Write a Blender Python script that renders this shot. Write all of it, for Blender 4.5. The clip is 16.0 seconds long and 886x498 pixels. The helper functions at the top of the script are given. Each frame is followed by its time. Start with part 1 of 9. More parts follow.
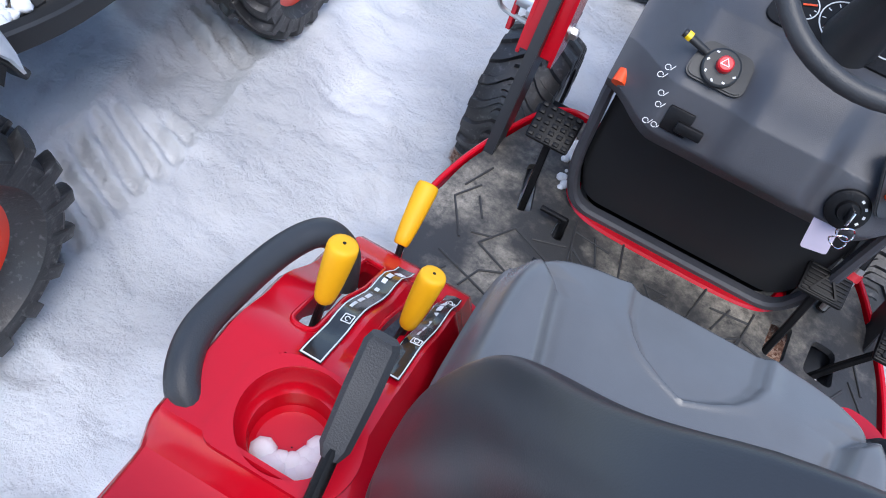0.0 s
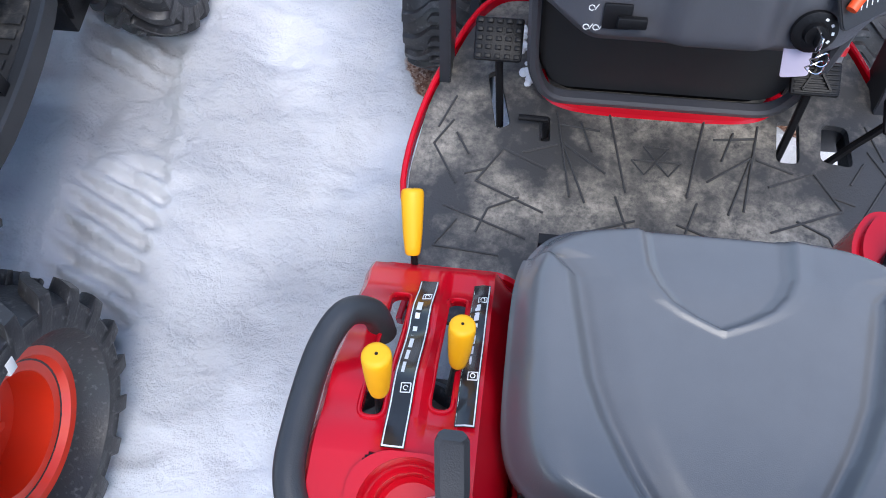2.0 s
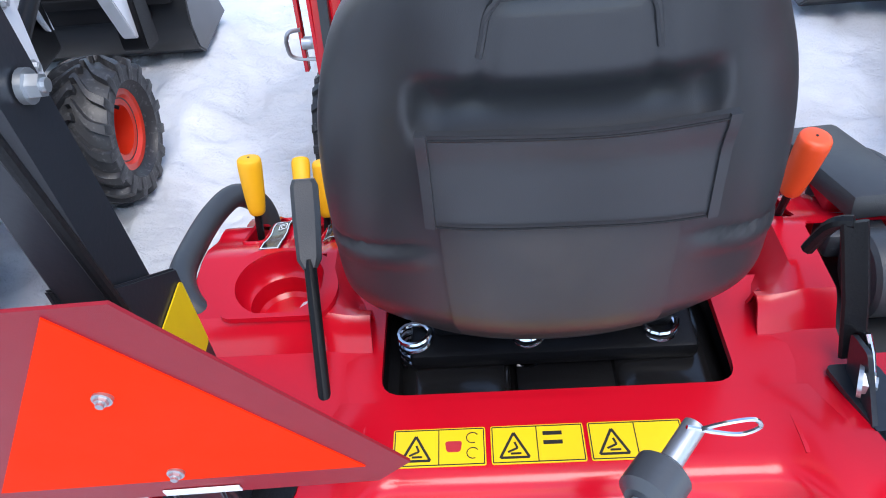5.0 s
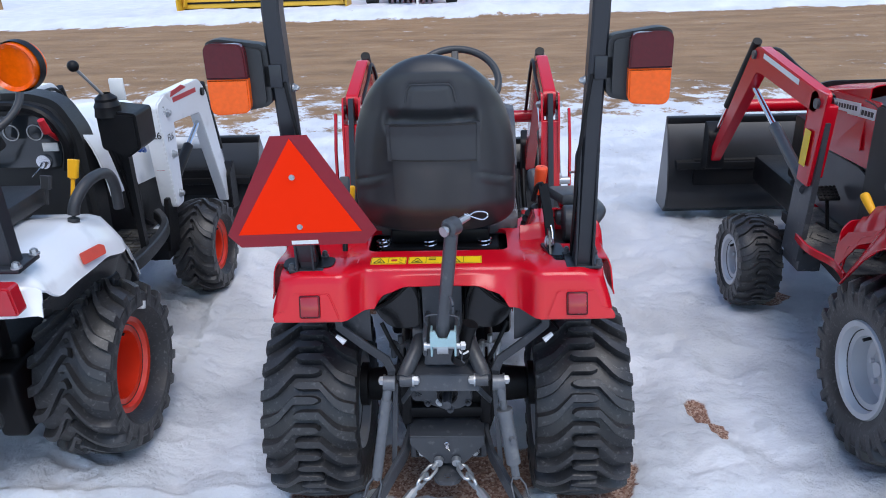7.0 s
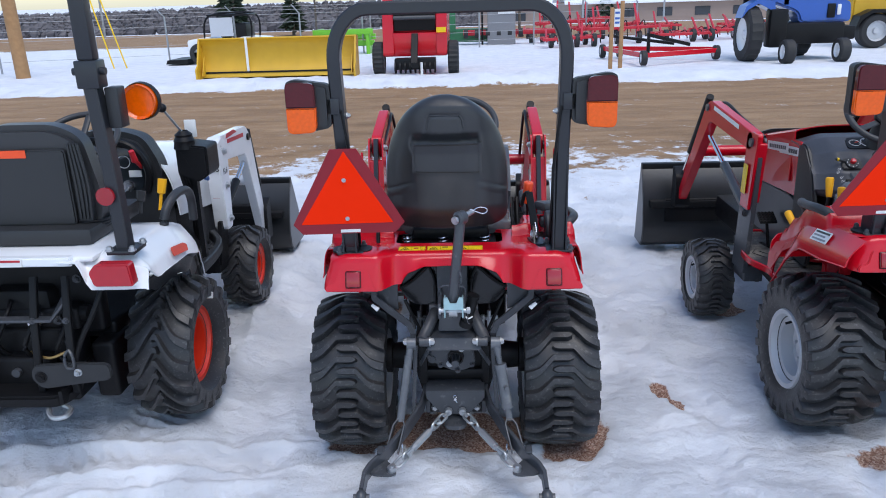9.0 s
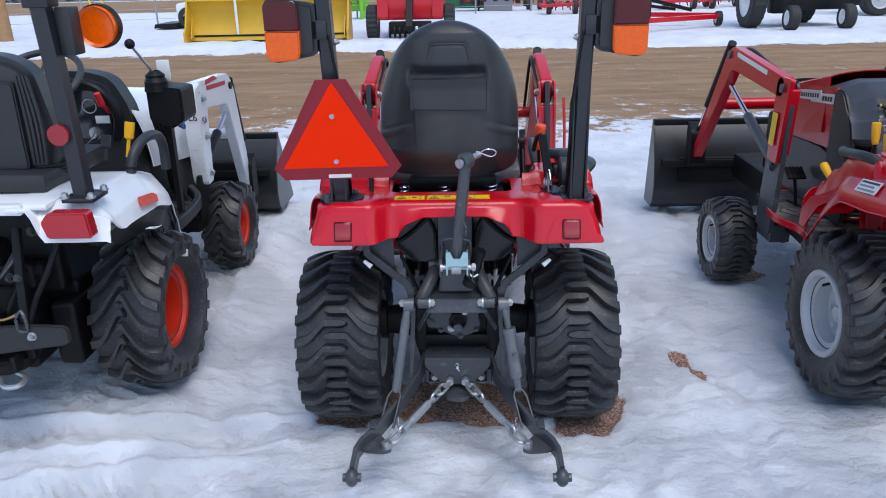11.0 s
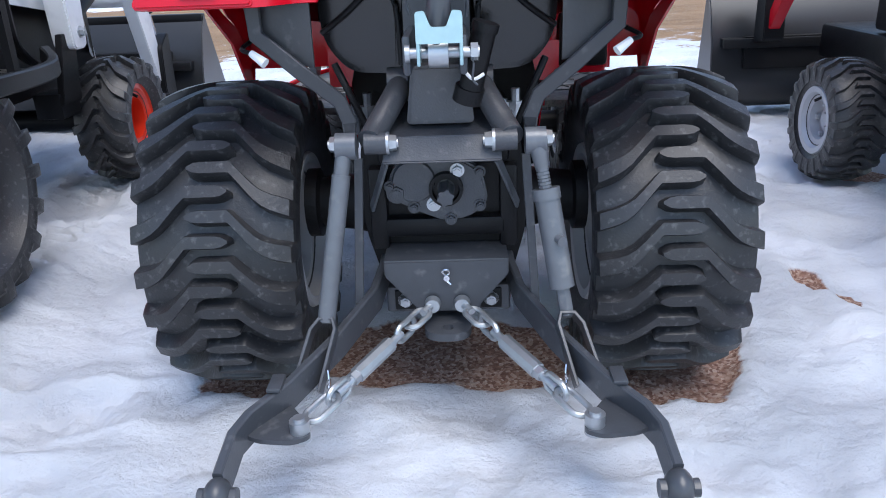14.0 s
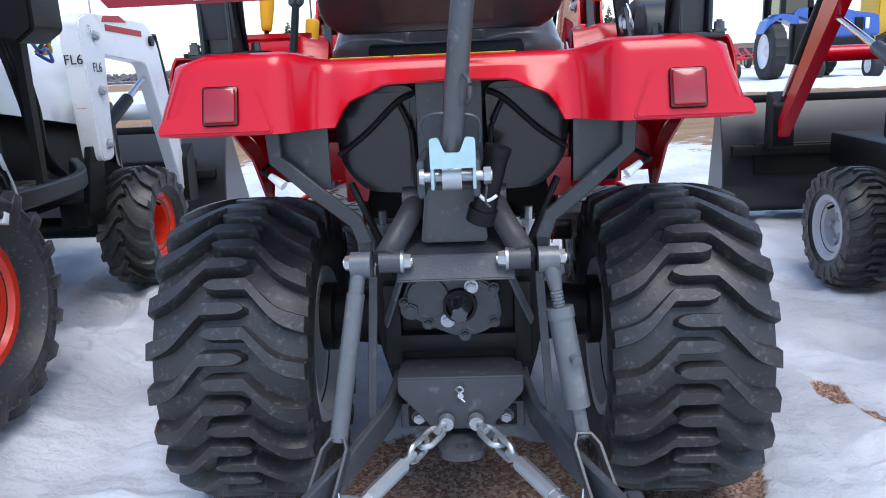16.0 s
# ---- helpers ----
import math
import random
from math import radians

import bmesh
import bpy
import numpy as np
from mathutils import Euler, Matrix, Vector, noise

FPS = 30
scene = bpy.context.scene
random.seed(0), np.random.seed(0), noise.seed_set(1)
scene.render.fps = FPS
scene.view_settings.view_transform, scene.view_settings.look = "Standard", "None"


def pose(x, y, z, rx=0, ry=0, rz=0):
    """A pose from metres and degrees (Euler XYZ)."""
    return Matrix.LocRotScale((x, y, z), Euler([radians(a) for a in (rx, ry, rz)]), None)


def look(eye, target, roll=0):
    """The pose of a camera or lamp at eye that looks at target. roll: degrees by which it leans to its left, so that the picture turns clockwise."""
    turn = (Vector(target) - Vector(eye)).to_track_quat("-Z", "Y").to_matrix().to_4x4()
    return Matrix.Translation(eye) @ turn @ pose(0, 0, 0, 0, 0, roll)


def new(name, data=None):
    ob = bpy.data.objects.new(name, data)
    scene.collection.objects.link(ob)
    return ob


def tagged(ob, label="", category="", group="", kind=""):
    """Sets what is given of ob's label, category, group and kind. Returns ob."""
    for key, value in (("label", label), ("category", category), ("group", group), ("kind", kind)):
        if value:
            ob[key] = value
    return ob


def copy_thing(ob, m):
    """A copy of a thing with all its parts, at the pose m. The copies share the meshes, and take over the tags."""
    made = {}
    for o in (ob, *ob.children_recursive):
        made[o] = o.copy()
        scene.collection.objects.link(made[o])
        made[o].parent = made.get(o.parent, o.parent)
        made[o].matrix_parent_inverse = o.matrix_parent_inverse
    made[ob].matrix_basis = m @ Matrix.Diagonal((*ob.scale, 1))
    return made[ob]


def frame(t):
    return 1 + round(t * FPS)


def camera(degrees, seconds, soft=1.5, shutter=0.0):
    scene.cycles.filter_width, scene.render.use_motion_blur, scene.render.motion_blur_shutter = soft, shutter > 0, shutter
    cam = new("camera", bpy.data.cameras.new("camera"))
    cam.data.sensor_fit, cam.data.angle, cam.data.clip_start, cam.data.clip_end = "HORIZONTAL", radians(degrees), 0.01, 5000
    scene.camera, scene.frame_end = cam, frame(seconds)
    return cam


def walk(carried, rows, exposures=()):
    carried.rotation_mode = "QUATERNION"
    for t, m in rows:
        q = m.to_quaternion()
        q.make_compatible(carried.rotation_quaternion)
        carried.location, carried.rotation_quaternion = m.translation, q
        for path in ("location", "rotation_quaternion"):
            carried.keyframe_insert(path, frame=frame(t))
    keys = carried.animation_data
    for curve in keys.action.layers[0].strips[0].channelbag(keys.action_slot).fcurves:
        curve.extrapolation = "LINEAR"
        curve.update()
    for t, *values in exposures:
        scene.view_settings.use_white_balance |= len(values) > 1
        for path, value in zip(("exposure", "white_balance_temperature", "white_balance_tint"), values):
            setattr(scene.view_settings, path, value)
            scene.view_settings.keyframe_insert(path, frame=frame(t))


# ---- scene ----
cam = camera(60.0, 16.0, 1.0)

PATH = [
    (0, (-0.231, -0.488, 1.734), (-0.469, 0.682, 0.13), 19.7),
    (0.5, (-0.256, -0.445, 1.755), (-0.632, 0.613, 0.1), 17.1),
    (1, (-0.263, -0.412, 1.825), (-0.684, 0.518, 0.106), 3.4),
    (1.5, (-0.296, -0.333, 1.875), (-0.598, 0.505, 0.084), -5.3),
    (2, (-0.286, -0.283, 1.888), (-0.449, 0.498, 0.054), -5.5),
    (2.5, (-0.284, -0.278, 1.879), (-0.366, 0.504, 0.04), -2.8),
    (3, (-0.267, -0.312, 1.86), (-0.34, 0.559, 0.061), -2.8),
    (3.5, (-0.215, -0.421, 1.821), (-0.324, 0.595, 0.102), -5.9),
    (4, (-0.171, -0.544, 1.751), (-0.28, 0.619, 0.128), -6.0),
    (4.5, (-0.145, -0.712, 1.714), (-0.256, 0.602, 0.21), -6.3),
    (5, (-0.094, -0.934, 1.711), (-0.2, 0.516, 0.337), -6.0),
    (5.2, (-0.062, -1.073, 1.728), (-0.162, 0.432, 0.415), -5.1),
    (7.3, (0.106, -2.72, 1.893), (0.022, -0.86, 1.14), -1.95),
    (7.5, (0.098, -2.816, 1.896), (0.014, -0.955, 1.167), -1.9),
    (8, (0.078, -3.055, 1.893), (-0.021, -1.174, 1.223), -1.97),
    (8.2, (0.07, -3.151, 1.892), (-0.021, -1.261, 1.246), -2.0),
    (10.3, (0.126, -3.381, 1.854), (0.039, -1.483, 1.23), -1.3),
    (10.5, (0.112, -3.286, 1.812), (0.021, -1.392, 1.176), -1.3),
    (11, (0.045, -3.022, 1.701), (-0.021, -1.148, 1.005), -1.3),
    (11.5, (0.054, -2.701, 1.534), (0.004, -0.844, 0.792), -1.5),
    (12, (0.082, -2.292, 1.309), (0.034, -0.439, 0.56), -1.8),
    (12.5, (0.04, -1.942, 1.007), (-0.007, -0.084, 0.269), -1.9),
    (13, (0.02, -1.868, 0.891), (-0.032, -0.007, 0.159), -2.1),
    (13.5, (0.024, -1.87, 0.9), (-0.03, -0.014, 0.156), -2.1),
    (14, (0.036, -1.885, 0.899), (-0.019, -0.023, 0.168), -2.3),
    (14.5, (0.043, -1.88, 0.908), (-0.019, -0.014, 0.191), -2.4),
    (15, (0.042, -1.881, 0.914), (-0.028, 0.011, 0.269), -2.5),
    (15.5, (0.039, -1.878, 0.924), (-0.039, 0.041, 0.365), -2.5),
    (16, (0.042, -1.878, 0.937), (-0.048, 0.059, 0.447), -2.5),
]
walk(cam, [(t, look(eye, aim, roll)) for t, eye, aim, roll in PATH], [(0, 1.4), (0.5, 1.36), (1, 1.26), (2, 1.48), (3, 1.47), (4, 1.38), (5.2, 1.46), (7.3, 0.7), (11, 0.6), (12, 0.86), (13, 1.16), (16, 1.1)])

# ---- sky and sun ----
world = bpy.data.worlds.new("sky")
world.use_nodes = True
scene.world = world
_n = world.node_tree.nodes
_sky = _n.new("ShaderNodeTexSky")
_sky.sky_type, _sky.sun_disc = "NISHITA", False
_sky.sun_elevation, _sky.sun_rotation = radians(66), radians(152)
_sky.air_density, _sky.dust_density = 1.0, 0.8
_n["Background"].inputs["Strength"].default_value = 0.15
world.node_tree.links.new(_sky.outputs[0], _n["Background"].inputs["Color"])
sun = new("sun", bpy.data.lights.new("sun", "SUN"))
sun.data.energy, sun.data.angle, sun.data.color = 1.2, radians(40), (1.0, 0.98, 0.96)
sun.matrix_world = look((2.96, -5.57, 14.0), (0, 0, 0))


# ---- materials ----
def mat(name, base, rough=0.5, metal=0.0, vary=0.12, scale=30.0, bump=0.0, bscale=200.0, coat=0.0, dirt=None, dirt_amount=0.0, dirt_scale=6.0, emit=0.0, sheen=0.0):
    """Principled surface with colour variation at two scales, optional dirt patches and fine relief."""
    m = bpy.data.materials.new(name)
    m.use_nodes = True
    nt = m.node_tree
    N, L = nt.nodes, nt.links
    b = N["Principled BSDF"]
    b.inputs["Roughness"].default_value, b.inputs["Metallic"].default_value = rough, metal
    b.inputs["Coat Weight"].default_value, b.inputs["Coat Roughness"].default_value = coat, 0.06
    tc = N.new("ShaderNodeTexCoord")

    def tex(sc, detail=4.0):
        t = N.new("ShaderNodeTexNoise")
        t.inputs["Scale"].default_value, t.inputs["Detail"].default_value = sc, detail
        L.new(tc.outputs["Object"], t.inputs["Vector"])
        return t

    def mixc(fac, a, c):
        x = N.new("ShaderNodeMix")
        x.data_type = "RGBA"
        if fac is not None:
            L.new(fac, x.inputs["Factor"])
        for sock, v in ((x.inputs["A"], a), (x.inputs["B"], c)):
            if isinstance(v, tuple):
                sock.default_value = (*v, 1)
            else:
                L.new(v, sock)
        return x.outputs["Result"]

    lo, hi = tuple(max(0, v * (1 - vary)) for v in base), tuple(min(1, v * (1 + vary)) for v in base)
    col = mixc(tex(scale).outputs["Fac"], lo, hi)
    if dirt is not None:
        r = N.new("ShaderNodeValToRGB")
        r.color_ramp.elements[0].position, r.color_ramp.elements[1].position = 0.62 - 0.4 * dirt_amount, 0.82 - 0.3 * dirt_amount
        L.new(tex(dirt_scale, 8.0).outputs["Fac"], r.inputs["Fac"])
        col = mixc(r.outputs["Color"], col, dirt)
    L.new(col, b.inputs["Base Color"])
    rr = N.new("ShaderNodeMapRange")
    rr.inputs["To Min"].default_value, rr.inputs["To Max"].default_value = max(0.02, rough * 0.82), min(1, rough * 1.2)
    L.new(tex(scale * 0.4).outputs["Fac"], rr.inputs["Value"])
    L.new(rr.outputs["Result"], b.inputs["Roughness"])
    if bump:
        bp = N.new("ShaderNodeBump")
        bp.inputs["Strength"].default_value, bp.inputs["Distance"].default_value = bump, 0.002
        L.new(tex(bscale).outputs["Fac"], bp.inputs["Height"])
        L.new(bp.outputs["Normal"], b.inputs["Normal"])
    if emit:
        L.new(col, b.inputs["Emission Color"])
        b.inputs["Emission Strength"].default_value = emit
    return m


RED = mat("red_paint", (0.53, 0.003, 0.014), 0.2, vary=0.05, scale=3)
RED_FAR = mat("faded_red_paint", (0.5, 0.015, 0.03), 0.4, vary=0.15, scale=2)
PLASTIC = mat("black_plastic", (0.02, 0.021, 0.023), 0.45, bump=0.25, bscale=600, vary=0.1)
DASHGREY = mat("grey_dash_plastic", (0.062, 0.063, 0.072), 0.42, bump=0.3, bscale=900, vary=0.1)
GRIPBLACK = mat("black_grip", (0.032, 0.033, 0.036), 0.45, bump=0.25, bscale=500)
CASTGREY = mat("grey_painted_casting", (0.055, 0.058, 0.066), 0.4, bump=0.35, bscale=250, vary=0.15, dirt=(0.12, 0.12, 0.12), dirt_amount=0.06, dirt_scale=60)
STEELGREY = mat("grey_painted_steel", (0.052, 0.056, 0.064), 0.34, bump=0.12, bscale=150, vary=0.14, dirt=(0.15, 0.15, 0.155), dirt_amount=0.05, dirt_scale=35)
SUPPORT = mat("dark_grey_steel_plate", (0.026, 0.028, 0.033), 0.36, bump=0.15, bscale=120, vary=0.15, dirt=(0.10, 0.10, 0.105), dirt_amount=0.05, dirt_scale=30)
RODGREY = mat("worn_grey_steel", (0.12, 0.128, 0.142), 0.36, metal=0.25, bump=0.12, bscale=150, vary=0.18, dirt=(0.2, 0.2, 0.2), dirt_amount=0.08, dirt_scale=25)
CASEBLACK = mat("black_casting", (0.007, 0.007, 0.008), 0.42, bump=0.3, bscale=300)
CASEBLACK.node_tree.nodes["Principled BSDF"].inputs["Specular IOR Level"].default_value = 0.22
ROPSBLACK = mat("black_steel_tube", (0.019, 0.021, 0.026), 0.33, bump=0.08, bscale=200)
RUBBER = mat("tyre_rubber", (0.025, 0.025, 0.027), 0.42, bump=0.4, bscale=160, vary=0.35, scale=14, dirt=(0.11, 0.11, 0.11), dirt_amount=0.12, dirt_scale=75)
RUBBER_FAR = mat("dull_tyre_rubber", (0.02, 0.02, 0.021), 0.7, vary=0.25, scale=8)
TANKBLACK = mat("glossy_black_moulding", (0.012, 0.012, 0.013), 0.16, vary=0.2, scale=8, bump=0.1, bscale=60)
# cushion vinyl: base colour raised above the backrest's to stand in for sky sheen
VINYL = mat("sky_sheen_seat_vinyl", (0.132, 0.134, 0.139), 0.22, bump=0.12, bscale=700, vary=0.06)
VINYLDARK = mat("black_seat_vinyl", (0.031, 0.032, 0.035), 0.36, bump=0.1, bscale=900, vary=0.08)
VINYLDUSTY = mat("dusty_seat_vinyl", (0.034, 0.033, 0.034), 0.42, bump=0.1, bscale=900, vary=0.15, scale=7, dirt=(0.075, 0.062, 0.055), dirt_amount=0.25, dirt_scale=3.5)
YELLOW = mat("yellow_plastic", (0.86, 0.41, 0.002), 0.55, vary=0.05)
ORANGE = mat("orange_plastic", (0.85, 0.08, 0.015), 0.42, vary=0.05)
ORANGERIM = mat("orange_red_rim_paint", (0.72, 0.035, 0.01), 0.35, coat=0.3, vary=0.08, scale=8)
GREYRIM = mat("grey_rim_paint", (0.50, 0.51, 0.53), 0.4, metal=0.2, vary=0.1, scale=10)
ZINC = mat("zinc_plated_steel", (0.46, 0.48, 0.50), 0.38, metal=0.85, vary=0.15, scale=40, bump=0.1)
CYANZINC = mat("blue_zinc_steel", (0.40, 0.58, 0.60), 0.35, metal=0.5, vary=0.12, scale=60)
CHROME = mat("chrome", (0.7, 0.7, 0.72), 0.15, metal=1.0, vary=0.05)
WHITEPAINT = mat("white_paint", (0.78, 0.79, 0.80), 0.25, coat=0.4, vary=0.04, scale=4, dirt=(0.55, 0.56, 0.58), dirt_amount=0.05)
STICKER = mat("yellow_sticker", (0.86, 0.56, 0.01), 0.35, vary=0.04)
INK = mat("black_ink", (0.012, 0.012, 0.012), 0.5)
INKRED = mat("red_ink", (0.45, 0.02, 0.03), 0.5)
DECAL = mat("black_decal", (0.022, 0.022, 0.023), 0.18, vary=0.2, scale=60)
WHITEINK = mat("white_print", (0.75, 0.75, 0.75), 0.5)
SMVORANGE = mat("fluorescent_orange_film", (1.0, 0.028, 0.002), 0.8, vary=0.03, bump=0.1, bscale=900)
SMVORANGE.node_tree.nodes["Principled BSDF"].inputs["Specular IOR Level"].default_value = 0.1
SMVRED = mat("dark_red_reflective_film", (0.26, 0.006, 0.016), 0.45, vary=0.1, bump=0.2, bscale=1200)
LENSRED = mat("red_lens", (0.30, 0.006, 0.012), 0.12, coat=0.6, vary=0.15, scale=90)
LENSDARK = mat("dark_red_lens", (0.075, 0.001, 0.004), 0.12, coat=0.0, vary=0.25, scale=120)
AMBER = mat("amber_lens", (0.80, 0.105, 0.001), 0.14, coat=0.0, vary=0.2, scale=90)
MATRUBBER = mat("rubber_floor_mat", (0.07, 0.07, 0.07), 0.5, bump=0.4, bscale=200, vary=0.3, scale=9, dirt=(0.20, 0.185, 0.16), dirt_amount=0.34, dirt_scale=6.5)
_n, _l = MATRUBBER.node_tree.nodes, MATRUBBER.node_tree.links
_b, _tc = _n["Principled BSDF"], _n["Texture Coordinate"]


def _mask(sc, lo, hi, rough):
    """A noise field cut to a soft mask."""
    t, r = _n.new("ShaderNodeTexNoise"), _n.new("ShaderNodeMapRange")
    t.inputs["Scale"].default_value, t.inputs["Detail"].default_value, t.inputs["Roughness"].default_value = sc, 10.0, rough
    r.inputs["From Min"].default_value, r.inputs["From Max"].default_value = lo, hi
    _l.new(_tc.outputs["Object"], t.inputs["Vector"]), _l.new(t.outputs["Fac"], r.inputs["Value"])
    return r.outputs["Result"]


# dried mud: broad patches broken up by fine grain
_m, _x = _n.new("ShaderNodeMath"), _n.new("ShaderNodeMix")
_m.operation, _x.data_type = "MULTIPLY", "RGBA"
_l.new(_mask(3.4, 0.44, 0.62, 0.66), _m.inputs[0]), _l.new(_mask(48.0, 0.34, 0.62, 0.78), _m.inputs[1])
_l.new(_m.outputs[0], _x.inputs["Factor"])
_x.inputs["A"].default_value, _x.inputs["B"].default_value = (0.03, 0.03, 0.031, 1), (0.36, 0.325, 0.27, 1)
_l.new(_x.outputs["Result"], _b.inputs["Base Color"])
MATRIB = mat("black_rubber_rib", (0.035, 0.035, 0.036), 0.55, bump=0.2)
YPLOW = mat("yellow_plow_paint", (0.62, 0.36, 0.02), 0.45, vary=0.12, scale=3)
BLUE = mat("blue_paint", (0.02, 0.10, 0.42), 0.3, coat=0.3, vary=0.06)
GREEN = mat("lime_green_paint", (0.17, 0.5, 0.03), 0.4)
DKGREEN = mat("dark_green_paint", (0.02, 0.13, 0.05), 0.4)
WOOD = mat("pole_wood", (0.36, 0.20, 0.09), 0.8, vary=0.3, scale=8, bump=0.5, bscale=40)
GALV = mat("galvanised_steel", (0.35, 0.36, 0.37), 0.5, metal=0.6)
GLASS = mat("dark_glass", (0.02, 0.025, 0.03), 0.06, coat=0.5)
PAPER = mat("white_label", (0.75, 0.75, 0.73), 0.5, vary=0.05)
SIGNGREY = mat("grey_sign_board", (0.22, 0.22, 0.23), 0.5)
TAGPINK = mat("pale_key_tag", (0.62, 0.55, 0.66), 0.5, vary=0.04)
DARKBARK = mat("bare_wood", (0.10, 0.085, 0.07), 0.9, vary=0.3, scale=5)
CONIFER = mat("conifer_needles", (0.03, 0.05, 0.03), 0.9, vary=0.4, scale=2)
SHEETMETAL = mat("building_cladding", (0.30, 0.22, 0.18), 0.7, vary=0.15, scale=0.5)
LOOSESNOW = mat("loose_snow", (0.84, 0.86, 0.89), 0.7, vary=0.04, bump=0.6, bscale=90)


# ---- mesh helpers ----
def lettering(name, body, size, m, material, parent):
    """Flat letters in the built-in font, placed by the matrix m."""
    cu = bpy.data.curves.new(name, "FONT")
    cu.body, cu.size, cu.extrude, cu.align_x = body, size, 0.0004, "CENTER"
    tmp = bpy.data.objects.new(name, cu)
    me = bpy.data.meshes.new_from_object(tmp)
    bpy.data.objects.remove(tmp)
    me.transform(m)
    me.materials.clear()
    me.materials.append(material)
    ob = new(name, me)
    ob.parent = parent
    return ob


def thing(name, label, category, at=(0, 0, 0), group="", kind=""):
    ob = new(name)
    ob.empty_display_size = 0.1
    ob.location = at
    return tagged(ob, label, category, group, kind)


def part(name, bm, material, parent=None, label="", smooth=30, flat=False):
    """One mesh object from a bmesh, under a thing or a part."""
    bmesh.ops.recalc_face_normals(bm, faces=bm.faces)
    if not flat:
        lim = radians(smooth)
        for f in bm.faces:
            f.smooth = True
        for e in bm.edges:
            e.smooth = len(e.link_faces) == 2 and e.calc_face_angle(0) < lim
    me = bpy.data.meshes.new(name)
    bm.to_mesh(me)
    bm.free()
    me.materials.append(material)
    ob = new(name, me)
    ob.parent = parent
    return tagged(ob, label)


def B():
    return bmesh.new()


def box(bm, x0, x1, y0, y1, z0, z1, bev=0.0, m=None, seg=2):
    r = bmesh.ops.create_cube(bm, size=1, matrix=Matrix.LocRotScale(((x0 + x1) / 2, (y0 + y1) / 2, (z0 + z1) / 2), None, (abs(x1 - x0), abs(y1 - y0), abs(z1 - z0))))
    vs = r["verts"]
    if bev:
        es = list({e for v in vs for e in v.link_edges})
        g = bmesh.ops.bevel(bm, geom=es, offset=bev, segments=seg, affect="EDGES", profile=0.5)
        vs = list({v for f in g["faces"] for v in f.verts} | {v for v in vs if v.is_valid})
    if m is not None:
        bmesh.ops.transform(bm, matrix=m, verts=vs)
    return bm


def rod(bm, a, b, r, r2=None, n=14):
    """A round bar from a to b."""
    a, b = Vector(a), Vector(b)
    d = b - a
    m = Matrix.Translation((a + b) / 2) @ d.to_track_quat("Z", "Y").to_matrix().to_4x4()
    bmesh.ops.create_cone(bm, cap_ends=True, segments=n, radius1=r, radius2=r if r2 is None else r2, depth=d.length, matrix=m)
    return bm


def ball(bm, c, r, n=12, s=(1, 1, 1)):
    bmesh.ops.create_uvsphere(bm, u_segments=n, v_segments=max(6, n // 2 + 2), radius=r, matrix=Matrix.LocRotScale(c, None, s))
    return bm


def smooth_path(pts, k=6, closed=False):
    """Catmull-Rom points through pts."""
    P = [Vector(p) for p in pts]
    n = len(P)
    out = []
    for i in range(n if closed else n - 1):
        p0, p1 = P[(i - 1) % n if closed else max(i - 1, 0)], P[i]
        p2, p3 = P[(i + 1) % n], P[(i + 2) % n if closed else min(i + 2, n - 1)]
        for j in range(k):
            t = j / k
            out.append(0.5 * (2 * p1 + (p2 - p0) * t + (2 * p0 - 5 * p1 + 4 * p2 - p3) * t * t + (3 * p1 - p0 - 3 * p2 + p3) * t ** 3))
    if not closed:
        out.append(P[-1])
    return out


def sweep(bm, path, profile, closed=False, up=(0, 0, 1), scales=None):
    """Sweeps a closed 2D profile (side, up) along the path."""
    P = [Vector(p) for p in path]
    n, rings = len(P), []
    for i, p in enumerate(P):
        d = (P[(i + 1) % n] - P[i - 1]) if closed else P[min(i + 1, n - 1)] - P[max(i - 1, 0)]
        d.normalize()
        u = Vector(up)
        if abs(d.dot(u)) > 0.98:
            u = Vector((0, 1, 0)) if abs(d.y) < 0.9 else Vector((1, 0, 0))
        s = d.cross(u).normalized()
        w = s.cross(d)
        k = scales[i] if scales else 1
        rings.append([bm.verts.new(p + s * (a * k) + w * (c * k)) for a, c in profile])
    m = len(profile)
    for i in range(n if closed else n - 1):
        A, C = rings[i], rings[(i + 1) % n]
        for j in range(m):
            bm.faces.new((A[j], A[(j + 1) % m], C[(j + 1) % m], C[j]))
    if not closed:
        bm.faces.new(rings[0][::-1])
        bm.faces.new(rings[-1])
    return bm


def circle(r, n=10, rx=None):
    return [((rx or r) * math.cos(2 * math.pi * i / n), r * math.sin(2 * math.pi * i / n)) for i in range(n)]


def rect(w, h, c=0.0):
    """A rectangle profile with chamfered corners."""
    a, b = w / 2, h / 2
    if not c:
        return [(-a, -b), (a, -b), (a, b), (-a, b)]
    return [(-a + c, -b), (a - c, -b), (a, -b + c), (a, b - c), (a - c, b), (-a + c, b), (-a, b - c), (-a, -b + c)]


def tube(bm, pts, r, k=6, n=10, closed=False):
    return sweep(bm, smooth_path(pts, k, closed), circle(r, n), closed)


def strip(bm, pts, w, h, c=0.002, up=(0, 0, 1)):
    """A flat bar along straight legs: w across, h along up."""
    return sweep(bm, pts, rect(w, h, c), up=up)


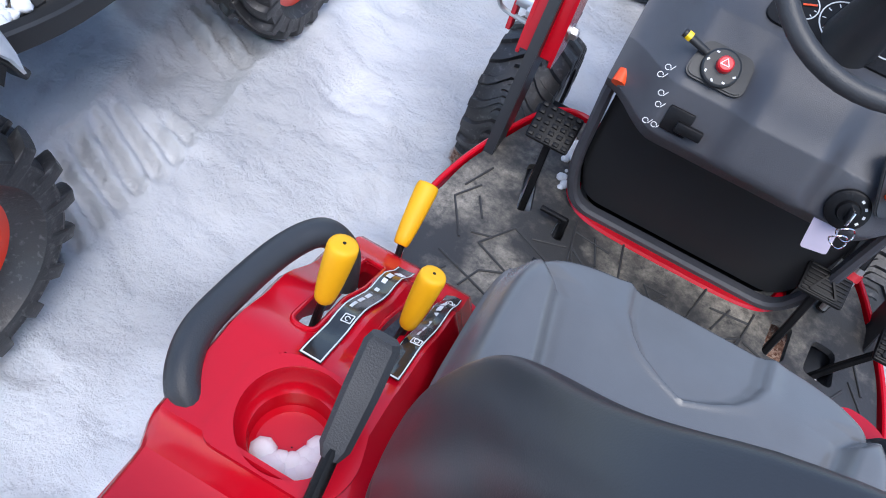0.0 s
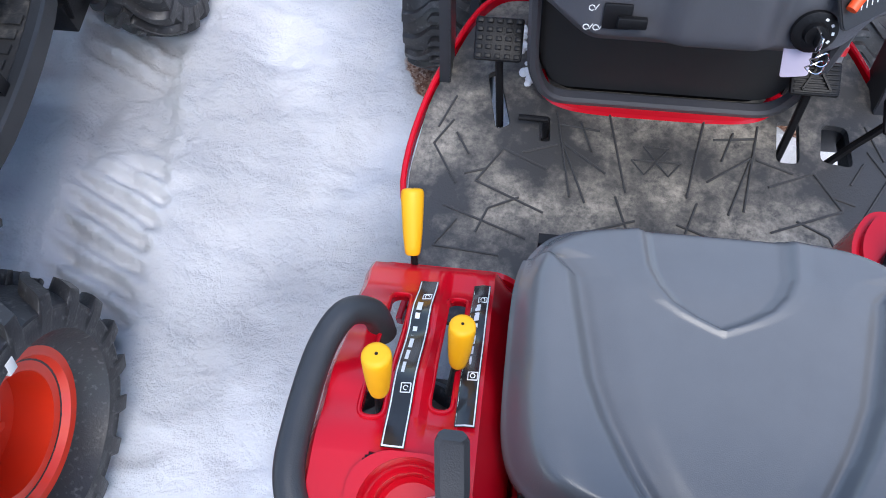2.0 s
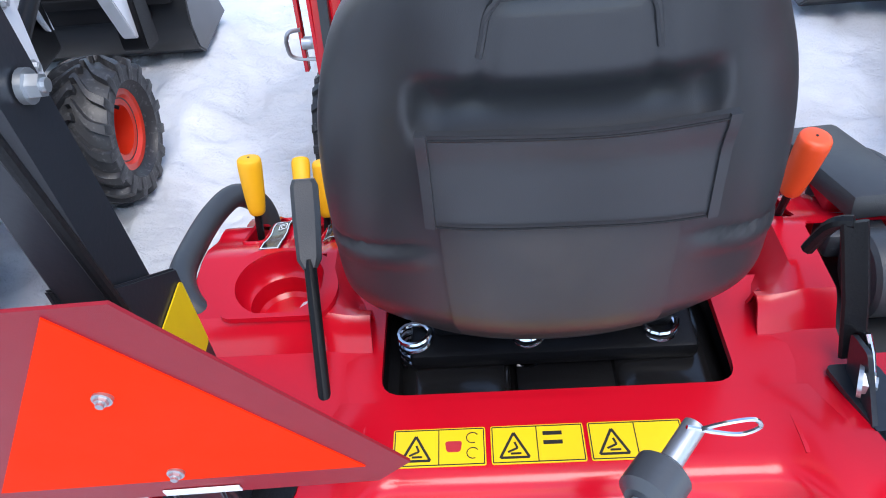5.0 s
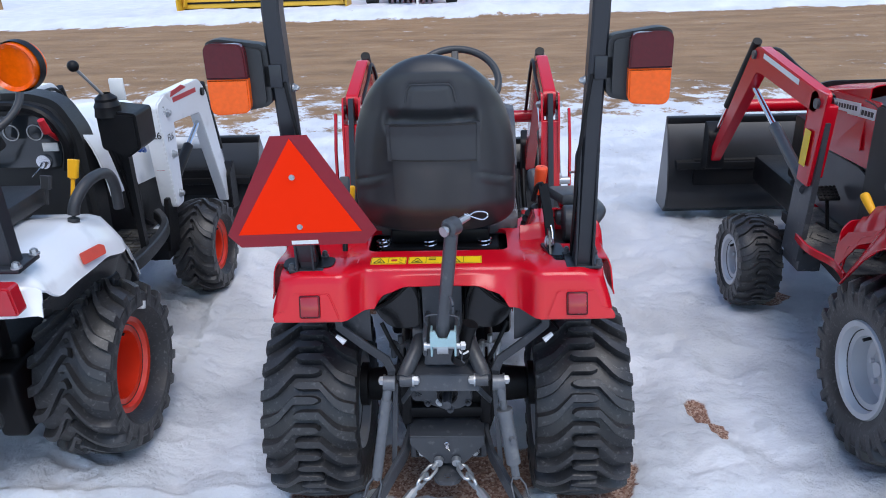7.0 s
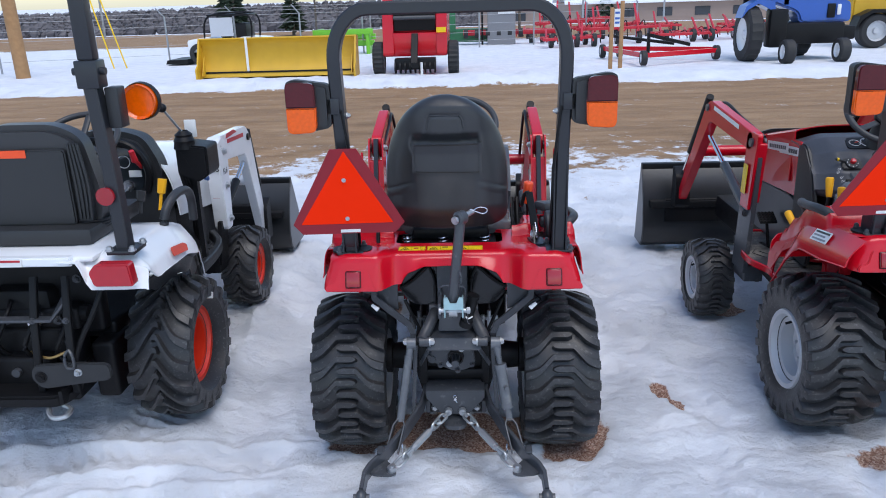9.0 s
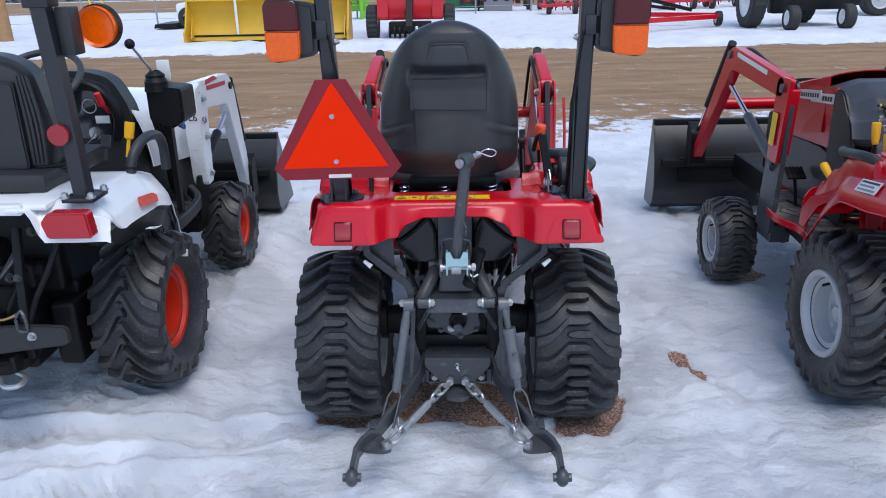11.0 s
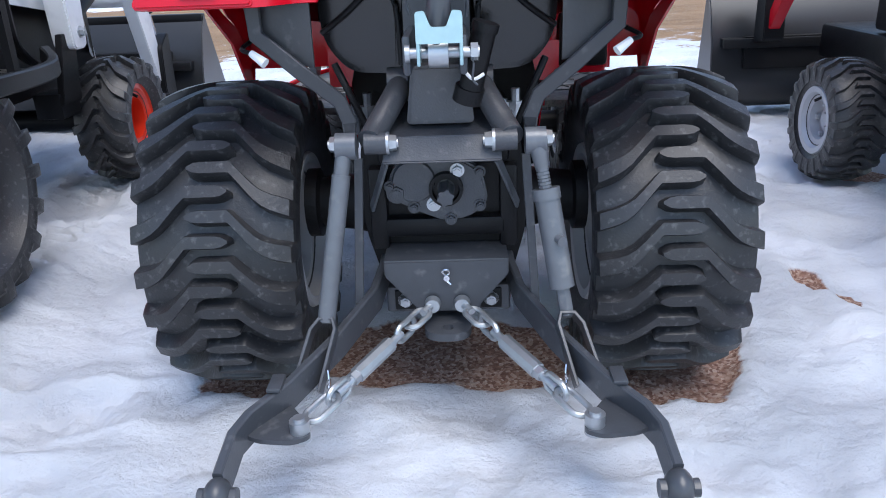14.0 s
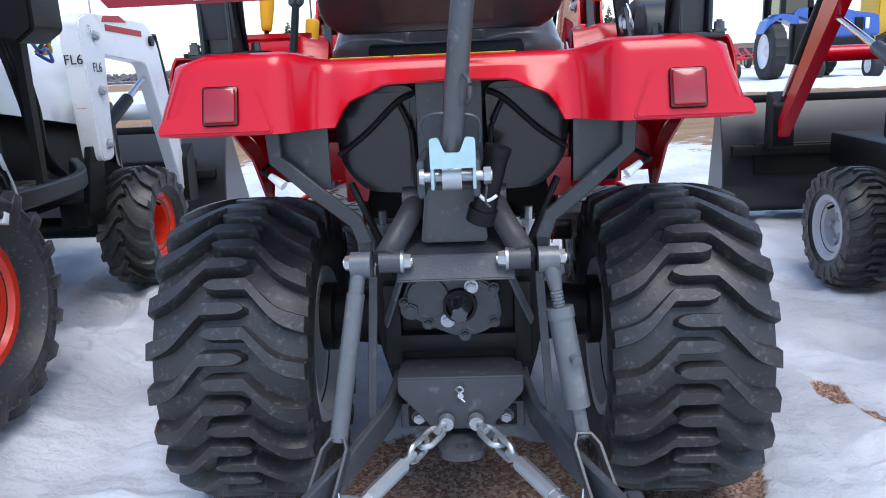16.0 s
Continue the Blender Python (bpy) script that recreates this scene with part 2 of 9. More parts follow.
def prism(bm, outline, axis, a, b, holes=(), bev=0.0):
    """A plate: a 2D outline (with holes) extruded along an axis from a to b."""
    def P(u, v, w):
        return {"x": (w, u, v), "y": (u, w, v), "z": (u, v, w)}[axis]
    tmp = bmesh.new()
    edges = []
    for loop in (outline, *holes):
        vs = [tmp.verts.new(P(u, v, a)) for u, v in loop]
        edges += [tmp.edges.new((vs[i], vs[(i + 1) % len(vs)])) for i in range(len(vs))]
    if holes:
        bmesh.ops.triangle_fill(tmp, edges=edges, use_beauty=True)
    else:
        bmesh.ops.contextual_create(tmp, geom=edges)
    r = bmesh.ops.extrude_face_region(tmp, geom=list(tmp.faces))
    bmesh.ops.translate(tmp, vec=Vector(P(0, 0, b)) - Vector(P(0, 0, a)), verts=[v for v in r["geom"] if isinstance(v, bmesh.types.BMVert)])
    bmesh.ops.recalc_face_normals(tmp, faces=tmp.faces)
    if bev:
        es = [e for e in tmp.edges if len(e.link_faces) == 2 and e.calc_face_angle(0) > 0.6]
        bmesh.ops.bevel(tmp, geom=es, offset=bev, segments=2, affect="EDGES")
    me = bpy.data.meshes.new("tmp")
    tmp.to_mesh(me)
    tmp.free()
    bm.from_mesh(me)
    bpy.data.meshes.remove(me)
    return bm


def rounded(outline, r, k=5):
    """A 2D outline with its corners rounded, by one radius or one for each corner."""
    out, n = [], len(outline)
    for i in range(n):
        p, a, b = Vector(outline[i]), Vector(outline[i - 1]), Vector(outline[(i + 1) % n])
        da, db = (a - p), (b - p)
        q = min(r[i] if isinstance(r, list) else r, da.length * 0.45, db.length * 0.45)
        s, e = p + da.normalized() * q, p + db.normalized() * q
        for j in range(k + 1):
            t = j / k
            out.append(tuple((1 - t) ** 2 * s + 2 * t * (1 - t) * p + t * t * e))
    return out


def lathe(bm, prof, c=(0, 0, 0), axis="x", n=32, closed=False):
    """Turns a profile of (along, radius) about an axis through c."""
    rings = []
    for i in range(n):
        a = 2 * math.pi * i / n
        ring = []
        for w, r in prof:
            u, v = r * math.cos(a), r * math.sin(a)
            p = {"x": (w, u, v), "y": (u, w, v), "z": (u, v, w)}[axis]
            ring.append(bm.verts.new(Vector(p) + Vector(c)))
        rings.append(ring)
    m = len(prof)
    for i in range(n):
        A, C = rings[i], rings[(i + 1) % n]
        for j in range(m if closed else m - 1):
            bm.faces.new((A[j], A[(j + 1) % m], C[(j + 1) % m], C[j]))
    return bm


def place(bm, m, start=0):
    bmesh.ops.transform(bm, matrix=m, verts=list(bm.verts)[start:])
    return bm


def surface(bm, us, vs, f, skip=None):
    """A sheet of points f(u, v); skip(u, v) leaves cells out."""
    G = [[bm.verts.new(f(u, v)) for v in vs] for u in us]
    for i in range(len(us) - 1):
        for j in range(len(vs) - 1):
            if skip and skip((us[i] + us[i + 1]) / 2, (vs[j] + vs[j + 1]) / 2):
                continue
            bm.faces.new((G[i][j], G[i + 1][j], G[i + 1][j + 1], G[i][j + 1]))
    return bm


def thicken(bm, t):
    bmesh.ops.recalc_face_normals(bm, faces=bm.faces)
    bmesh.ops.solidify(bm, geom=list(bm.faces), thickness=t)
    return bm


def lerp_table(tab, x):
    for (a, *p), (b, *q) in zip(tab, tab[1:]):
        if x <= b:
            t = max(0.0, (x - a) / (b - a)) if b > a else 0.0
            t = t * t * (3 - 2 * t)
            return [u + (w - u) * t for u, w in zip(p, q)]
    return list(tab[-1][1:])


def lerp_lin(tab, x):
    for (a, *p), (b, *q) in zip(tab, tab[1:]):
        if x <= b:
            t = (x - a) / (b - a)
            return [u + (w - u) * t for u, w in zip(p, q)]
    return list(tab[-1][1:])


def bolt(parent, p, d, r=0.012, h=0.012, material=None, name="bolt"):
    """A hex bolt head on a washer at p, facing d."""
    d = Vector(d).normalized()
    p = Vector(p)
    bm = B()
    rod(bm, p - d * 0.002, p + d * 0.003, r * 1.35, n=16)
    rod(bm, p + d * 0.003, p + d * (0.003 + h), r, r * 0.92, n=6)
    rod(bm, p + d * (0.003 + h), p + d * (0.006 + h), r * 0.55, n=10)
    return part(name, bm, material or ZINC, parent)


# ---- ground: one sheet of snow, gravel and road ----
def n3(x, y, s, seed=0.0):
    return noise.noise(Vector((x * s, y * s, seed)))


def smoothstep(a, b, x):
    t = min(1.0, max(0.0, (x - a) / (b - a)))
    return t * t * (3 - 2 * t)


BARE = ((0.06, -0.25, 0.54, 0.15), (0.50, -0.32, 0.14, 0.17), (-0.45, -0.25, 0.14, 0.165), (-0.5, 1.18, 0.12, 0.2), (0.5, 1.18, 0.12, 0.2), (1.0, 0.09, 0.042, 0.085), (1.05, -0.02, 0.035, 0.05), (1.62, 1.16, 0.12, 0.12), (1.95, -0.5, 0.25, 0.1))


def bare(x, y):
    """1 where the gravel shows through the snow."""
    g = 0.0
    for cx, cy, rx, ry in BARE:
        d = math.hypot((x - cx) / rx, (y - cy) / ry) + 0.35 * n3(x, y, 7, 3) + 0.2 * n3(x, y, 22, 5)
        g = max(g, smoothstep(1.25, 0.85, d))
    return g


def roadness(x, y):
    """1 on the dirt road."""
    w = 0.8 * n3(x, y, 0.5, 1) + 0.35 * n3(x, y, 2.2, 2)
    near = smoothstep(2.2, 8.2, y + 1.5 * w + 0.02 * x)
    far = smoothstep(13.75, 13.35, y + 0.25 * n3(x, y, 1.5, 4))
    second = smoothstep(31, 32, y) * smoothstep(46, 44.5, y)
    return max(near * far, second)


def rut(x, y):
    """Tyre print in the lane between the two machines."""
    xc = -1.365 - 0.14 * max(0.0, y - 0.5) + 0.01 * math.sin(3 * y)
    u = (x - xc - 0.02 * n3(x, y, 4, 33)) / 0.135
    if abs(u) > 1.6 or y < -1.2 or y > 2.6:
        return 0.0
    fade = smoothstep(-0.45, -0.05, y) * smoothstep(2.6, 1.6, y)
    lug = math.sin((y + 0.47 * (x - xc) + 0.012 * n3(x, y, 6, 32)) * 2 * math.pi / 0.072)
    return fade * (-0.028 * smoothstep(1.2, 0.7, abs(u)) + 0.012 * smoothstep(0.4, 0.0, abs(abs(u) - 1.25)) * (0.5 + n3(x, y, 5, 30)) + 0.03 * max(-0.6, min(0.7, 1.5 * lug)) * smoothstep(1.2, 0.8, abs(u)) * smoothstep(-0.4, 0.0, n3(x, y, 1.8, 31)) - 0.01 * smoothstep(0.2, -0.9, u) * smoothstep(-1.2, -0.9, u))


def ground_z(x, y):
    g, r = bare(x, y), roadness(x, y)
    near = smoothstep(9, 4, math.hypot(x, y))
    s = 0.022 * n3(x, y, 0.9) + 0.02 * n3(x, y, 2.6, 7)
    if near > 0:
        f = noise.fractal(Vector((x * 7, y * 7, 2.0)), 0.9, 2.1, 4)
        f2 = noise.fractal(Vector((x * 21, y * 21, 5.0)), 0.8, 2.1, 3)
        dent = smoothstep(0.15, 0.5, n3(x, y, 3.1, 50)) + 0.6 * smoothstep(0.2, 0.5, n3(x, y, 6.3, 51))
        s += near * (-0.03 * dent + 0.018 * f + 0.006 * f2 * smoothstep(-0.2, 0.3, n3(x, y, 1.1, 40)) + rut(x, y) + 0.014 * abs(n3(x, y, 5, 9)) + 0.008 * max(0, n3(x, y, 13, 12)))
        for k, (ty, tw) in enumerate(((-0.52, 0.11), (-0.86, 0.12), (-1.35, 0.13))):
            d = abs(y - ty - 0.16 * (x + 1.3) - 0.1 * n3(x, y, 1.5, 11 + k)) / tw
            if x < -0.35 and d < 1.3:
                press = 0.024 * (smoothstep(0.35, 0.0, abs(d - 1)) - smoothstep(1.0, 0.5, d))
                press += 0.016 * max(-0.6, min(0.7, 1.4 * math.sin((x + 0.8 * (y - ty)) * 70 + 2 * n3(x, y, 4, 60 + k)))) * smoothstep(1.0, 0.7, d) * smoothstep(-0.25, 0.15, n3(x, y, 2.2, 70 + k))
                s += press * smoothstep(-0.55, -0.9, x)
    s += 0.055 * smoothstep(-1.0, -1.22, x) * smoothstep(-3.2, -2.5, x) * smoothstep(-1.0, -0.45, y) * smoothstep(3.2, 2.2, y)
    s += smoothstep(13.4, 14.3, y) * smoothstep(30, 15.5, y) * (0.12 + 0.16 * max(0, n3(x, y, 1.1, 8)) + 0.05 * n3(x, y, 4, 8)) * smoothstep(17, 14.2, y)
    s = s * (1 - r) - 0.015 * r + 0.006 * r * n3(x, y, 3, 6)
    s = s * (1 - g) + g * (-0.022 + 0.006 * n3(x, y, 25, 4))
    drop = -0.048 * max(0.0, min(y, 480) - 46) if y > 46 else 0.0
    hill = smoothstep(290, 460, y) * 12.5 * (1 + 0.18 * n3(x, y, 0.008, 2))
    return s + drop + hill


def spaced(*legs):
    out = []
    for a, b, n in legs:
        out += [a + (b - a) * i / n for i in range(n)]
    return out + [legs[-1][1]]


gx = spaced((-1500, -300, 4), (-300, -60, 8), (-60, -12, 16), (-12, -3.2, 22), (-3.2, -1.7, 80), (-1.7, -1.15, 55), (-1.15, 3.2, 200), (3.2, 12, 22), (12, 60, 16), (60, 300, 8), (300, 1500, 4))
gy = spaced((-600, -30, 4), (-30, -6, 8), (-6, -2.8, 16), (-2.8, -1.1, 50), (-1.1, -0.3, 80), (-0.3, 1.5, 160), (1.5, 3.2, 80), (3.2, 6.5, 50), (6.5, 13, 20), (13, 18, 30), (18, 60, 30), (60, 500, 22), (500, 2500, 4))
verts = [(x, y, ground_z(x, y)) for x in gx for y in gy]
ny = len(gy)
faces = [(i * ny + j, (i + 1) * ny + j, (i + 1) * ny + j + 1, i * ny + j + 1) for i in range(len(gx) - 1) for j in range(ny - 1)]
me = bpy.data.meshes.new("ground")
me.from_pydata(verts, [], faces)
for key, fn in (("gravel", bare), ("road", roadness)):
    att = me.attributes.new(key, "FLOAT", "POINT")
    att.data.foreach_set("value", [fn(v[0], v[1]) if abs(v[0]) < 80 or key == "road" else 0.0 for v in verts])
me.polygons.foreach_set("use_smooth", [True] * len(me.polygons))
ground = tagged(new("ground", me), "trodden snow over gravel with a dirt road beyond", "ground", kind="structure")

gm = bpy.data.materials.new("snow_gravel_road")
gm.use_nodes = True
N, L = gm.node_tree.nodes, gm.node_tree.links
bs = N["Principled BSDF"]
tc = N.new("ShaderNodeTexCoord")


def gtex(kind, sc, **k):
    t = N.new(kind)
    t.inputs["Scale"].default_value = sc
    for a, v in k.items():
        t.inputs[a].default_value = v
    L.new(tc.outputs["Object"], t.inputs["Vector"])
    return t


def gramp(src, stops):
    r = N.new("ShaderNodeValToRGB")
    while len(r.color_ramp.elements) < len(stops):
        r.color_ramp.elements.new(0.5)
    for e, (p, c) in zip(r.color_ramp.elements, stops):
        e.position, e.color = p, (*c, 1)
    L.new(src, r.inputs["Fac"])
    return r.outputs["Color"]


def gmix(fac, a, b):
    x = N.new("ShaderNodeMix")
    x.data_type = "RGBA"
    L.new(fac, x.inputs["Factor"]), L.new(a, x.inputs["A"]), L.new(b, x.inputs["B"])
    return x.outputs["Result"]


snow_c = gramp(gtex("ShaderNodeTexNoise", 3.0, Detail=8.0).outputs["Fac"], [(0.3, (0.66, 0.68, 0.73)), (0.7, (0.765, 0.78, 0.815))])
grit = gramp(gtex("ShaderNodeTexNoise", 38.0, Detail=6.0, Roughness=0.7).outputs["Fac"], [(0.70, (0, 0, 0)), (0.78, (1, 1, 1))])
grit_col = gramp(gtex("ShaderNodeTexNoise", 2.0).outputs["Fac"], [(0.3, (0.66, 0.64, 0.62)), (0.7, (0.84, 0.86, 0.89))])
snow_c = gmix(grit, snow_c, grit_col)
vor = gtex("ShaderNodeTexVoronoi", 130.0)
grav_c = gramp(vor.outputs["Color"], [(0.15, (0.20, 0.09, 0.06)), (0.5, (0.38, 0.21, 0.145)), (0.85, (0.60, 0.44, 0.35))])
mp = N.new("ShaderNodeMapping")
mp.inputs["Scale"].default_value = (0.35, 1.6, 1)
L.new(tc.outputs["Object"], mp.inputs["Vector"])
streak = gtex("ShaderNodeTexNoise", 1.4, Detail=10.0, Roughness=0.68)
L.new(mp.outputs["Vector"], streak.inputs["Vector"])
road_c = gramp(streak.outputs["Fac"], [(0.3, (0.20, 0.11, 0.048)), (0.55, (0.31, 0.182, 0.087)), (0.75, (0.40, 0.26, 0.142))])
ra, ga = N.new("ShaderNodeAttribute"), N.new("ShaderNodeAttribute")
ra.attribute_name, ga.attribute_name = "road", "gravel"
# patchy snow left along the road's edge
edge = N.new("ShaderNodeMath")
edge.operation = "ADD"
pn = gtex("ShaderNodeTexNoise", 2.4, Detail=12.0, Roughness=0.8)
half = N.new("ShaderNodeMath")
half.operation = "MULTIPLY_ADD"
L.new(pn.outputs["Fac"], half.inputs[0])
half.inputs[1].default_value, half.inputs[2].default_value = 3.1, -1.6
L.new(ra.outputs["Fac"], edge.inputs[0]), L.new(half.outputs[0], edge.inputs[1])
rmask = gramp(edge.outputs[0], [(0.45, (0, 0, 0)), (0.62, (1, 1, 1))])
col = gmix(rmask, snow_c, road_c)
gedge = N.new("ShaderNodeMath")
gedge.operation = "MULTIPLY_ADD"
L.new(gtex("ShaderNodeTexNoise", 30.0, Detail=6.0, Roughness=0.7).outputs["Fac"], gedge.inputs[0])
gedge.inputs[1].default_value = 0.9
L.new(ga.outputs["Fac"], gedge.inputs[2])
gmask = gramp(gedge.outputs[0], [(0.72, (0, 0, 0)), (1.02, (1, 1, 1))])
col = gmix(gmask, col, grav_c)
L.new(col, bs.inputs["Base Color"])
bs.inputs["Roughness"].default_value = 0.75
b1 = N.new("ShaderNodeBump")
b1.inputs["Strength"].default_value, b1.inputs["Distance"].default_value = 1.0, 0.03
crumb = N.new("ShaderNodeMath")
crumb.operation = "MULTIPLY"
patch = gramp(gtex("ShaderNodeTexNoise", 1.9, Detail=3.0).outputs["Fac"], [(0.38, (0.5, 0.5, 0.5)), (0.62, (1.3, 1.3, 1.3))])
L.new(gtex("ShaderNodeTexNoise", 27.0, Detail=12.0, Roughness=0.72).outputs["Fac"], crumb.inputs[0])
L.new(patch, crumb.inputs[1])
L.new(crumb.outputs[0], b1.inputs["Height"])
b2 = N.new("ShaderNodeBump")
b2.inputs["Strength"].default_value, b2.inputs["Distance"].default_value = 0.6, 0.004
L.new(vor.outputs["Distance"], b2.inputs["Height"])
L.new(b1.outputs["Normal"], b2.inputs["Normal"])
vm = N.new("ShaderNodeMix")
vm.data_type = "VECTOR"
L.new(gmask, vm.inputs["Factor"]), L.new(b1.outputs["Normal"], vm.inputs["A"]), L.new(b2.outputs["Normal"], vm.inputs["B"])
L.new(vm.outputs["Result"], bs.inputs["Normal"])
me.materials.append(gm)


# ---- wheels ----
def carcass_r(u, R, drop):
    """Radius across the tread, u from -1 to 1."""
    return R - drop * abs(u) ** 3.2


def lug_line(u, flat):
    """How far a lug has swung back at u: level at the middle, steep on the flank, flatter at the shoulder."""
    return lerp_lin([(0.0, 0.0), (flat, 0.0), (flat + 0.42 * (1 - flat), 0.64), (flat + 0.62 * (1 - flat), 0.84), (1.0, 1.0)], u)[0]


def wheel(parent, c, R, W, rim_r, side, rim_material, lugs, slant, flat, lug_h, lug_w, drop=0.03, rubber=None, dish=0.05, up=1, inset=0.92, tip=0.30, core=0.125, wide=0.06):
    """A wheel about x at c. side: -1 if its outer face looks to -x. lugs: bars on each half of the tread."""
    root = new("wheel")
    root.parent, root.location = parent, c
    bm = B()
    h = W / 2
    P = 2 * math.pi / lugs
    # rows across the tread: (u, left lugs stand, right lugs stand)
    pos = [0.0, tip * 0.35, tip * 0.7, tip * 0.86, tip, tip + 0.02]
    pos += [tip + 0.02 + (0.97 - tip) * k / 7 for k in range(1, 8)] + [1.0]
    us = [-u for u in pos[:0:-1]] + pos

    def across(u):
        """Angles of one pitch's columns at u, with the lug (0 left, 1 right) and rank of each."""
        a, out = abs(u), []
        grow = smoothstep(tip, 1.0, a)
        half = P * (core + wide * grow)
        slope = 0.045 * P
        for p in (0, 1):
            mine = (u <= 0) == (p == 0)
            if not mine and a > tip + 0.03:
                lo, hi = half + slope, P - half - slope
                offs = [lo + (hi - lo) * (j + 1) / 7 - (0.5 * P if p else -0.5 * P) for j in range(6)]
                if p == 0:
                    offs = [o - P for o in offs]
            else:
                w = half if mine else half * (1.0 if a < tip * 0.6 else max(0.04, (tip + 0.03 - a) / (tip * 0.4 + 0.03)))
                offs = [-w - slope, -w, -w * 0.88, w * 0.88, w, w + slope]
            out += [(0.5 * P * p + o, p, j) for j, o in enumerate(offs)]
        return out

    def stands(u, p):
        return u <= tip + 0.001 if p == 0 else u >= -tip - 0.001
    rows = []
    for u in us:
        sh = up * slant * lug_line(abs(u), flat) / R
        ring = []
        for k in range(lugs):
            for off, p, j in across(u):
                r = carcass_r(u, R, drop)
                if not (stands(u, p) and 0 < j < 5):
                    r -= lug_h
                elif j in (1, 4):
                    r -= 0.0035
                if abs(u) > 0.99:
                    r -= 0.005
                ring.append((u * h, k * P + off + sh, r))
        rows.append(ring)

    def shoulder(s, x_lug, x_base, drop_lug, drop_base):
        sh = up * slant / R
        ring = []
        for k in range(lugs):
            for off, p, j in across(s):
                on = stands(s, p) and 0 < j < 5
                ring.append((s * h * (x_lug if on else x_base), k * P + off + sh, R - drop - (drop_lug if on else drop_base)))
        return ring
    below = max(0.05, lug_h + 0.022)
    steps = [(1.025, 0.985, 0.03, lug_h + 0.008), (1.015, 0.99, below, below + 0.004), (1.0, 1.0, below + 0.016, below + 0.016), (0.995, 0.995, (R - drop - rim_r) * 0.62, (R - drop - rim_r) * 0.62)]
    steps += [(inset * 0.55 + 0.43, inset * 0.55 + 0.43, R - drop - rim_r - 0.03, R - drop - rim_r - 0.03), (inset * 0.87, inset * 0.87, R - drop - rim_r + 0.005, R - drop - rim_r + 0.005), (inset * 0.76, inset * 0.76, R - drop - rim_r + 0.03, R - drop - rim_r + 0.03)]
    rows = [shoulder(-1, *q) for q in steps[::-1]] + rows + [shoulder(1, *q) for q in steps]
    grid = [[bm.verts.new((x, r * math.cos(a), r * math.sin(a))) for x, a, r in ring] for ring in rows]
    m = len(grid[0])
    for A_, C_ in zip(grid, grid[1:] + grid[:1]):
        for j in range(m):
            bm.faces.new((A_[j], A_[(j + 1) % m], C_[(j + 1) % m], C_[j]))
    part("tyre", bm, rubber or RUBBER, root, "black tyre with chevron lugs", smooth=42)
    bm = B()
    o = side * h * inset / 0.92
    disc = 0.28 if inset > 0.8 else -0.35
    lathe(bm, [(o * 0.86, rim_r + 0.012), (o * 0.92, rim_r + 0.008), (o * 0.90, rim_r - 0.012), (o * 0.72, rim_r - 0.022), (o * 0.70, rim_r - 0.045), (o * (disc + 0.07), rim_r - 0.05),
               (o * disc, rim_r - 0.07), (o * (disc - 0.04), rim_r * 0.55), (o * (disc + 0.08), rim_r * 0.42), (o * (disc + 0.10), 0.045), (o * (disc + 0.10), 0.0005)], n=40)
    lathe(bm, [(-o * 0.86, rim_r + 0.012), (-o * 0.92, rim_r + 0.008), (-o * 0.90, rim_r - 0.012), (-o * 0.72, rim_r - 0.022), (-o * 0.7, rim_r - 0.04), (o * (disc - 0.08), rim_r - 0.05), (o * (disc - 0.08), 0.0005)], n=40)
    rim = part("rim", bm, rim_material, root)
    bm = B()
    for k in range(5):
        a = 2 * math.pi * k / 5
        p = Vector((o * (disc + 0.09), 0.062 * math.cos(a), 0.062 * math.sin(a)))
        rod(bm, p, p + Vector((side * 0.014, 0, 0)), 0.011, n=6)
    rod(bm, (o * (disc + 0.08), 0, 0), (o * (disc + 0.22), 0, 0), 0.03, 0.026, n=16)
    part("hub", bm, rim_material, rim)
    bm = B()
    rod(bm, (o * 0.62, 0, rim_r - 0.03), (o * 0.95, 0, rim_r - 0.045), 0.006, n=8)
    part("valve_stem", bm, CASEBLACK, rim)
    if inset < 0.65:
        bm = B()
        box(bm, o + side * 0.0, side * h * 1.005, -0.012, 0.012, R - 0.115, R - 0.085, 0.002, Matrix.Rotation(radians(-25), 4, "X"))
        part("tyre_label", bm, PAPER, root, "small white tyre label")
    return root


# ---- the compact tractor in the middle of the row ----
A = thing("compact_tractor", "red compact tractor with a black seat and roll bar", "tractor", (0, 0, 0), "tractors in the row")
AX, AZ = -0.25, 0.315
for s in (-1, 1):
    wheel(A, (s * 0.440, AX, AZ), 0.335, 0.305, 0.165, s, GREYRIM, 22, 0.080, 0.27, 0.032, 0.040, drop=0.026, tip=0.26, core=0.135)
    wheel(A, (s * 0.51, 1.22, 0.225), 0.235, 0.20, 0.12, s, GREYRIM, 20, 0.05, 0.2, 0.014, 0.034, drop=0.02)


def zt(y):
    """Height of the fender top along the tractor."""
    return lerp_table([(-0.62, 0.90), (-0.56, 0.945), (-0.47, 0.952), (-0.36, 0.94), (-0.31, 0.94), (-0.275, 0.985), (-0.16, 0.985), (-0.08, 0.955), (0.04, 0.875), (0.13, 0.80), (0.175, 0.765)], y)[0]


# side fenders with their control consoles: a top sheet with slots, skirts inside and out
SLOTS_L = ((-0.445, -0.414, -0.118, 0.09), (-0.362, -0.333, -0.10, 0.095), (-0.428, -0.312, -0.27, -0.16))
SLOTS_R = ((0.315, 0.342, -0.13, 0.08), (0.34, 0.47, -0.345, -0.15))


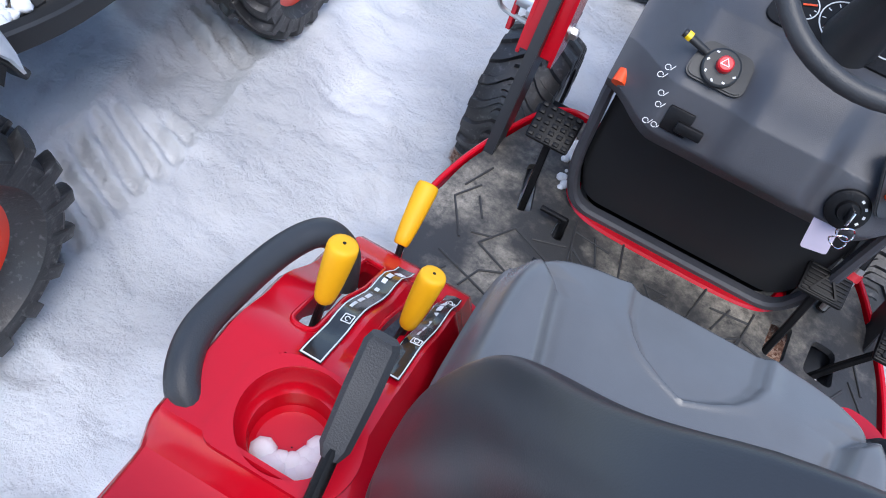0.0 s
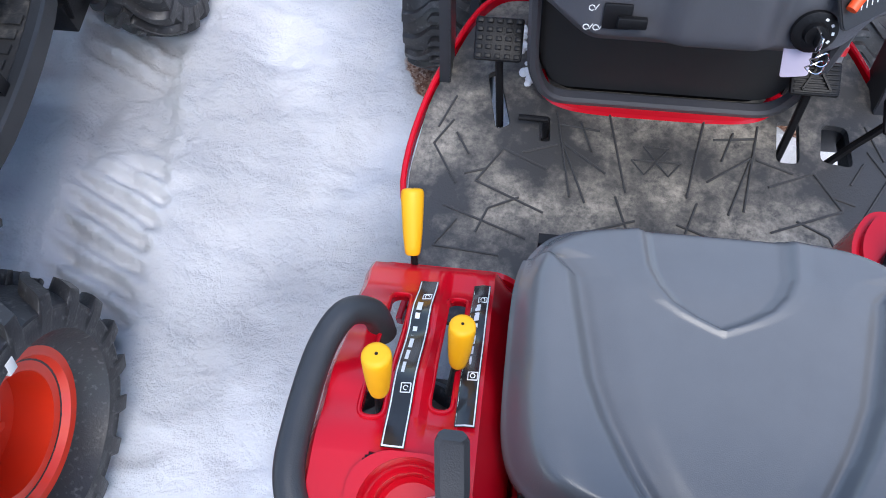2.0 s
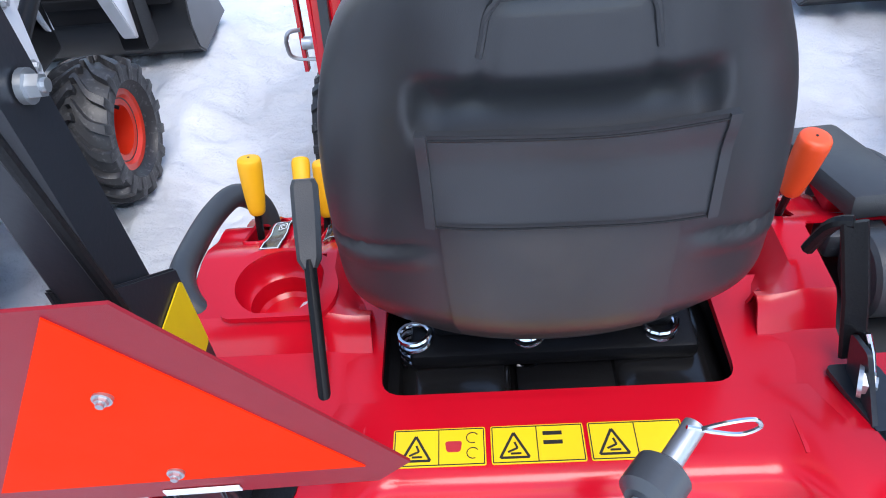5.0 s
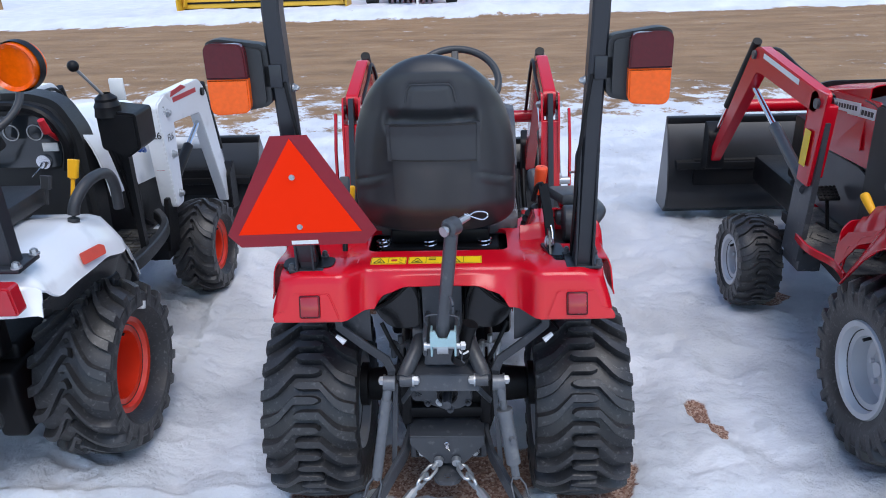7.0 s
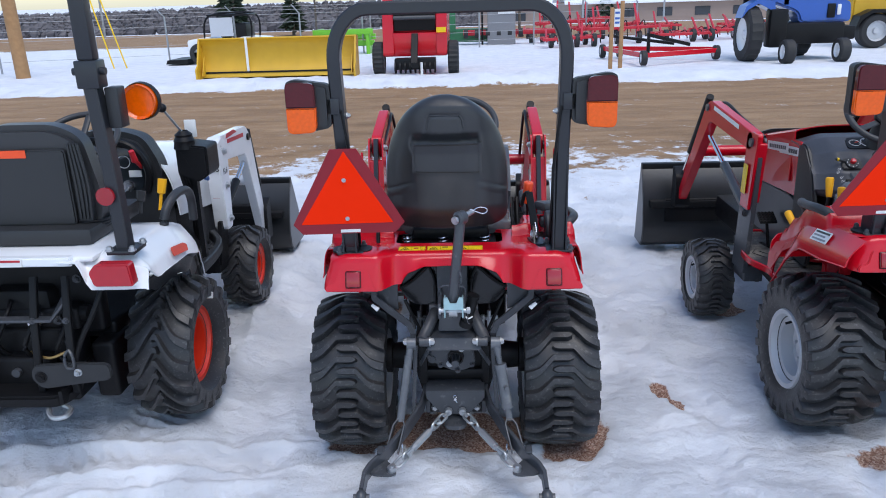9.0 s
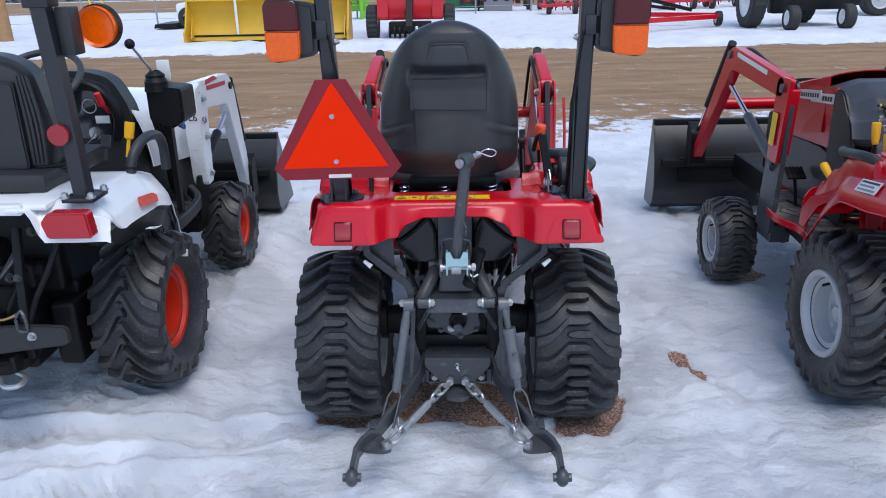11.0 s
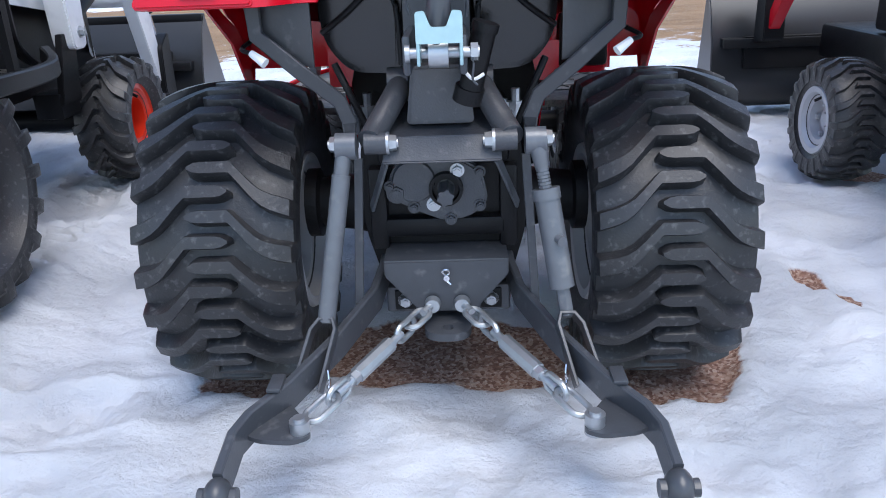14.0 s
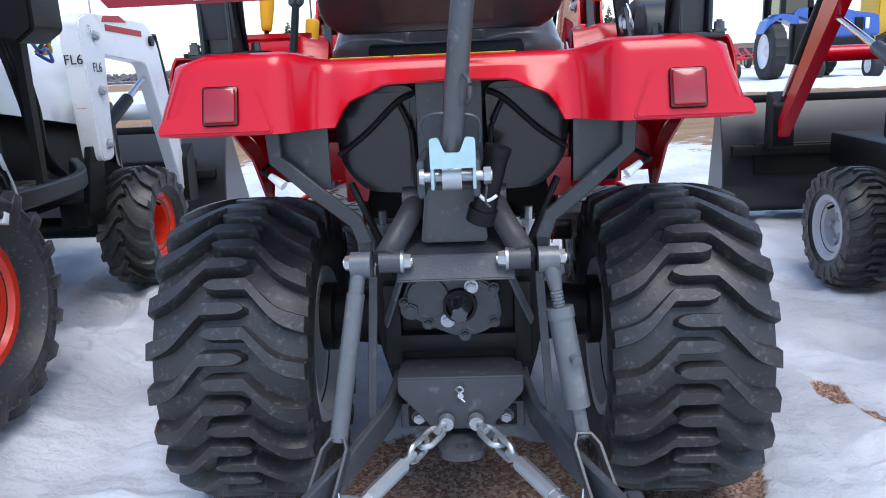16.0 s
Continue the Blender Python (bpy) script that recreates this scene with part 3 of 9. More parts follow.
def console_dish(x, y):
    """Shallow hollow round the inner lever slot."""
    return -0.009 * smoothstep(0.030, 0.018, abs(abs(x) - 0.344)) * smoothstep(-0.145, -0.115, y + 1.2 * max(0.0, 0.344 - abs(x))) * smoothstep(0.155, 0.12, y)


def fender(side, slots):
    xs = [0.245, 0.25, 0.262, 0.28, 0.298, 0.312, 0.325, 0.333, 0.345, 0.36, 0.372, 0.385, 0.40, 0.415, 0.428, 0.447, 0.458, 0.47, 0.48, 0.488, 0.495, 0.502, 0.506, 0.511, 0.516]
    xs = sorted({round(v, 4) for v in xs + [abs(q[0]) + (abs(q[1]) - abs(q[0])) * k / 8 for q in slots for k in range(9)]})
    ys = sorted({round(v, 4) for v in [0.178, 0.172, 0.16, 0.14, 0.12, 0.10, 0.08, 0.06, 0.04, 0.02, 0, -0.02, -0.04, -0.06, -0.08, -0.10, -0.12, -0.14, -0.16, -0.18, -0.2, -0.22, -0.24, -0.262, -0.275, -0.285, -0.295, -0.305, -0.32, -0.35, -0.38, -0.42, -0.45, -0.47, -0.48] + [e + k * 0.004 * d for q in slots for e, d in ((q[2], 1), (q[3], -1)) for k in range(5)]})

    def f(x, y):
        z = zt(y)
        z -= 0.03 * smoothstep(0.488, 0.505, x) + 0.09 * smoothstep(0.5, 0.516, x)
        inner = smoothstep(0.30, 0.265, x)
        z -= inner * (0.006 + 0.074 * smoothstep(-0.29, -0.16, y)) + 0.16 * smoothstep(0.262, 0.245, x) * smoothstep(-0.26, -0.2, y)
        z -= 0.10 * smoothstep(0.168, 0.178, y)
        z += 0.006 * smoothstep(0.018, 0.0, abs(x - 0.378)) * smoothstep(-0.14, -0.08, y) * smoothstep(0.17, 0.1, y)
        z += console_dish(x, y) if side < 0 else 0.0
        return (side * x, y, z)

    def skip(x, y):
        for q in slots:
            cx, hw = (abs(q[0]) + abs(q[1])) / 2, abs(q[1] - q[0]) / 2
            r = min(hw, 0.017)
            dx, dy = max(0.0, abs(x - cx) - hw + r), max(0.0, abs(y - (q[2] + q[3]) / 2) - (q[3] - q[2]) / 2 + r)
            if math.hypot(dx, dy) < r + 0.0005:
                return True
        return False
    bm = B()
    surface(bm, xs, ys, f, skip)
    thicken(bm, 0.004)
    part("fender", bm, RED, A, "glossy red fender with lever slots", smooth=40)
    bm = B()  # front face of the console
    prism(bm, rounded([(side * 0.29, 0.62), (side * 0.512, 0.62), (side * 0.51, 0.70), (side * 0.48, 0.742), (side * 0.29, 0.742), (side * 0.255, 0.70)], 0.02), "y", 0.165, 0.174)
    part("console_front", bm, RED, A)
    bm = B()  # inner side wall towards the seat
    prism(bm, [(0.17, 0.52), (0.17, 0.67), (0.04, 0.80), (-0.10, 0.86), (-0.30, 0.87), (-0.38, 0.87), (-0.38, 0.78), (0.0, 0.74), (0.05, 0.52)], "x", side * 0.243, side * 0.249)
    part("inner_panel", bm, RED, A)
    bm = B()  # outer skirt over the wheel
    prism(bm, [(0.172, 0.57), (0.172, 0.64), (0.10, 0.72), (-0.02, 0.77), (-0.2, 0.86), (-0.42, 0.88), (-0.42, 0.86), (-0.2, 0.82), (0.02, 0.70), (0.13, 0.57)], "x", side * 0.509, side * 0.515)
    part("skirt", bm, RED, A)


fender(-1, SLOTS_L)
fender(1, SLOTS_R)

# rear deck: cross bar with an arched lower edge between two flared lamp pods
bm = B()
us = [i / 84 * 1.2 - 0.60 for i in range(85)]


def deck(u, v):
    """v runs 0 at the seat opening, over the top, down the rear face to 1; the ends of u wrap round the pods."""
    t = max(0.0, abs(u) - 0.445) / 0.155
    q = min(1.0, t / 0.45) * math.pi / 2
    ax = min(abs(u), 0.445) + 0.05 * math.sin(q)
    back = 0.05 * (1 - math.cos(q)) + 0.09 * max(0.0, (t - 0.45) / 0.55)
    pod = smoothstep(0.215, 0.285, ax)
    arch = lerp_table([(0, 0.897), (0.10, 0.895), (0.165, 0.872), (0.185, 0.85), (0.195, 0.822), (0.55, 0.822)], ax)[0]
    rim = smoothstep(0.42, 0.485, ax)
    top = 0.938 + 0.016 * pod - 0.014 * rim
    yr = -0.508 - 0.077 * pod + back
    pts = [(0.0, -0.376, 0.925), (0.06, -0.384, 0.938), (0.38, -0.462, top), (0.46, yr + 0.03, top), (0.50, yr + 0.011, top - 0.006), (0.54, yr + 0.002, top - 0.022), (1.0, yr - 0.03, arch)]
    y, z = lerp_lin(pts, v)
    if v < 0.5:
        y = max(y, yr + 0.011)
    lean = 0.945 + 0.055 * smoothstep(0.40, 1.0, v) if v > 0.1 else 1.0
    ax *= 1 - (1 - lean) * smoothstep(0.3, 0.445, ax)
    return (math.copysign(ax, u), y, z)


surface(bm, us, [0, 0.06, 0.15, 0.25, 0.38, 0.42, 0.46, 0.48, 0.5, 0.52, 0.54, 0.57, 0.62, 0.7, 0.8, 0.88, 0.95, 1.0], deck, lambda x, v: v < 0.38 and 0.30 < abs(x))
thicken(bm, 0.004)
part("rear_deck", bm, RED, A, "glossy red rear cross bar with lamp pods", smooth=45)
for s in (-1, 1):
    lean = Matrix.Translation((0.007, -0.604, 0.868)) @ Matrix.Rotation(radians(-17), 4, "X")
    bm = B()  # embossed panel round the reflector
    prism(bm, rounded([(s * 0.292, -0.046), (s * 0.49, -0.046), (s * 0.483, -0.02), (s * 0.45, -0.012), (s * 0.434, 0.038), (s * 0.325, 0.038)], 0.012), "y", -0.004, 0.012, bev=0.0035)
    part("lamp_panel", place(bm, lean), RED, A)
    bm = B()
    box(bm, s * 0.38 - 0.026, s * 0.38 + 0.026, -0.016, -0.003, -0.029, 0.029, 0.005)
    r = part("rear_reflector", place(bm, lean), LENSRED, A, "square dark red reflector")
    bm = B()
    box(bm, s * 0.38 - 0.030, s * 0.38 + 0.030, -0.011, -0.003, -0.033, 0.033, 0.005)
    part("reflector_frame", place(bm, lean), LENSDARK, r)
# red rim of the seat well
bm = B()
prism(bm, [(-0.31, -0.40), (0.30, -0.40), (0.30, -0.20), (-0.31, -0.20)], "z", 0.924, 0.936, holes=[rounded([(-0.231, -0.205), (0.203, -0.205), (0.203, -0.374), (-0.231, -0.374)], 0.03)])
part("seat_well_rim", bm, RED, A, "red rounded rim of the seat well")

# pit under the seat
bm = B()
box(bm, -0.243, 0.243, -0.372, 0.16, 0.84, 0.852)
pan = part("seat_pan", bm, CASEBLACK, A, "black seat pan with bolts")
for x0, x1, y0, y1 in ((-0.243, 0.243, -0.384, -0.375), (-0.243, 0.243, 0.15, 0.165), (-0.243, -0.236, -0.37, 0.14), (0.236, 0.243, -0.37, 0.14)):
    bm = B()
    box(bm, x0, x1, y0, y1, 0.853 if y1 < 0.15 else 0.515, 0.923)
    part("pan_wall", bm, CASEBLACK, pan)
for k in range(4):
    bm = B()
    box(bm, -0.16 + 0.1 * k, -0.14 + 0.1 * k, -0.20, -0.02, 0.852, 0.862, 0.003)
    part("pan_rib", bm, CASEBLACK, pan)
bm = B()
box(bm, -0.06, 0.09, -0.34, -0.22, 0.852, 0.872, 0.006)
part("pan_block", bm, CASEBLACK, pan)
for x in (-0.12, 0.15):
    bolt(A, (x, -0.33, 0.855), (0, 0, 1), 0.009)
for x in (-0.193, -0.042, 0.132):
    bm = B()
    path = [Vector((x + 0.021 * math.cos(a), -0.268 + 0.021 * math.sin(a), 0.862 + 0.07 * a / (10 * math.pi))) for a in [i * math.pi / 7 for i in range(71)]]
    sweep(bm, path, circle(0.0035, 6))
    part("seat_spring", bm, CHROME, A, "bright coil spring")


# ---- seat ----
def cushion_point(u, v):
    """u, v in -1..1 across and along the cushion's top."""
    cx, cy, hx, hy = -0.012, -0.02, 0.262, 0.20
    r = max(abs(u), abs(v), 1e-6)
    p = max(1e-3, (abs(u / r) ** 4.2 + abs(v / r) ** 4.2) ** (1 / 4.2))
    x, y = cx + hx * u / p, cy + hy * v / p
    q = (x - cx) / hx
    w = (y - cy) / hy
    z = 1.0 - 0.02 * smoothstep(0.4, 1.0, w)
    z -= 0.05 * smoothstep(0.84, 1.0, r) ** 2 + 0.012 * smoothstep(0.8, 1, abs(q))
    # bolsters stand above the middle panel, with a crease along the seam
    ax = abs(x - cx)
    half = lerp_lin([(-0.25, 0.055), (-0.2, 0.078), (-0.15, 0.11), (-0.1, 0.137), (-0.05, 0.157), (0.03, 0.173), (0.08, 0.182), (0.105, 0.205), (0.12, 0.25), (0.2, 0.3)], y)[0]
    d1 = (ax - half) * 0.9
    z += 0.021 * smoothstep(-0.002, 0.017, d1) + 0.010 * smoothstep(0.0, 0.07, d1) * smoothstep(1.0, 0.7, abs(q)) - 0.003 * smoothstep(0.012, 0.0, abs(d1 + 0.002)) - 0.008 * smoothstep(-0.05, 0.0, d1)
    # scooped panel at the front
    d2 = lerp_lin([(-0.3, -0.2), (0.0, -0.06), (0.025, 0.0), (0.038, 0.03), (0.055, 0.058), (0.075, 0.075), (0.10, 0.086), (0.2, 0.096)], y)[0] - abs(x + 0.02)
    z -= 0.009 * smoothstep(-0.002, 0.013, d2) * smoothstep(0.195, 0.15, y) + 0.005 * smoothstep(0.008, 0.0, abs(d2)) * smoothstep(0.19, 0.15, y)
    z += 0.004 * smoothstep(-0.03, 0.0, d2) * smoothstep(0.004, -0.002, d2)
    return (x, y, z)


seat = new("seat")
seat.parent = A
tagged(seat, "black vinyl high-back operator seat")
bm = B()
gr = [-1 + 2 * i / 150 for i in range(151)]
surface(bm, gr, gr, cushion_point)
top = list(bm.verts)
ext = bmesh.ops.extrude_edge_only(bm, edges=[e for e in bm.edges if e.is_boundary])
nv = [g for g in ext["geom"] if isinstance(g, bmesh.types.BMVert)]
for v in nv:
    v.co.z -= 0.045
ext = bmesh.ops.extrude_edge_only(bm, edges=[e for e in bm.edges if e.is_boundary])
for v in [g for g in ext["geom"] if isinstance(g, bmesh.types.BMVert)]:
    v.co.x, v.co.y, v.co.z = v.co.x * 0.86, (v.co.y + 0.02) * 0.86 - 0.02, 0.895
bmesh.ops.contextual_create(bm, geom=[e for e in bm.edges if e.is_boundary])
part("cushion", bm, VINYL, seat, "black vinyl cushion with stitched bolsters, sky sheen in its grey colour", smooth=60)


def back_width(z):
    """Half the backrest's width at height z: full below, rounded to the top."""
    if z > 1.13:
        return max(0.02, 0.248 * max(0.0, 1 - ((z - 1.13) / 0.394) ** 2.6) ** 0.5)
    return 0.248 * (1 - 0.20 * ((1.13 - z) / 0.145) ** 7)


def back_mid(u, z):
    """Middle of the backrest's thickness: it leans back towards the top and wraps forward at the sides."""
    t = (z - 0.97) / 0.56
    return -0.288 - 0.045 * t * t + 0.035 * u * u * smoothstep(1.48, 1.36, z)


def back_point(a, z):
    """a: angle round the backrest's section at height z; the back looks to -y."""
    w = back_width(z)
    t = (z - 0.97) / 0.56
    deep = 0.050 * min(1.0, w / 0.12)
    c, s = math.cos(a), math.sin(a)
    e = 0.72
    x = w * math.copysign(abs(c) ** e, c)
    yc = back_mid(x / max(w, 0.01), z)
    y = yc + (2.1 - 0.9 * t * t - 1.15 * smoothstep(1.095, 0.985, z) if s < 0 else 0.8 - 0.45 * smoothstep(1.33, 1.46, z)) * deep * math.copysign(abs(s) ** e, s)
    if s < 0:
        y -= 0.004 * (1 - (x / max(w, 0.01)) ** 2) * smoothstep(0.97, 1.1, z) * smoothstep(1.53, 1.40, z)
        # recessed handhold and the creases that run up from the pocket
        ax = abs(x)
        d = min(abs(ax - 0.080 + 0.2 * (z - 1.345)) if z < 1.452 else 9, abs(z - 1.45) if ax < 0.062 else 9)
        y += 0.006 * smoothstep(0.012, 0.0, d) * smoothstep(1.335, 1.35, z)
        y += 0.02 * smoothstep(1.30, 1.345, z) * smoothstep(1.39, 1.35, z) * smoothstep(0.14, 0.118, ax)
        c1 = z - 1.162 - 0.37 * (0.208 - ax)
        y += (0.007 * smoothstep(0.006, 0, abs(c1)) - 0.004 * smoothstep(0.02, 0.006, abs(c1 + 0.014))) * smoothstep(0.125, 0.15, ax)
    else:
        ax = abs(x) / max(w, 0.01)
        y -= 0.02 * smoothstep(0.75, 0.5, ax) * smoothstep(1.47, 1.38, z)
        y -= 0.008 * smoothstep(0.05, 0, abs(ax - 0.72)) * smoothstep(1.42, 1.32, z)
    return (-0.018 + x, y, z)


bm = B()
zs = [0.985 + 0.539 * i / 90 for i in range(91)]
na = 120
rings = [[bm.verts.new(back_point(2 * math.pi * (k + 0.5) / na, z)) for k in range(na)] for z in zs]
for a, b in zip(rings, rings[1:]):
    for k in range(na):
        bm.faces.new((a[k], a[(k + 1) % na], b[(k + 1) % na], b[k]))
bm.faces.new(rings[0][::-1]), bm.faces.new(rings[-1])
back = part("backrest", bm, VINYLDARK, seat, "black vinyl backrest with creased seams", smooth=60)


def back_y(x, z):
    w, t = back_width(z), (z - 0.97) / 0.56
    u = min(0.999, abs(x + 0.018) / w)
    s = (1 - u ** (2 / 0.72)) ** 0.5
    deep = 0.050 * min(1.0, w / 0.12)
    return back_mid(u, z) - (2.1 - 0.9 * t * t - 1.15 * smoothstep(1.095, 0.985, z)) * deep * s ** 0.72 - 0.004 * (1 - u * u) * smoothstep(0.97, 1.1, z)


bm = B()
arch = [(-0.072 + 0.2 * (z - 1.40), z) for z in (1.40, 1.42, 1.435)] + [(-0.058, 1.446), (-0.045, 1.451), (0.045, 1.451), (0.058, 1.446)]
arch += [(0.072 - 0.2 * (z - 1.40), z) for z in (1.435, 1.42, 1.40)]
sweep(bm, smooth_path([(x - 0.018, back_y(x - 0.018, z) + 0.005, z) for x, z in arch], 3), circle(0.0035, 8), up=(0, 1, 0))
part("handhold_seam", bm, VINYLDARK, back)
bm = B()
surface(bm, [-0.135 + 0.228 * i / 16 for i in range(17)], [1.0 + 0.235 * i / 14 for i in range(15)], lambda x, z: (x * (0.94 + 0.06 * smoothstep(1.0, 1.2, z)), back_y(x, z) - 0.007, z))
thicken(bm, 0.005)
part("document_pocket", bm, VINYLDUSTY, back, "dusty black vinyl pocket")


def flap_y(x, z):
    return -0.397 - 0.013 * (1 - ((x + 0.013) / 0.14) ** 2) - 0.008 * smoothstep(1.30, 1.345, z) + 0.0015 * math.sin(31 * x + 17 * z)


def flap_z(x, k):
    """Height on the flap, k from 0 at the hem to 1 at the free upper edge."""
    return 1.231 - 0.02 * x + k * (0.113 + 0.004 * math.sin(9 * x))


bm = B()
surface(bm, [-0.147 + 0.269 * i / 30 for i in range(31)], [i / 12 for i in range(13)], lambda x, k: (x, flap_y(x, flap_z(x, k)), flap_z(x, k)))
thicken(bm, 0.006)
flap = part("pocket_flap", bm, VINYLDARK, back, "black vinyl pocket flap with stitched hem")
for x0 in (-0.1475, 0.1125):
    bm = B()
    surface(bm, [x0, x0 + 0.005, x0 + 0.01], [i / 12 for i in range(13)], lambda x, k: (x, flap_y(x, flap_z(x, k)) - 0.003, flap_z(x, k)))
    thicken(bm, 0.0025)
    part("flap_hem", bm, VINYLDARK, flap)
for k in (0.03, 0.97):
    bm = B()
    sweep(bm, [(x, flap_y(x, flap_z(x, k)) - 0.0032, flap_z(x, k)) for x in [-0.136 + 0.247 * i / 20 for i in range(21)]], circle(0.0013, 5))
    part("stitching", bm, CASEBLACK, flap)
bm = B()
box(bm, -0.20, 0.18, -0.30, 0.10, 0.885, 0.915, 0.01)
box(bm, -0.17, 0.15, -0.27, -0.20, 0.915, 0.965, 0.012)
part("seat_base", bm, CASEBLACK, seat)

# ---- roll bar ----
rops = new("roll_bar")
rops.parent = A
rops.location.x = 0.012
tagged(rops, "dark grey folding roll bar")
bm = B()
path = [(-0.40, -0.50, 0.955)]
path += [(-0.405, -0.52, 1.35), (-0.412, -0.53, 1.62)]
path += [(-0.412 + 0.13 * (1 - math.cos(a)), -0.535, 1.68 + 0.17 * math.sin(a)) for a in [i * math.pi / 16 for i in range(9)]]
path += [(-x, y, z) for x, y, z in path[::-1]]
sweep(bm, path, rect(0.046, 0.062, 0.006), up=(0, 1, 0))
part("tube", bm, ROPSBLACK, rops, smooth=25)
for s in (-1, 1):
    bm = B()
    box(bm, s * 0.35, s * 0.45, -0.548, -0.44, 0.946, 0.956, 0.003)
    for q in (-1, 1):
        prism(bm, [(-0.553, 0.956), (-0.455, 0.956), (-0.463, 1.26), (-0.553, 1.33)], "x", s * 0.40 + q * 0.024 - 0.003, s * 0.40 + q * 0.024 + 0.003, bev=0.002)
    part("mount", bm, ROPSBLACK, rops)
    for p in ((s * 0.36, -0.45), (s * 0.44, -0.45), (s * 0.442, -0.538)):
        bolt(rops, (*p, 0.957), (0, 0, 1), 0.009, 0.012, STEELGREY)
    bolt(rops, (s * 0.382, -0.522, 1.478), (-s, 0, 0), 0.0085, 0.008)
    bm = B()  # wiring along the post
    tube(bm, [(s * 0.372, -0.47, 0.958), (s * 0.368, -0.50, 1.02), (s * 0.368, -0.54, 1.15), (s * 0.372, -0.556, 1.3), (s * 0.395, -0.562, 1.5)], 0.005)
    part("cable", bm, CASEBLACK, rops)
    # lamp unit
    lamp = new("tail_lamp")
    lamp.parent = rops
    lamp.location = (s * 0.51, -0.565, 1.517)
    tagged(lamp, "red and amber tail lamp in black housing")
    bm = B()
    prism(bm, rounded([(-s * 0.078, -0.075), (s * 0.05, -0.098), (s * 0.078, -0.09), (s * 0.08, 0.09), (s * 0.05, 0.098), (-s * 0.078, 0.08)], 0.022), "y", -0.012, 0.05, bev=0.012)
    part("housing", bm, PLASTIC, lamp)
    o = s * 0.022
    bm = B()
    prism(bm, rounded([(o - s * 0.052, 0.002), (o + s * 0.054, 0.002), (o + s * 0.054, 0.092), (o - s * 0.05, 0.088)], [0.002, 0.002, 0.026, 0.022]), "y", -0.036, -0.008, bev=0.004)
    part("stop_lens", bm, LENSDARK, lamp, "dark red lens")
    bm = B()
    prism(bm, rounded([(o - s * 0.05, -0.086), (o + s * 0.054, -0.092), (o + s * 0.054, 0.001), (o - s * 0.052, 0.001)], [0.022, 0.026, 0.002, 0.002]), "y", -0.036, -0.008, bev=0.004)
    part("turn_lens", bm, AMBER, lamp, "amber lens")
    bm = B()
    box(bm, -s * 0.11, -s * 0.06, 0.0, 0.03, -0.03, 0.03, 0.004)
    part("bracket", bm, ROPSBLACK, lamp)
bm = B()
prism(bm, rounded([(-0.535, 1.165), (-0.465, 1.165), (-0.468, 1.25), (-0.532, 1.25)], 0.006), "x", -0.3722, -0.3708)
part("roll_bar_sticker", bm, STICKER, rops, "yellow warning sticker")

# ---- slow-vehicle triangle ----
smv = new("warning_triangle")
smv.parent = A
tagged(smv, "orange and dark red slow-vehicle triangle")
tilt = Matrix.Translation((-0.386, -0.575, 1.175)) @ Matrix.Rotation(radians(10), 4, "X") @ Matrix.Rotation(radians(2), 4, "Z")
bm = B()
prism(bm, [(-0.042, 0.20), (0.055, 0.20), (0.213, -0.098), (0.178, -0.14), (-0.175, -0.14), (-0.207, -0.098)], "y", -0.002, 0.001)
part("border", place(bm, tilt), SMVRED, smv, "dark red reflective border")
bm = B()
prism(bm, [(0.008, 0.192), (0.171, -0.098), (-0.176, -0.098)], "y", -0.0035, -0.002)
part("triangle", place(bm, tilt), SMVORANGE, smv, "fluorescent orange film")
for z in (0.08, -0.076):
    p = tilt @ Vector((0.0, -0.004, z))
    bolt(smv, p, (0, -1, 0), 0.006, 0.003)
bm = B()
box(bm, -0.03, 0.045, -0.0045, -0.003, -0.134, -0.122)
part("label", place(bm, tilt), PAPER, smv, "white label strip")
bm = B()
box(bm, -0.03, 0.03, 0.0015, 0.006, -0.20, 0.18, 0.001)
part("bracket", place(bm, tilt), ROPSBLACK, smv)
bm = B()
prism(bm, rounded([(-0.462, -0.53), (-0.312, -0.53), (-0.312, -0.455), (-0.462, -0.455)], 0.03), "z", 0.950, 0.9575)
part("mount_cover", bm, CASEBLACK, A)

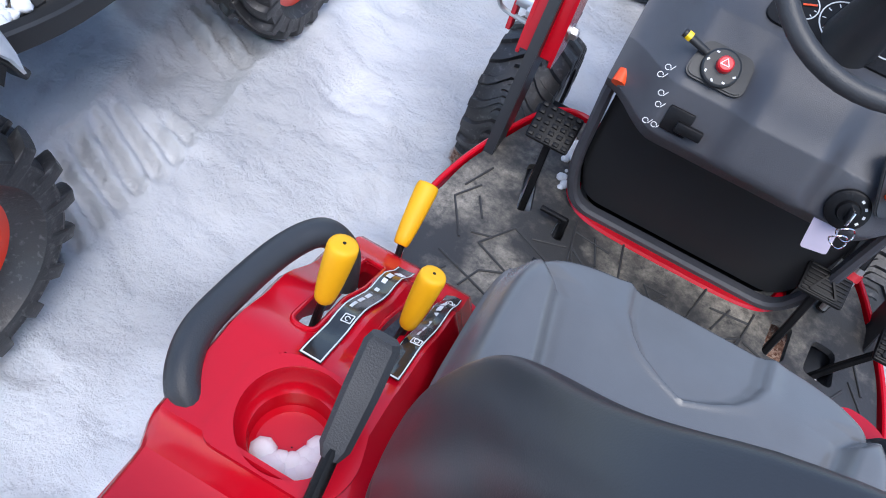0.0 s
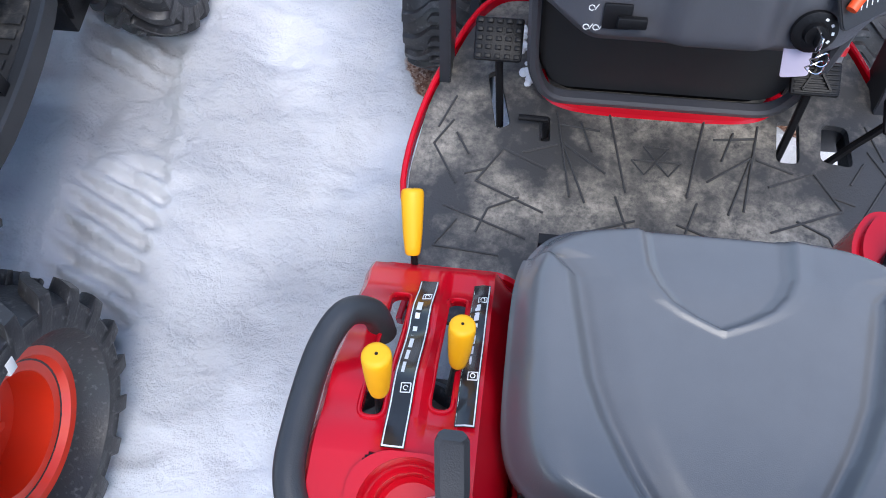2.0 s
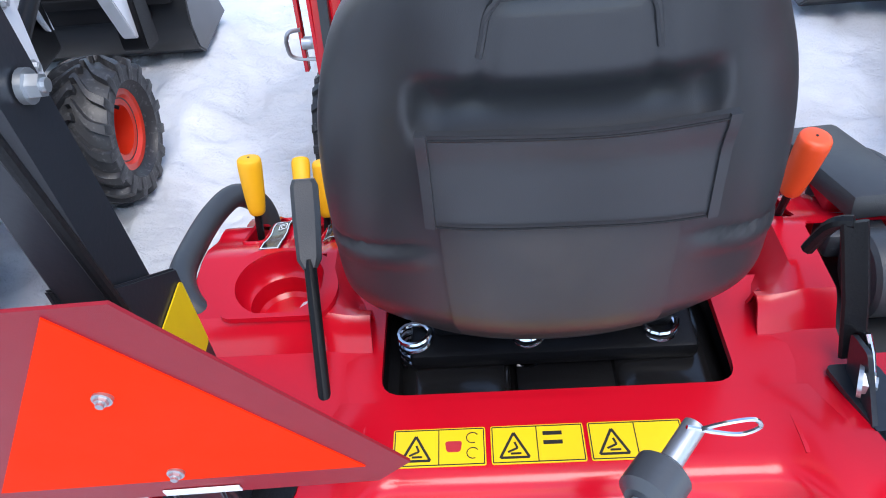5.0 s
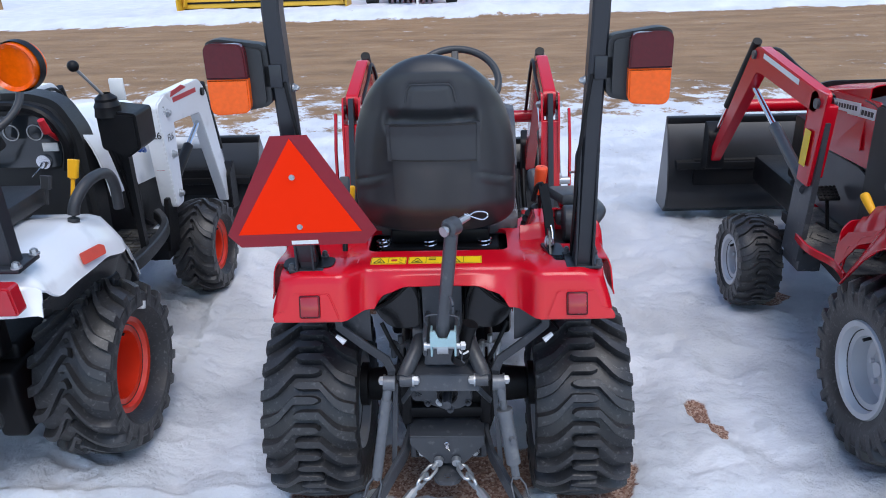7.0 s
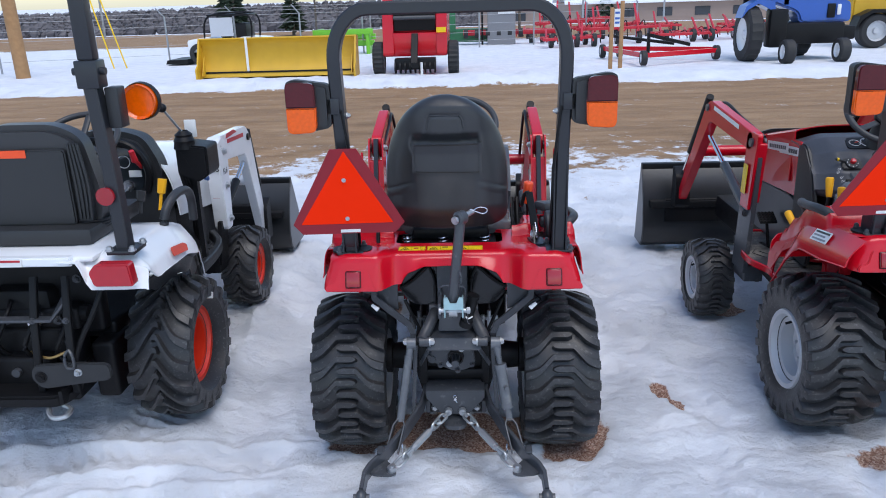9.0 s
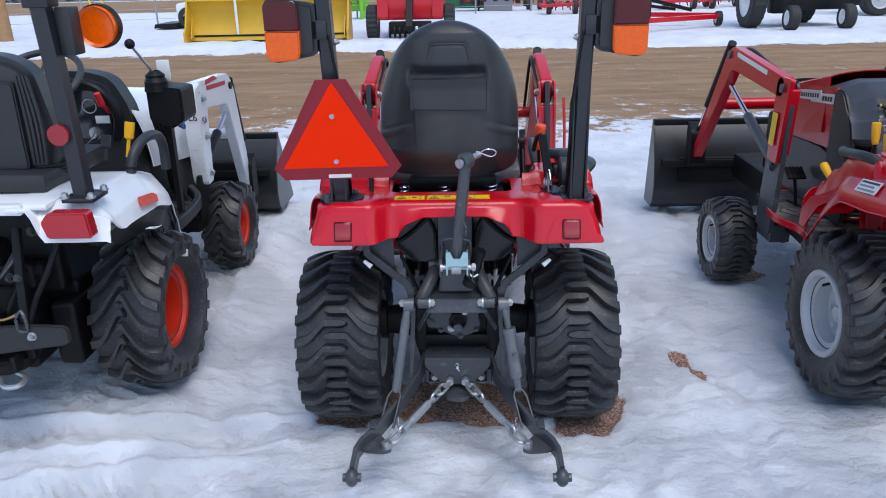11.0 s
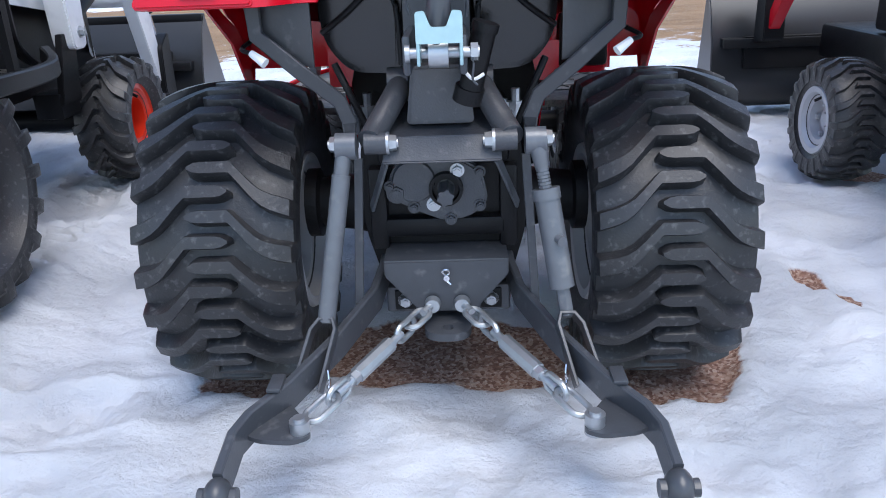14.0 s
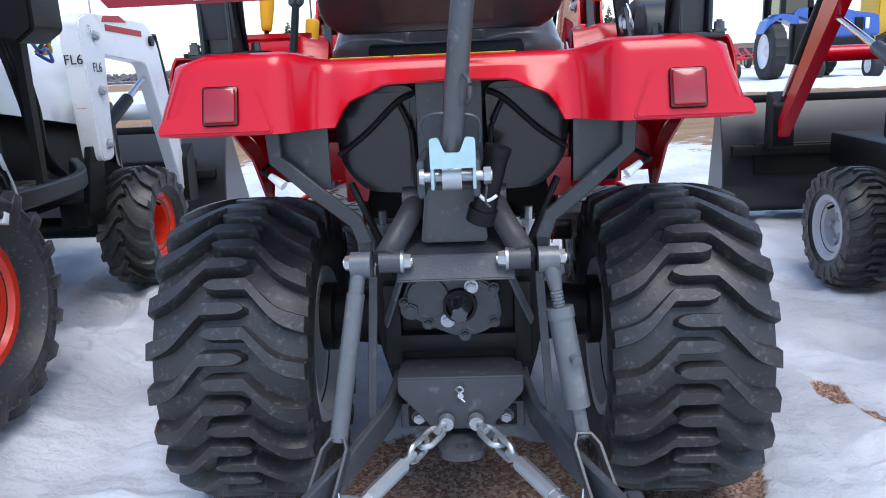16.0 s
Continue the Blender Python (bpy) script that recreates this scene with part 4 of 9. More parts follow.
# ---- warning stickers on the deck ----
for k, x0 in enumerate((-0.211, -0.098, 0.014)):
    st = new("warning_sticker")
    st.parent = A
    st.location = (x0, -0.426, 0.9385)
    tagged(st, "yellow pictogram warning sticker")
    bm = B()
    prism(bm, rounded([(0, -0.05), (0.107, -0.05), (0.107, 0), (0, 0)], 0.003), "z", 0, 0.001)
    part("film", bm, STICKER, st)
    bm = B()
    for a, b in (((0.002, -0.048), (0.105, -0.048)), ((0.002, -0.002), (0.105, -0.002)), ((0.002, -0.048), (0.002, -0.002)), ((0.105, -0.048), (0.105, -0.002)), ((0.053, -0.048), (0.053, -0.002))):
        strip(bm, [(*a, 0.0012), (*b, 0.0012)], 0.0012, 0.0006, 0)
    tri = [(0.01, -0.042), (0.043, -0.042), (0.0265, -0.01)]
    for a, b in zip(tri, tri[1:] + tri[:1]):
        strip(bm, [(*a, 0.0012), (*b, 0.0012)], 0.003, 0.0006, 0)
    for a, b in (((0.019, -0.035), (0.03, -0.03)), ((0.03, -0.03), (0.027, -0.022)), ((0.022, -0.037), (0.034, -0.037))):
        strip(bm, [(*a, 0.0012), (*b, 0.0012)], 0.0025, 0.0006, 0)
    if k == 1:
        for yy in (-0.012, -0.024):
            strip(bm, [(0.06, yy, 0.0012), (0.082, yy, 0.0012)], 0.005, 0.0006, 0)
    if k == 0:
        for yy in (-0.014, -0.034):
            strip(bm, [Vector((0.092 + 0.007 * math.cos(a), yy + 0.007 * math.sin(a), 0.0012)) for a in [0.6 + i * 0.5 for i in range(10)]], 0.0012, 0.0006, 0)
    tagged(part("pictogram", bm, INK, st, flat=True), kind="stuff")
    if k == 0:
        bm = B()
        prism(bm, rounded([(0.062, -0.032), (0.078, -0.032), (0.08, -0.018), (0.06, -0.018)], 0.004), "z", 0.001, 0.0016)
        part("hand_symbol", bm, INKRED, st)


# ---- rear of the tractor: housing, linkage, PTO ----
bm = B()
prism(bm, rounded([(-0.165, 0.55), (0.155, 0.55), (0.165, 0.36), (0.13, 0.235), (-0.13, 0.235), (-0.165, 0.36)], 0.03), "y", -0.40, 0.25, bev=0.008)
box(bm, -0.125, 0.125, -0.43, -0.39, 0.355, 0.395, 0.008)
box(bm, -0.06, 0.06, -0.45, -0.2, 0.60, 0.70, 0.01)
box(bm, -0.13, 0.13, -0.42, 0.3, 0.50, 0.56, 0.012)
for x in (-0.15, 0.11):
    box(bm, x, x + 0.035, -0.43, -0.36, 0.33, 0.50, 0.006)
for k in range(4):
    box(bm, -0.145, -0.118, -0.425, -0.40, 0.40 + 0.012 * k, 0.407 + 0.012 * k, 0.001)
part("transmission_housing", bm, CASEBLACK, A, "black cast transmission housing")
for s in (-1, 1):
    bm = B()
    lathe(bm, [(s * 0.15, 0.075), (s * 0.20, 0.062), (s * 0.27, 0.055), (s * 0.275, 0.075), (s * 0.30, 0.075), (s * 0.30, 0.001)], (0, AX - 0.02, 0.385), n=24)
    part("axle_housing", bm, CASEBLACK, A)
# PTO cover
bm = B()
prism(bm, rounded([(-0.112, 0.468), (-0.095, 0.512), (-0.045, 0.525), (0.03, 0.522), (0.075, 0.495), (0.088, 0.43), (0.05, 0.40), (0.0, 0.392), (-0.055, 0.415), (-0.10, 0.44)], 0.02), "y", -0.445, -0.40, bev=0.005)
lathe(bm, [(-0.452, 0.001), (-0.452, 0.04), (-0.445, 0.043)], (-0.058, 0, 0.478), "y", 24)
pto = part("pto_cover", bm, CASTGREY, A, "dark grey cast cover")
bm = B()
lathe(bm, [(-0.445, 0.034), (-0.462, 0.033), (-0.462, 0.027), (-0.448, 0.025), (-0.448, 0.018)], (0.004, 0, 0.462), "y", 28)
part("pto_collar", bm, CASEBLACK, pto)
bm = B()
spline = [((0.0165 if k % 4 < 2 else 0.0135) * math.cos(2 * math.pi * (k + 0.5) / 24), (0.0165 if k % 4 < 2 else 0.0135) * math.sin(2 * math.pi * (k + 0.5) / 24)) for k in range(24)]
prism(bm, [(0.004 + x, 0.462 + z) for x, z in spline], "y", -0.515, -0.44, bev=0.0008)
part("pto_shaft", bm, STEELGREY, pto, "splined steel shaft")
for x, z in ((-0.105, 0.468), (-0.02, 0.518), (0.07, 0.493), (0.07, 0.425), (0.012, 0.398), (-0.06, 0.424)):
    bolt(pto, (x, -0.445, z), (0, -1, 0), 0.009, 0.009, CASTGREY)
for x, z in ((0.027, 0.498), (-0.021, 0.43)):
    bolt(pto, (x, -0.447, z), (0, -1, 0), 0.0105, 0.010, ZINC)
bolt(pto, (-0.092, -0.446, 0.455), (0, -1, 0), 0.016, 0.008, CASTGREY)
# shield above the PTO
bm = B()
prism(bm, [(-0.40, 0.605), (-0.53, 0.585), (-0.555, 0.545), (-0.552, 0.540), (-0.525, 0.578), (-0.40, 0.597)], "x", -0.105, 0.108, bev=0.002)
shield = part("pto_shield", bm, CASTGREY, A, "scuffed grey bent shield plate")
for s in (-1, 1):
    bm = B()
    strip(bm, [(s * 0.10, -0.54, 0.545), (s * 0.145, -0.43, 0.42)], 0.006, 0.018, 0.001)
    part("shield_edge", bm, RODGREY, shield, "thin scuffed edge strip")
# top link bracket plate with the rocker behind it
bm = B()
prism(bm, rounded([(-0.062, 0.69), (0.058, 0.69), (0.058, 0.89), (-0.062, 0.89)], 0.004), "y", -0.455, -0.445, bev=0.002)
tb = part("top_link_bracket", bm, STEELGREY, A, "grey steel bracket plate")
bm = B()
prism(bm, rounded([(-0.062, 0.60), (0.062, 0.60), (0.05, 0.705), (-0.05, 0.705)], 0.01), "y", -0.50, -0.40, bev=0.006)
part("rocker_block", bm, CASTGREY, tb)
for x in (-0.055, 0.037):
    bm = B()
    box(bm, x, x + 0.014, -0.62, -0.45, 0.705, 0.77, 0.006)
    part("bracket_ear", bm, STEELGREY, tb)
for s in (-1, 1):
    bm = B()
    tube(bm, [(s * 0.075, -0.40, 0.66), (s * 0.085, -0.46, 0.645), (s * 0.115, -0.52, 0.60), (s * 0.125, -0.55, 0.585)], 0.023, n=14)
    rod(bm, (s * 0.05, -0.40, 0.66), (s * 0.10, -0.40, 0.66), 0.034, n=18)
    rod(bm, (s * 0.095, -0.55, 0.58), (s * 0.135, -0.55, 0.58), 0.02, n=16)
    arm = part("lift_arm", bm, CASTGREY, A, "dark grey curved lift arm")
    bolt(arm, (s * 0.094, -0.55, 0.58), (-s, 0, 0), 0.015, 0.013)
    bolt(arm, (s * 0.182, -0.55, 0.58), (s, 0, 0), 0.015, 0.012)
    # tanks and pan behind the arch
    bm = B()
    prism(bm, rounded([(s * 0.065, 0.885), (s * 0.20, 0.885), (s * 0.225, 0.85), (s * 0.215, 0.74), (s * 0.17, 0.685), (s * 0.07, 0.68)], 0.03), "y", -0.42, -0.10, bev=0.012)
    part("fuel_tank", bm, TANKBLACK, A, "black moulded tank")
    bm = B()
    prism(bm, [(s * 0.20, 0.69), (s * 0.27, 0.69), (s * 0.27, 0.60), (s * 0.22, 0.60)], "y", -0.05, -0.04)
    part("under_panel", bm, RED, A)
    bm = B()
    tube(bm, [(s * 0.215, -0.42, 0.76), (s * 0.16, -0.44, 0.80), (s * 0.10, -0.435, 0.855), (s * 0.07, -0.43, 0.87)], 0.006)
    tube(bm, [(s * 0.10, -0.43, 0.86), (s * 0.075, -0.44, 0.80), (s * 0.07, -0.44, 0.70)], 0.005)
    tube(bm, [(s * 0.20, -0.40, 0.70), (s * 0.17, -0.42, 0.64), (s * 0.14, -0.40, 0.56)], 0.007)
    part("hose", bm, CASEBLACK, A)
    bm = B()
    for k in range(3):
        rod(bm, (s * (0.12 + 0.025 * k), -0.38, 0.56), (s * (0.12 + 0.025 * k), -0.38, 0.62 + 0.02 * (k % 2)), 0.009, n=8)
        rod(bm, (s * (0.12 + 0.025 * k), -0.38, 0.60), (s * (0.12 + 0.025 * k), -0.38, 0.615), 0.014, n=6)
    part("hydraulic_fitting", bm, ZINC if s > 0 else STEELGREY, A)
    # fender support: wide plate with a bent flange running down to the lift arm
    bm = B()
    prism(bm, [(s * 0.214, 0.832), (s * 0.305, 0.832), (s * 0.303, 0.77), (s * 0.252, 0.724), (s * 0.214, 0.712)], "y", -0.535, -0.527)
    sweep(bm, [(s * 0.306, -0.555, 0.835), (s * 0.304, -0.555, 0.772), (s * 0.238, -0.555, 0.712), (s * 0.172, -0.555, 0.658), (s * 0.158, -0.555, 0.62), (s * 0.163, -0.555, 0.56)], rect(0.026, 0.012, 0.002), up=(s * 0.6, 0, 1))
    part("fender_support", bm, SUPPORT, A, "grey painted bent steel support")
    # lower link
    bm = B()
    lw = [(s * 0.125, -0.33, 0.30), (s * 0.13, -0.42, 0.275), (s * 0.145, -0.48, 0.245), (s * 0.20, -0.62, 0.22), (s * 0.268, -0.76, 0.20), (s * 0.318, -0.835, 0.19), (s * 0.334, -0.875, 0.183), (s * 0.337, -0.955, 0.165)]
    sweep(bm, lw, rect(0.016, 0.056, 0.003))
    ball(bm, (s * 0.337, -0.972, 0.158), 0.03, 14, (0.75, 1, 1))
    rod(bm, (s * 0.308, -0.972, 0.158), (s * 0.366, -0.972, 0.158), 0.014, n=12)
    link = part("lower_link", bm, STEELGREY, A, "grey steel lower link arm")
    bm = B()
    prism(bm, rounded([(s * 0.275, -0.755), (s * 0.33, -0.85), (s * 0.30, -0.868), (s * 0.245, -0.875), (s * 0.218, -0.86), (s * 0.222, -0.835)], 0.012), "z", 0.176, 0.184)
    part("chain_lug", bm, STEELGREY, link)
    bm = B()
    box(bm, s * 0.285 - 0.012, s * 0.285 + 0.012, -0.80, -0.75, 0.226, 0.234, 0.002, None)
    part("locking_plate", bm, STEELGREY, link)
    # stabiliser: chain, turnbuckle, chain
    a, b = Vector((s * 0.029, -0.515, 0.245)), Vector((s * 0.236, -0.846, 0.188))
    d = (b - a).normalized()
    chain = new("stabiliser_chain")
    chain.parent = A
    tagged(chain, "zinc plated stabiliser chain with turnbuckle")
    side_v = d.cross(Vector((0, 0, 1))).normalized()
    upv = side_v.cross(d)

    def loop(c, l, w, flat):
        o = side_v if flat else upv
        pts = []
        for i in range(20):
            t = 2 * math.pi * i / 20
            ca, sa = math.cos(t), math.sin(t)
            pts.append(c + d * (ca * w + math.copysign(l / 2 - w, ca)) + o * (sa * w))
        bm = B()
        sweep(bm, pts, circle(0.0055, 8), True, up=tuple(upv if flat else side_v))
        return bm
    part("link", loop(a + d * 0.055, 0.062, 0.016, True), ZINC, chain)
    part("link", loop(a + d * 0.095, 0.056, 0.016, False), ZINC, chain)
    part("link", loop(b - d * 0.055, 0.07, 0.017, True), ZINC, chain)
    part("link", loop(b - d * 0.10, 0.056, 0.016, False), ZINC, chain)
    bm = B()
    rod(bm, a + d * 0.11, a + d * 0.30, 0.0085, n=12)
    rod(bm, a + d * 0.145, a + d * 0.245, 0.015, n=8)
    rod(bm, a + d * 0.245, a + d * 0.26, 0.013, n=6)
    part("turnbuckle", bm, ZINC, chain, "zinc turnbuckle")
    bm = B()
    rod(bm, a, a + d * 0.035, 0.008, n=10)
    lathe(bm, [(-0.012, 0.001), (-0.012, 0.014), (0.006, 0.016), (0.006, 0.001)], a, "y", 18)
    part("eye_bolt", bm, ZINC, chain)
    bm = B()
    rod(bm, b - Vector((0, 0, 0.02)), b + Vector((0, 0, 0.016)), 0.0165, n=16)
    rod(bm, b + Vector((0, 0, 0.016)), b + Vector((0, 0, 0.022)), 0.010, n=12)
    part("chain_bolt", bm, ZINC, chain)
    # clip pin at the clevis
    bm = B()
    c = Vector((s * 0.222, -0.735, 0.205))
    rod(bm, c - Vector((s * 0.02, 0, 0)), c + Vector((-s * 0.018, 0, 0)), 0.007, n=10)
    tube(bm, [c + Vector((-s * 0.018, -0.005, 0.028)), c + Vector((-s * 0.02, -0.012, 0.012)), c + Vector((-s * 0.016, -0.006, 0)), c + Vector((-s * 0.02, -0.012, -0.012)), c + Vector((-s * 0.018, -0.004, -0.028))], 0.0022, n=6)
    part("clip_pin", bm, CHROME, link)
    # strut between housing and link
    bm = B()
    strip(bm, [(s * 0.155, -0.50, 0.54), (s * 0.175, -0.52, 0.22)], 0.016, 0.008, 0.001, up=(0, 1, 0))
    part("stay", bm, CASTGREY, A)
# lift rods: fixed one on the left, screw-adjusted one on the right
for s in (-1, 1):
    lr = new("lift_rod")
    lr.parent = A
    tagged(lr, "grey lift rod with clevis" if s < 0 else "grey screw-adjusted lift rod with clevis")
    t0, t1 = Vector((s * 0.166, -0.565, 0.60)), Vector((s * 0.218, -0.635, 0.275))
    d = (t1 - t0).normalized()
    bm = B()
    rod(bm, t0 + Vector((-s * 0.018, 0, -0.02)), t0 + Vector((s * 0.018, 0, -0.02)), 0.024, n=18)
    if s < 0:
        rod(bm, t0 + d * 0.02, t0 + d * 0.07, 0.014, n=14)
        rod(bm, t0 + d * 0.07, t1, 0.0165, n=16)
        part("bar", bm, RODGREY, lr)
    else:
        rod(bm, t0 + d * 0.02, t0 + d * 0.07, 0.018, 0.012, n=14)
        for k in range(8):
            rod(bm, t0 + d * (0.07 + 0.006 * k), t0 + d * (0.0745 + 0.006 * k), 0.0115, n=12)
        rod(bm, t0 + d * 0.07, t0 + d * 0.12, 0.009, n=12)
        part("screw", bm, RODGREY, lr)
        bm = B()
        rod(bm, t0 + d * 0.105, t0 + d * 0.285, 0.0225, n=20)
        rod(bm, t0 + d * 0.105, t0 + d * 0.125, 0.025, n=20)
        rod(bm, t0 + d * 0.19, t0 + d * 0.19 + Vector((0.012, -0.035, 0)), 0.009, n=12)
        part("turnbuckle_body", bm, RODGREY, lr)
        bm = B()
        rod(bm, t0 + d * 0.285, t1, 0.013, n=12)
        part("lower_stud", bm, RODGREY, lr)
    bm = B()  # flat loop clevis
    c0, c1 = t1, Vector((s * 0.25, -0.72, 0.175))
    dd = (c1 - c0).normalized()
    w = Vector((1, 0, 0))
    pts = [c1 - w * 0.024, c0 + dd * 0.02 - w * 0.022, c0 - w * 0.012, c0 + w * 0.012, c0 + dd * 0.02 + w * 0.022, c1 + w * 0.024]
    sweep(bm, pts, rect(0.006, 0.034, 0.001), up=tuple(dd.cross(w)))
    part("clevis", bm, STEELGREY, lr)
# triangular plate, drawbar
bm = B()
prism(bm, [(-0.122, 0.332), (0.122, 0.332), (0.122, 0.30), (0.055, 0.222), (-0.055, 0.222), (-0.122, 0.30)], "y", -0.502, -0.49, bev=0.003)
box(bm, -0.122, 0.122, -0.50, -0.40, 0.324, 0.333, 0.002)
plate = part("hitch_plate", bm, STEELGREY, A, "grey trapezoid hitch plate")
bm = B()
tube(bm, [(0.0, -0.506, 0.30), (-0.008, -0.512, 0.312), (0.0, -0.515, 0.318), (0.006, -0.512, 0.31), (-0.002, -0.51, 0.298), (0.008, -0.512, 0.285)], 0.0022, n=6)
rod(bm, (0, -0.502, 0.298), (0, -0.513, 0.298), 0.006, n=10)
part("cotter_pin", bm, CHROME, plate)
bm = B()
prism(bm, rounded([(-0.13, -0.42), (0.13, -0.42), (0.13, -0.36), (-0.13, -0.36)], 0.01), "z", 0.185, 0.24)
prism(bm, rounded([(-0.045, -0.57), (0.045, -0.57), (0.05, -0.3), (-0.05, -0.3)], 0.04, 8), "z", 0.19, 0.206, holes=[[(0.012 * math.cos(-2 * math.pi * i / 14), -0.54 + 0.012 * math.sin(-2 * math.pi * i / 14)) for i in range(14)]])
bar = part("drawbar", bm, STEELGREY, A, "worn steel drawbar with pin hole")
for x in (-0.09, 0.09):
    bolt(bar, (x, -0.422, 0.212), (0, -1, 0), 0.012, 0.012)
    bm = B()
    box(bm, x - 0.022, x + 0.022, -0.425, -0.40, 0.19, 0.235, 0.003)
    part("drawbar_block", bm, CASEBLACK, bar)
# top link standing up, in its bracket
tl = new("top_link")
tl.parent = A
tagged(tl, "grey top link standing upright")
bm = B()
lo, hi = Vector((0.004, -0.618, 0.785)), Vector((0.040, -0.60, 1.105))
d = (hi - lo).normalized()
rod(bm, lo - d * 0.03, lo + d * 0.30, 0.0195, n=18)
part("tube", bm, STEELGREY, tl)
bm = B()
lathe(bm, [(-0.022, 0.001), (-0.022, 0.017), (-0.015, 0.026), (0.015, 0.026), (0.022, 0.017), (0.022, 0.001)], (0, 0, 0), "x", 20)
place(bm, Matrix.Translation(hi) @ Matrix.Rotation(radians(50), 4, "Z"))
rod(bm, hi - d * 0.05, hi, 0.017, 0.022, n=16)
part("end_knuckle", bm, STEELGREY, tl)
bm = B()
pd = Vector((0.64, 0.75, 0.13)).normalized()
rod(bm, hi - pd * 0.035, hi + pd * 0.068, 0.0105, n=14)
rod(bm, hi - pd * 0.037, hi - pd * 0.028, 0.015, n=14)
part("hitch_pin", bm, ZINC, tl, "zinc hitch pin")
bm = B()
c = hi + pd * 0.06
tube(bm, [c, c + Vector((0.025, -0.004, 0.018)), c + Vector((0.052, 0, 0.016)), c + Vector((0.06, 0, 0.004)), c + Vector((0.045, 0, -0.006)), c + Vector((0.02, -0.002, 0.002)), c + Vector((-0.005, -0.002, 0.012))], 0.0022, n=6)
part("linch_clip", bm, CHROME, tl)
bm = B()
tube(bm, [(0.03, -0.632, 0.905), (0.037, -0.65, 0.895), (0.037, -0.652, 0.87), (0.03, -0.635, 0.86)], 0.004, n=8)
part("ring", bm, STEELGREY, tl)
bm = B()
prism(bm, rounded([(-0.03, 0.76), (0.043, 0.76), (0.043, 0.808), (0.028, 0.81), (0.018, 0.785), (-0.006, 0.785), (-0.016, 0.81), (-0.03, 0.808)], 0.004), "y", -0.655, -0.648)
for x in (-0.03, 0.038):
    box(bm, x, x + 0.006, -0.652, -0.60, 0.725, 0.80, 0.002)
part("latch", bm, CYANZINC, tl, "blue zinc latch bracket")
bm = B()
rod(bm, (-0.05, -0.62, 0.742), (0.07, -0.62, 0.742), 0.009, n=12)
rod(bm, (-0.012, -0.62, 0.742), (0.02, -0.62, 0.742), 0.024, n=18)
rod(bm, (0.056, -0.62, 0.742), (0.068, -0.62, 0.742), 0.014, n=6)
rod(bm, (-0.05, -0.62, 0.742), (-0.042, -0.62, 0.742), 0.014, n=14)
part("cross_pin", bm, ZINC, tl)
bm = B()
tube(bm, [(0.055, -0.625, 0.75), (0.06, -0.632, 0.725), (0.058, -0.63, 0.70), (0.066, -0.63, 0.69)], 0.002, n=6)
tube(bm, [(-0.04, -0.60, 0.80), (-0.045, -0.61, 0.83), (-0.02, -0.62, 0.845), (0.04, -0.62, 0.84), (0.052, -0.61, 0.82), (0.05, -0.60, 0.795)], 0.003, n=6)
part("spring_clip", bm, STEELGREY, tl)
bm = B()
rod(bm, (0.052, -0.555, 0.66), (0.082, -0.56, 0.775), 0.021, n=20)
rod(bm, (0.08, -0.56, 0.768), (0.084, -0.561, 0.782), 0.0235, n=20)
rod(bm, (0.048, -0.55, 0.65), (0.055, -0.555, 0.675), 0.026, n=18)
part("pto_tube_cap", bm, CASEBLACK, A, "black capped rubber tube")
bm = B()
tube(bm, [(0.045, -0.575, 0.705), (0.06, -0.582, 0.692), (0.078, -0.58, 0.70)], 0.003, n=6)
part("cable_tie", bm, WHITEINK, A)
for s, x in ((-1, -0.335), (1, 0.345)):
    lw = new("lamp_wire")
    lw.parent = A
    bm = B()
    tube(bm, [(s * 0.30, -0.45, 0.80), (s * 0.32, -0.50, 0.765), (x, -0.54, 0.75), (x - 0.02 * s, -0.56, 0.745)], 0.004, n=6)
    part("wire", bm, CASEBLACK, lw)
    bm = B()
    rod(bm, (x - 0.02 * s, -0.56, 0.745), (x - 0.045 * s, -0.57, 0.728), 0.006, 0.009, n=10)
    part("connector", bm, WHITEINK, lw, "white plastic connector")


# ---- controls on the left console ----
def console_z(x, y):
    return zt(y) + console_dish(x, y) + 0.006 * smoothstep(0.018, 0.0, abs(abs(x) - 0.378)) * smoothstep(-0.14, -0.08, y) * smoothstep(0.17, 0.1, y)


def console_strip(name, x0, x1, y0, y1, lift, material, parent, skew=0.0, label=""):
    bm = B()
    surface(bm, [x0, (x0 + x1) / 2, x1], [y0 + (y1 - y0) * i / 14 for i in range(15)], lambda x, y: (x + skew * (y - y0), y, console_z(x, y) + lift))
    thicken(bm, 0.0008)
    return part(name, bm, material, parent, label)


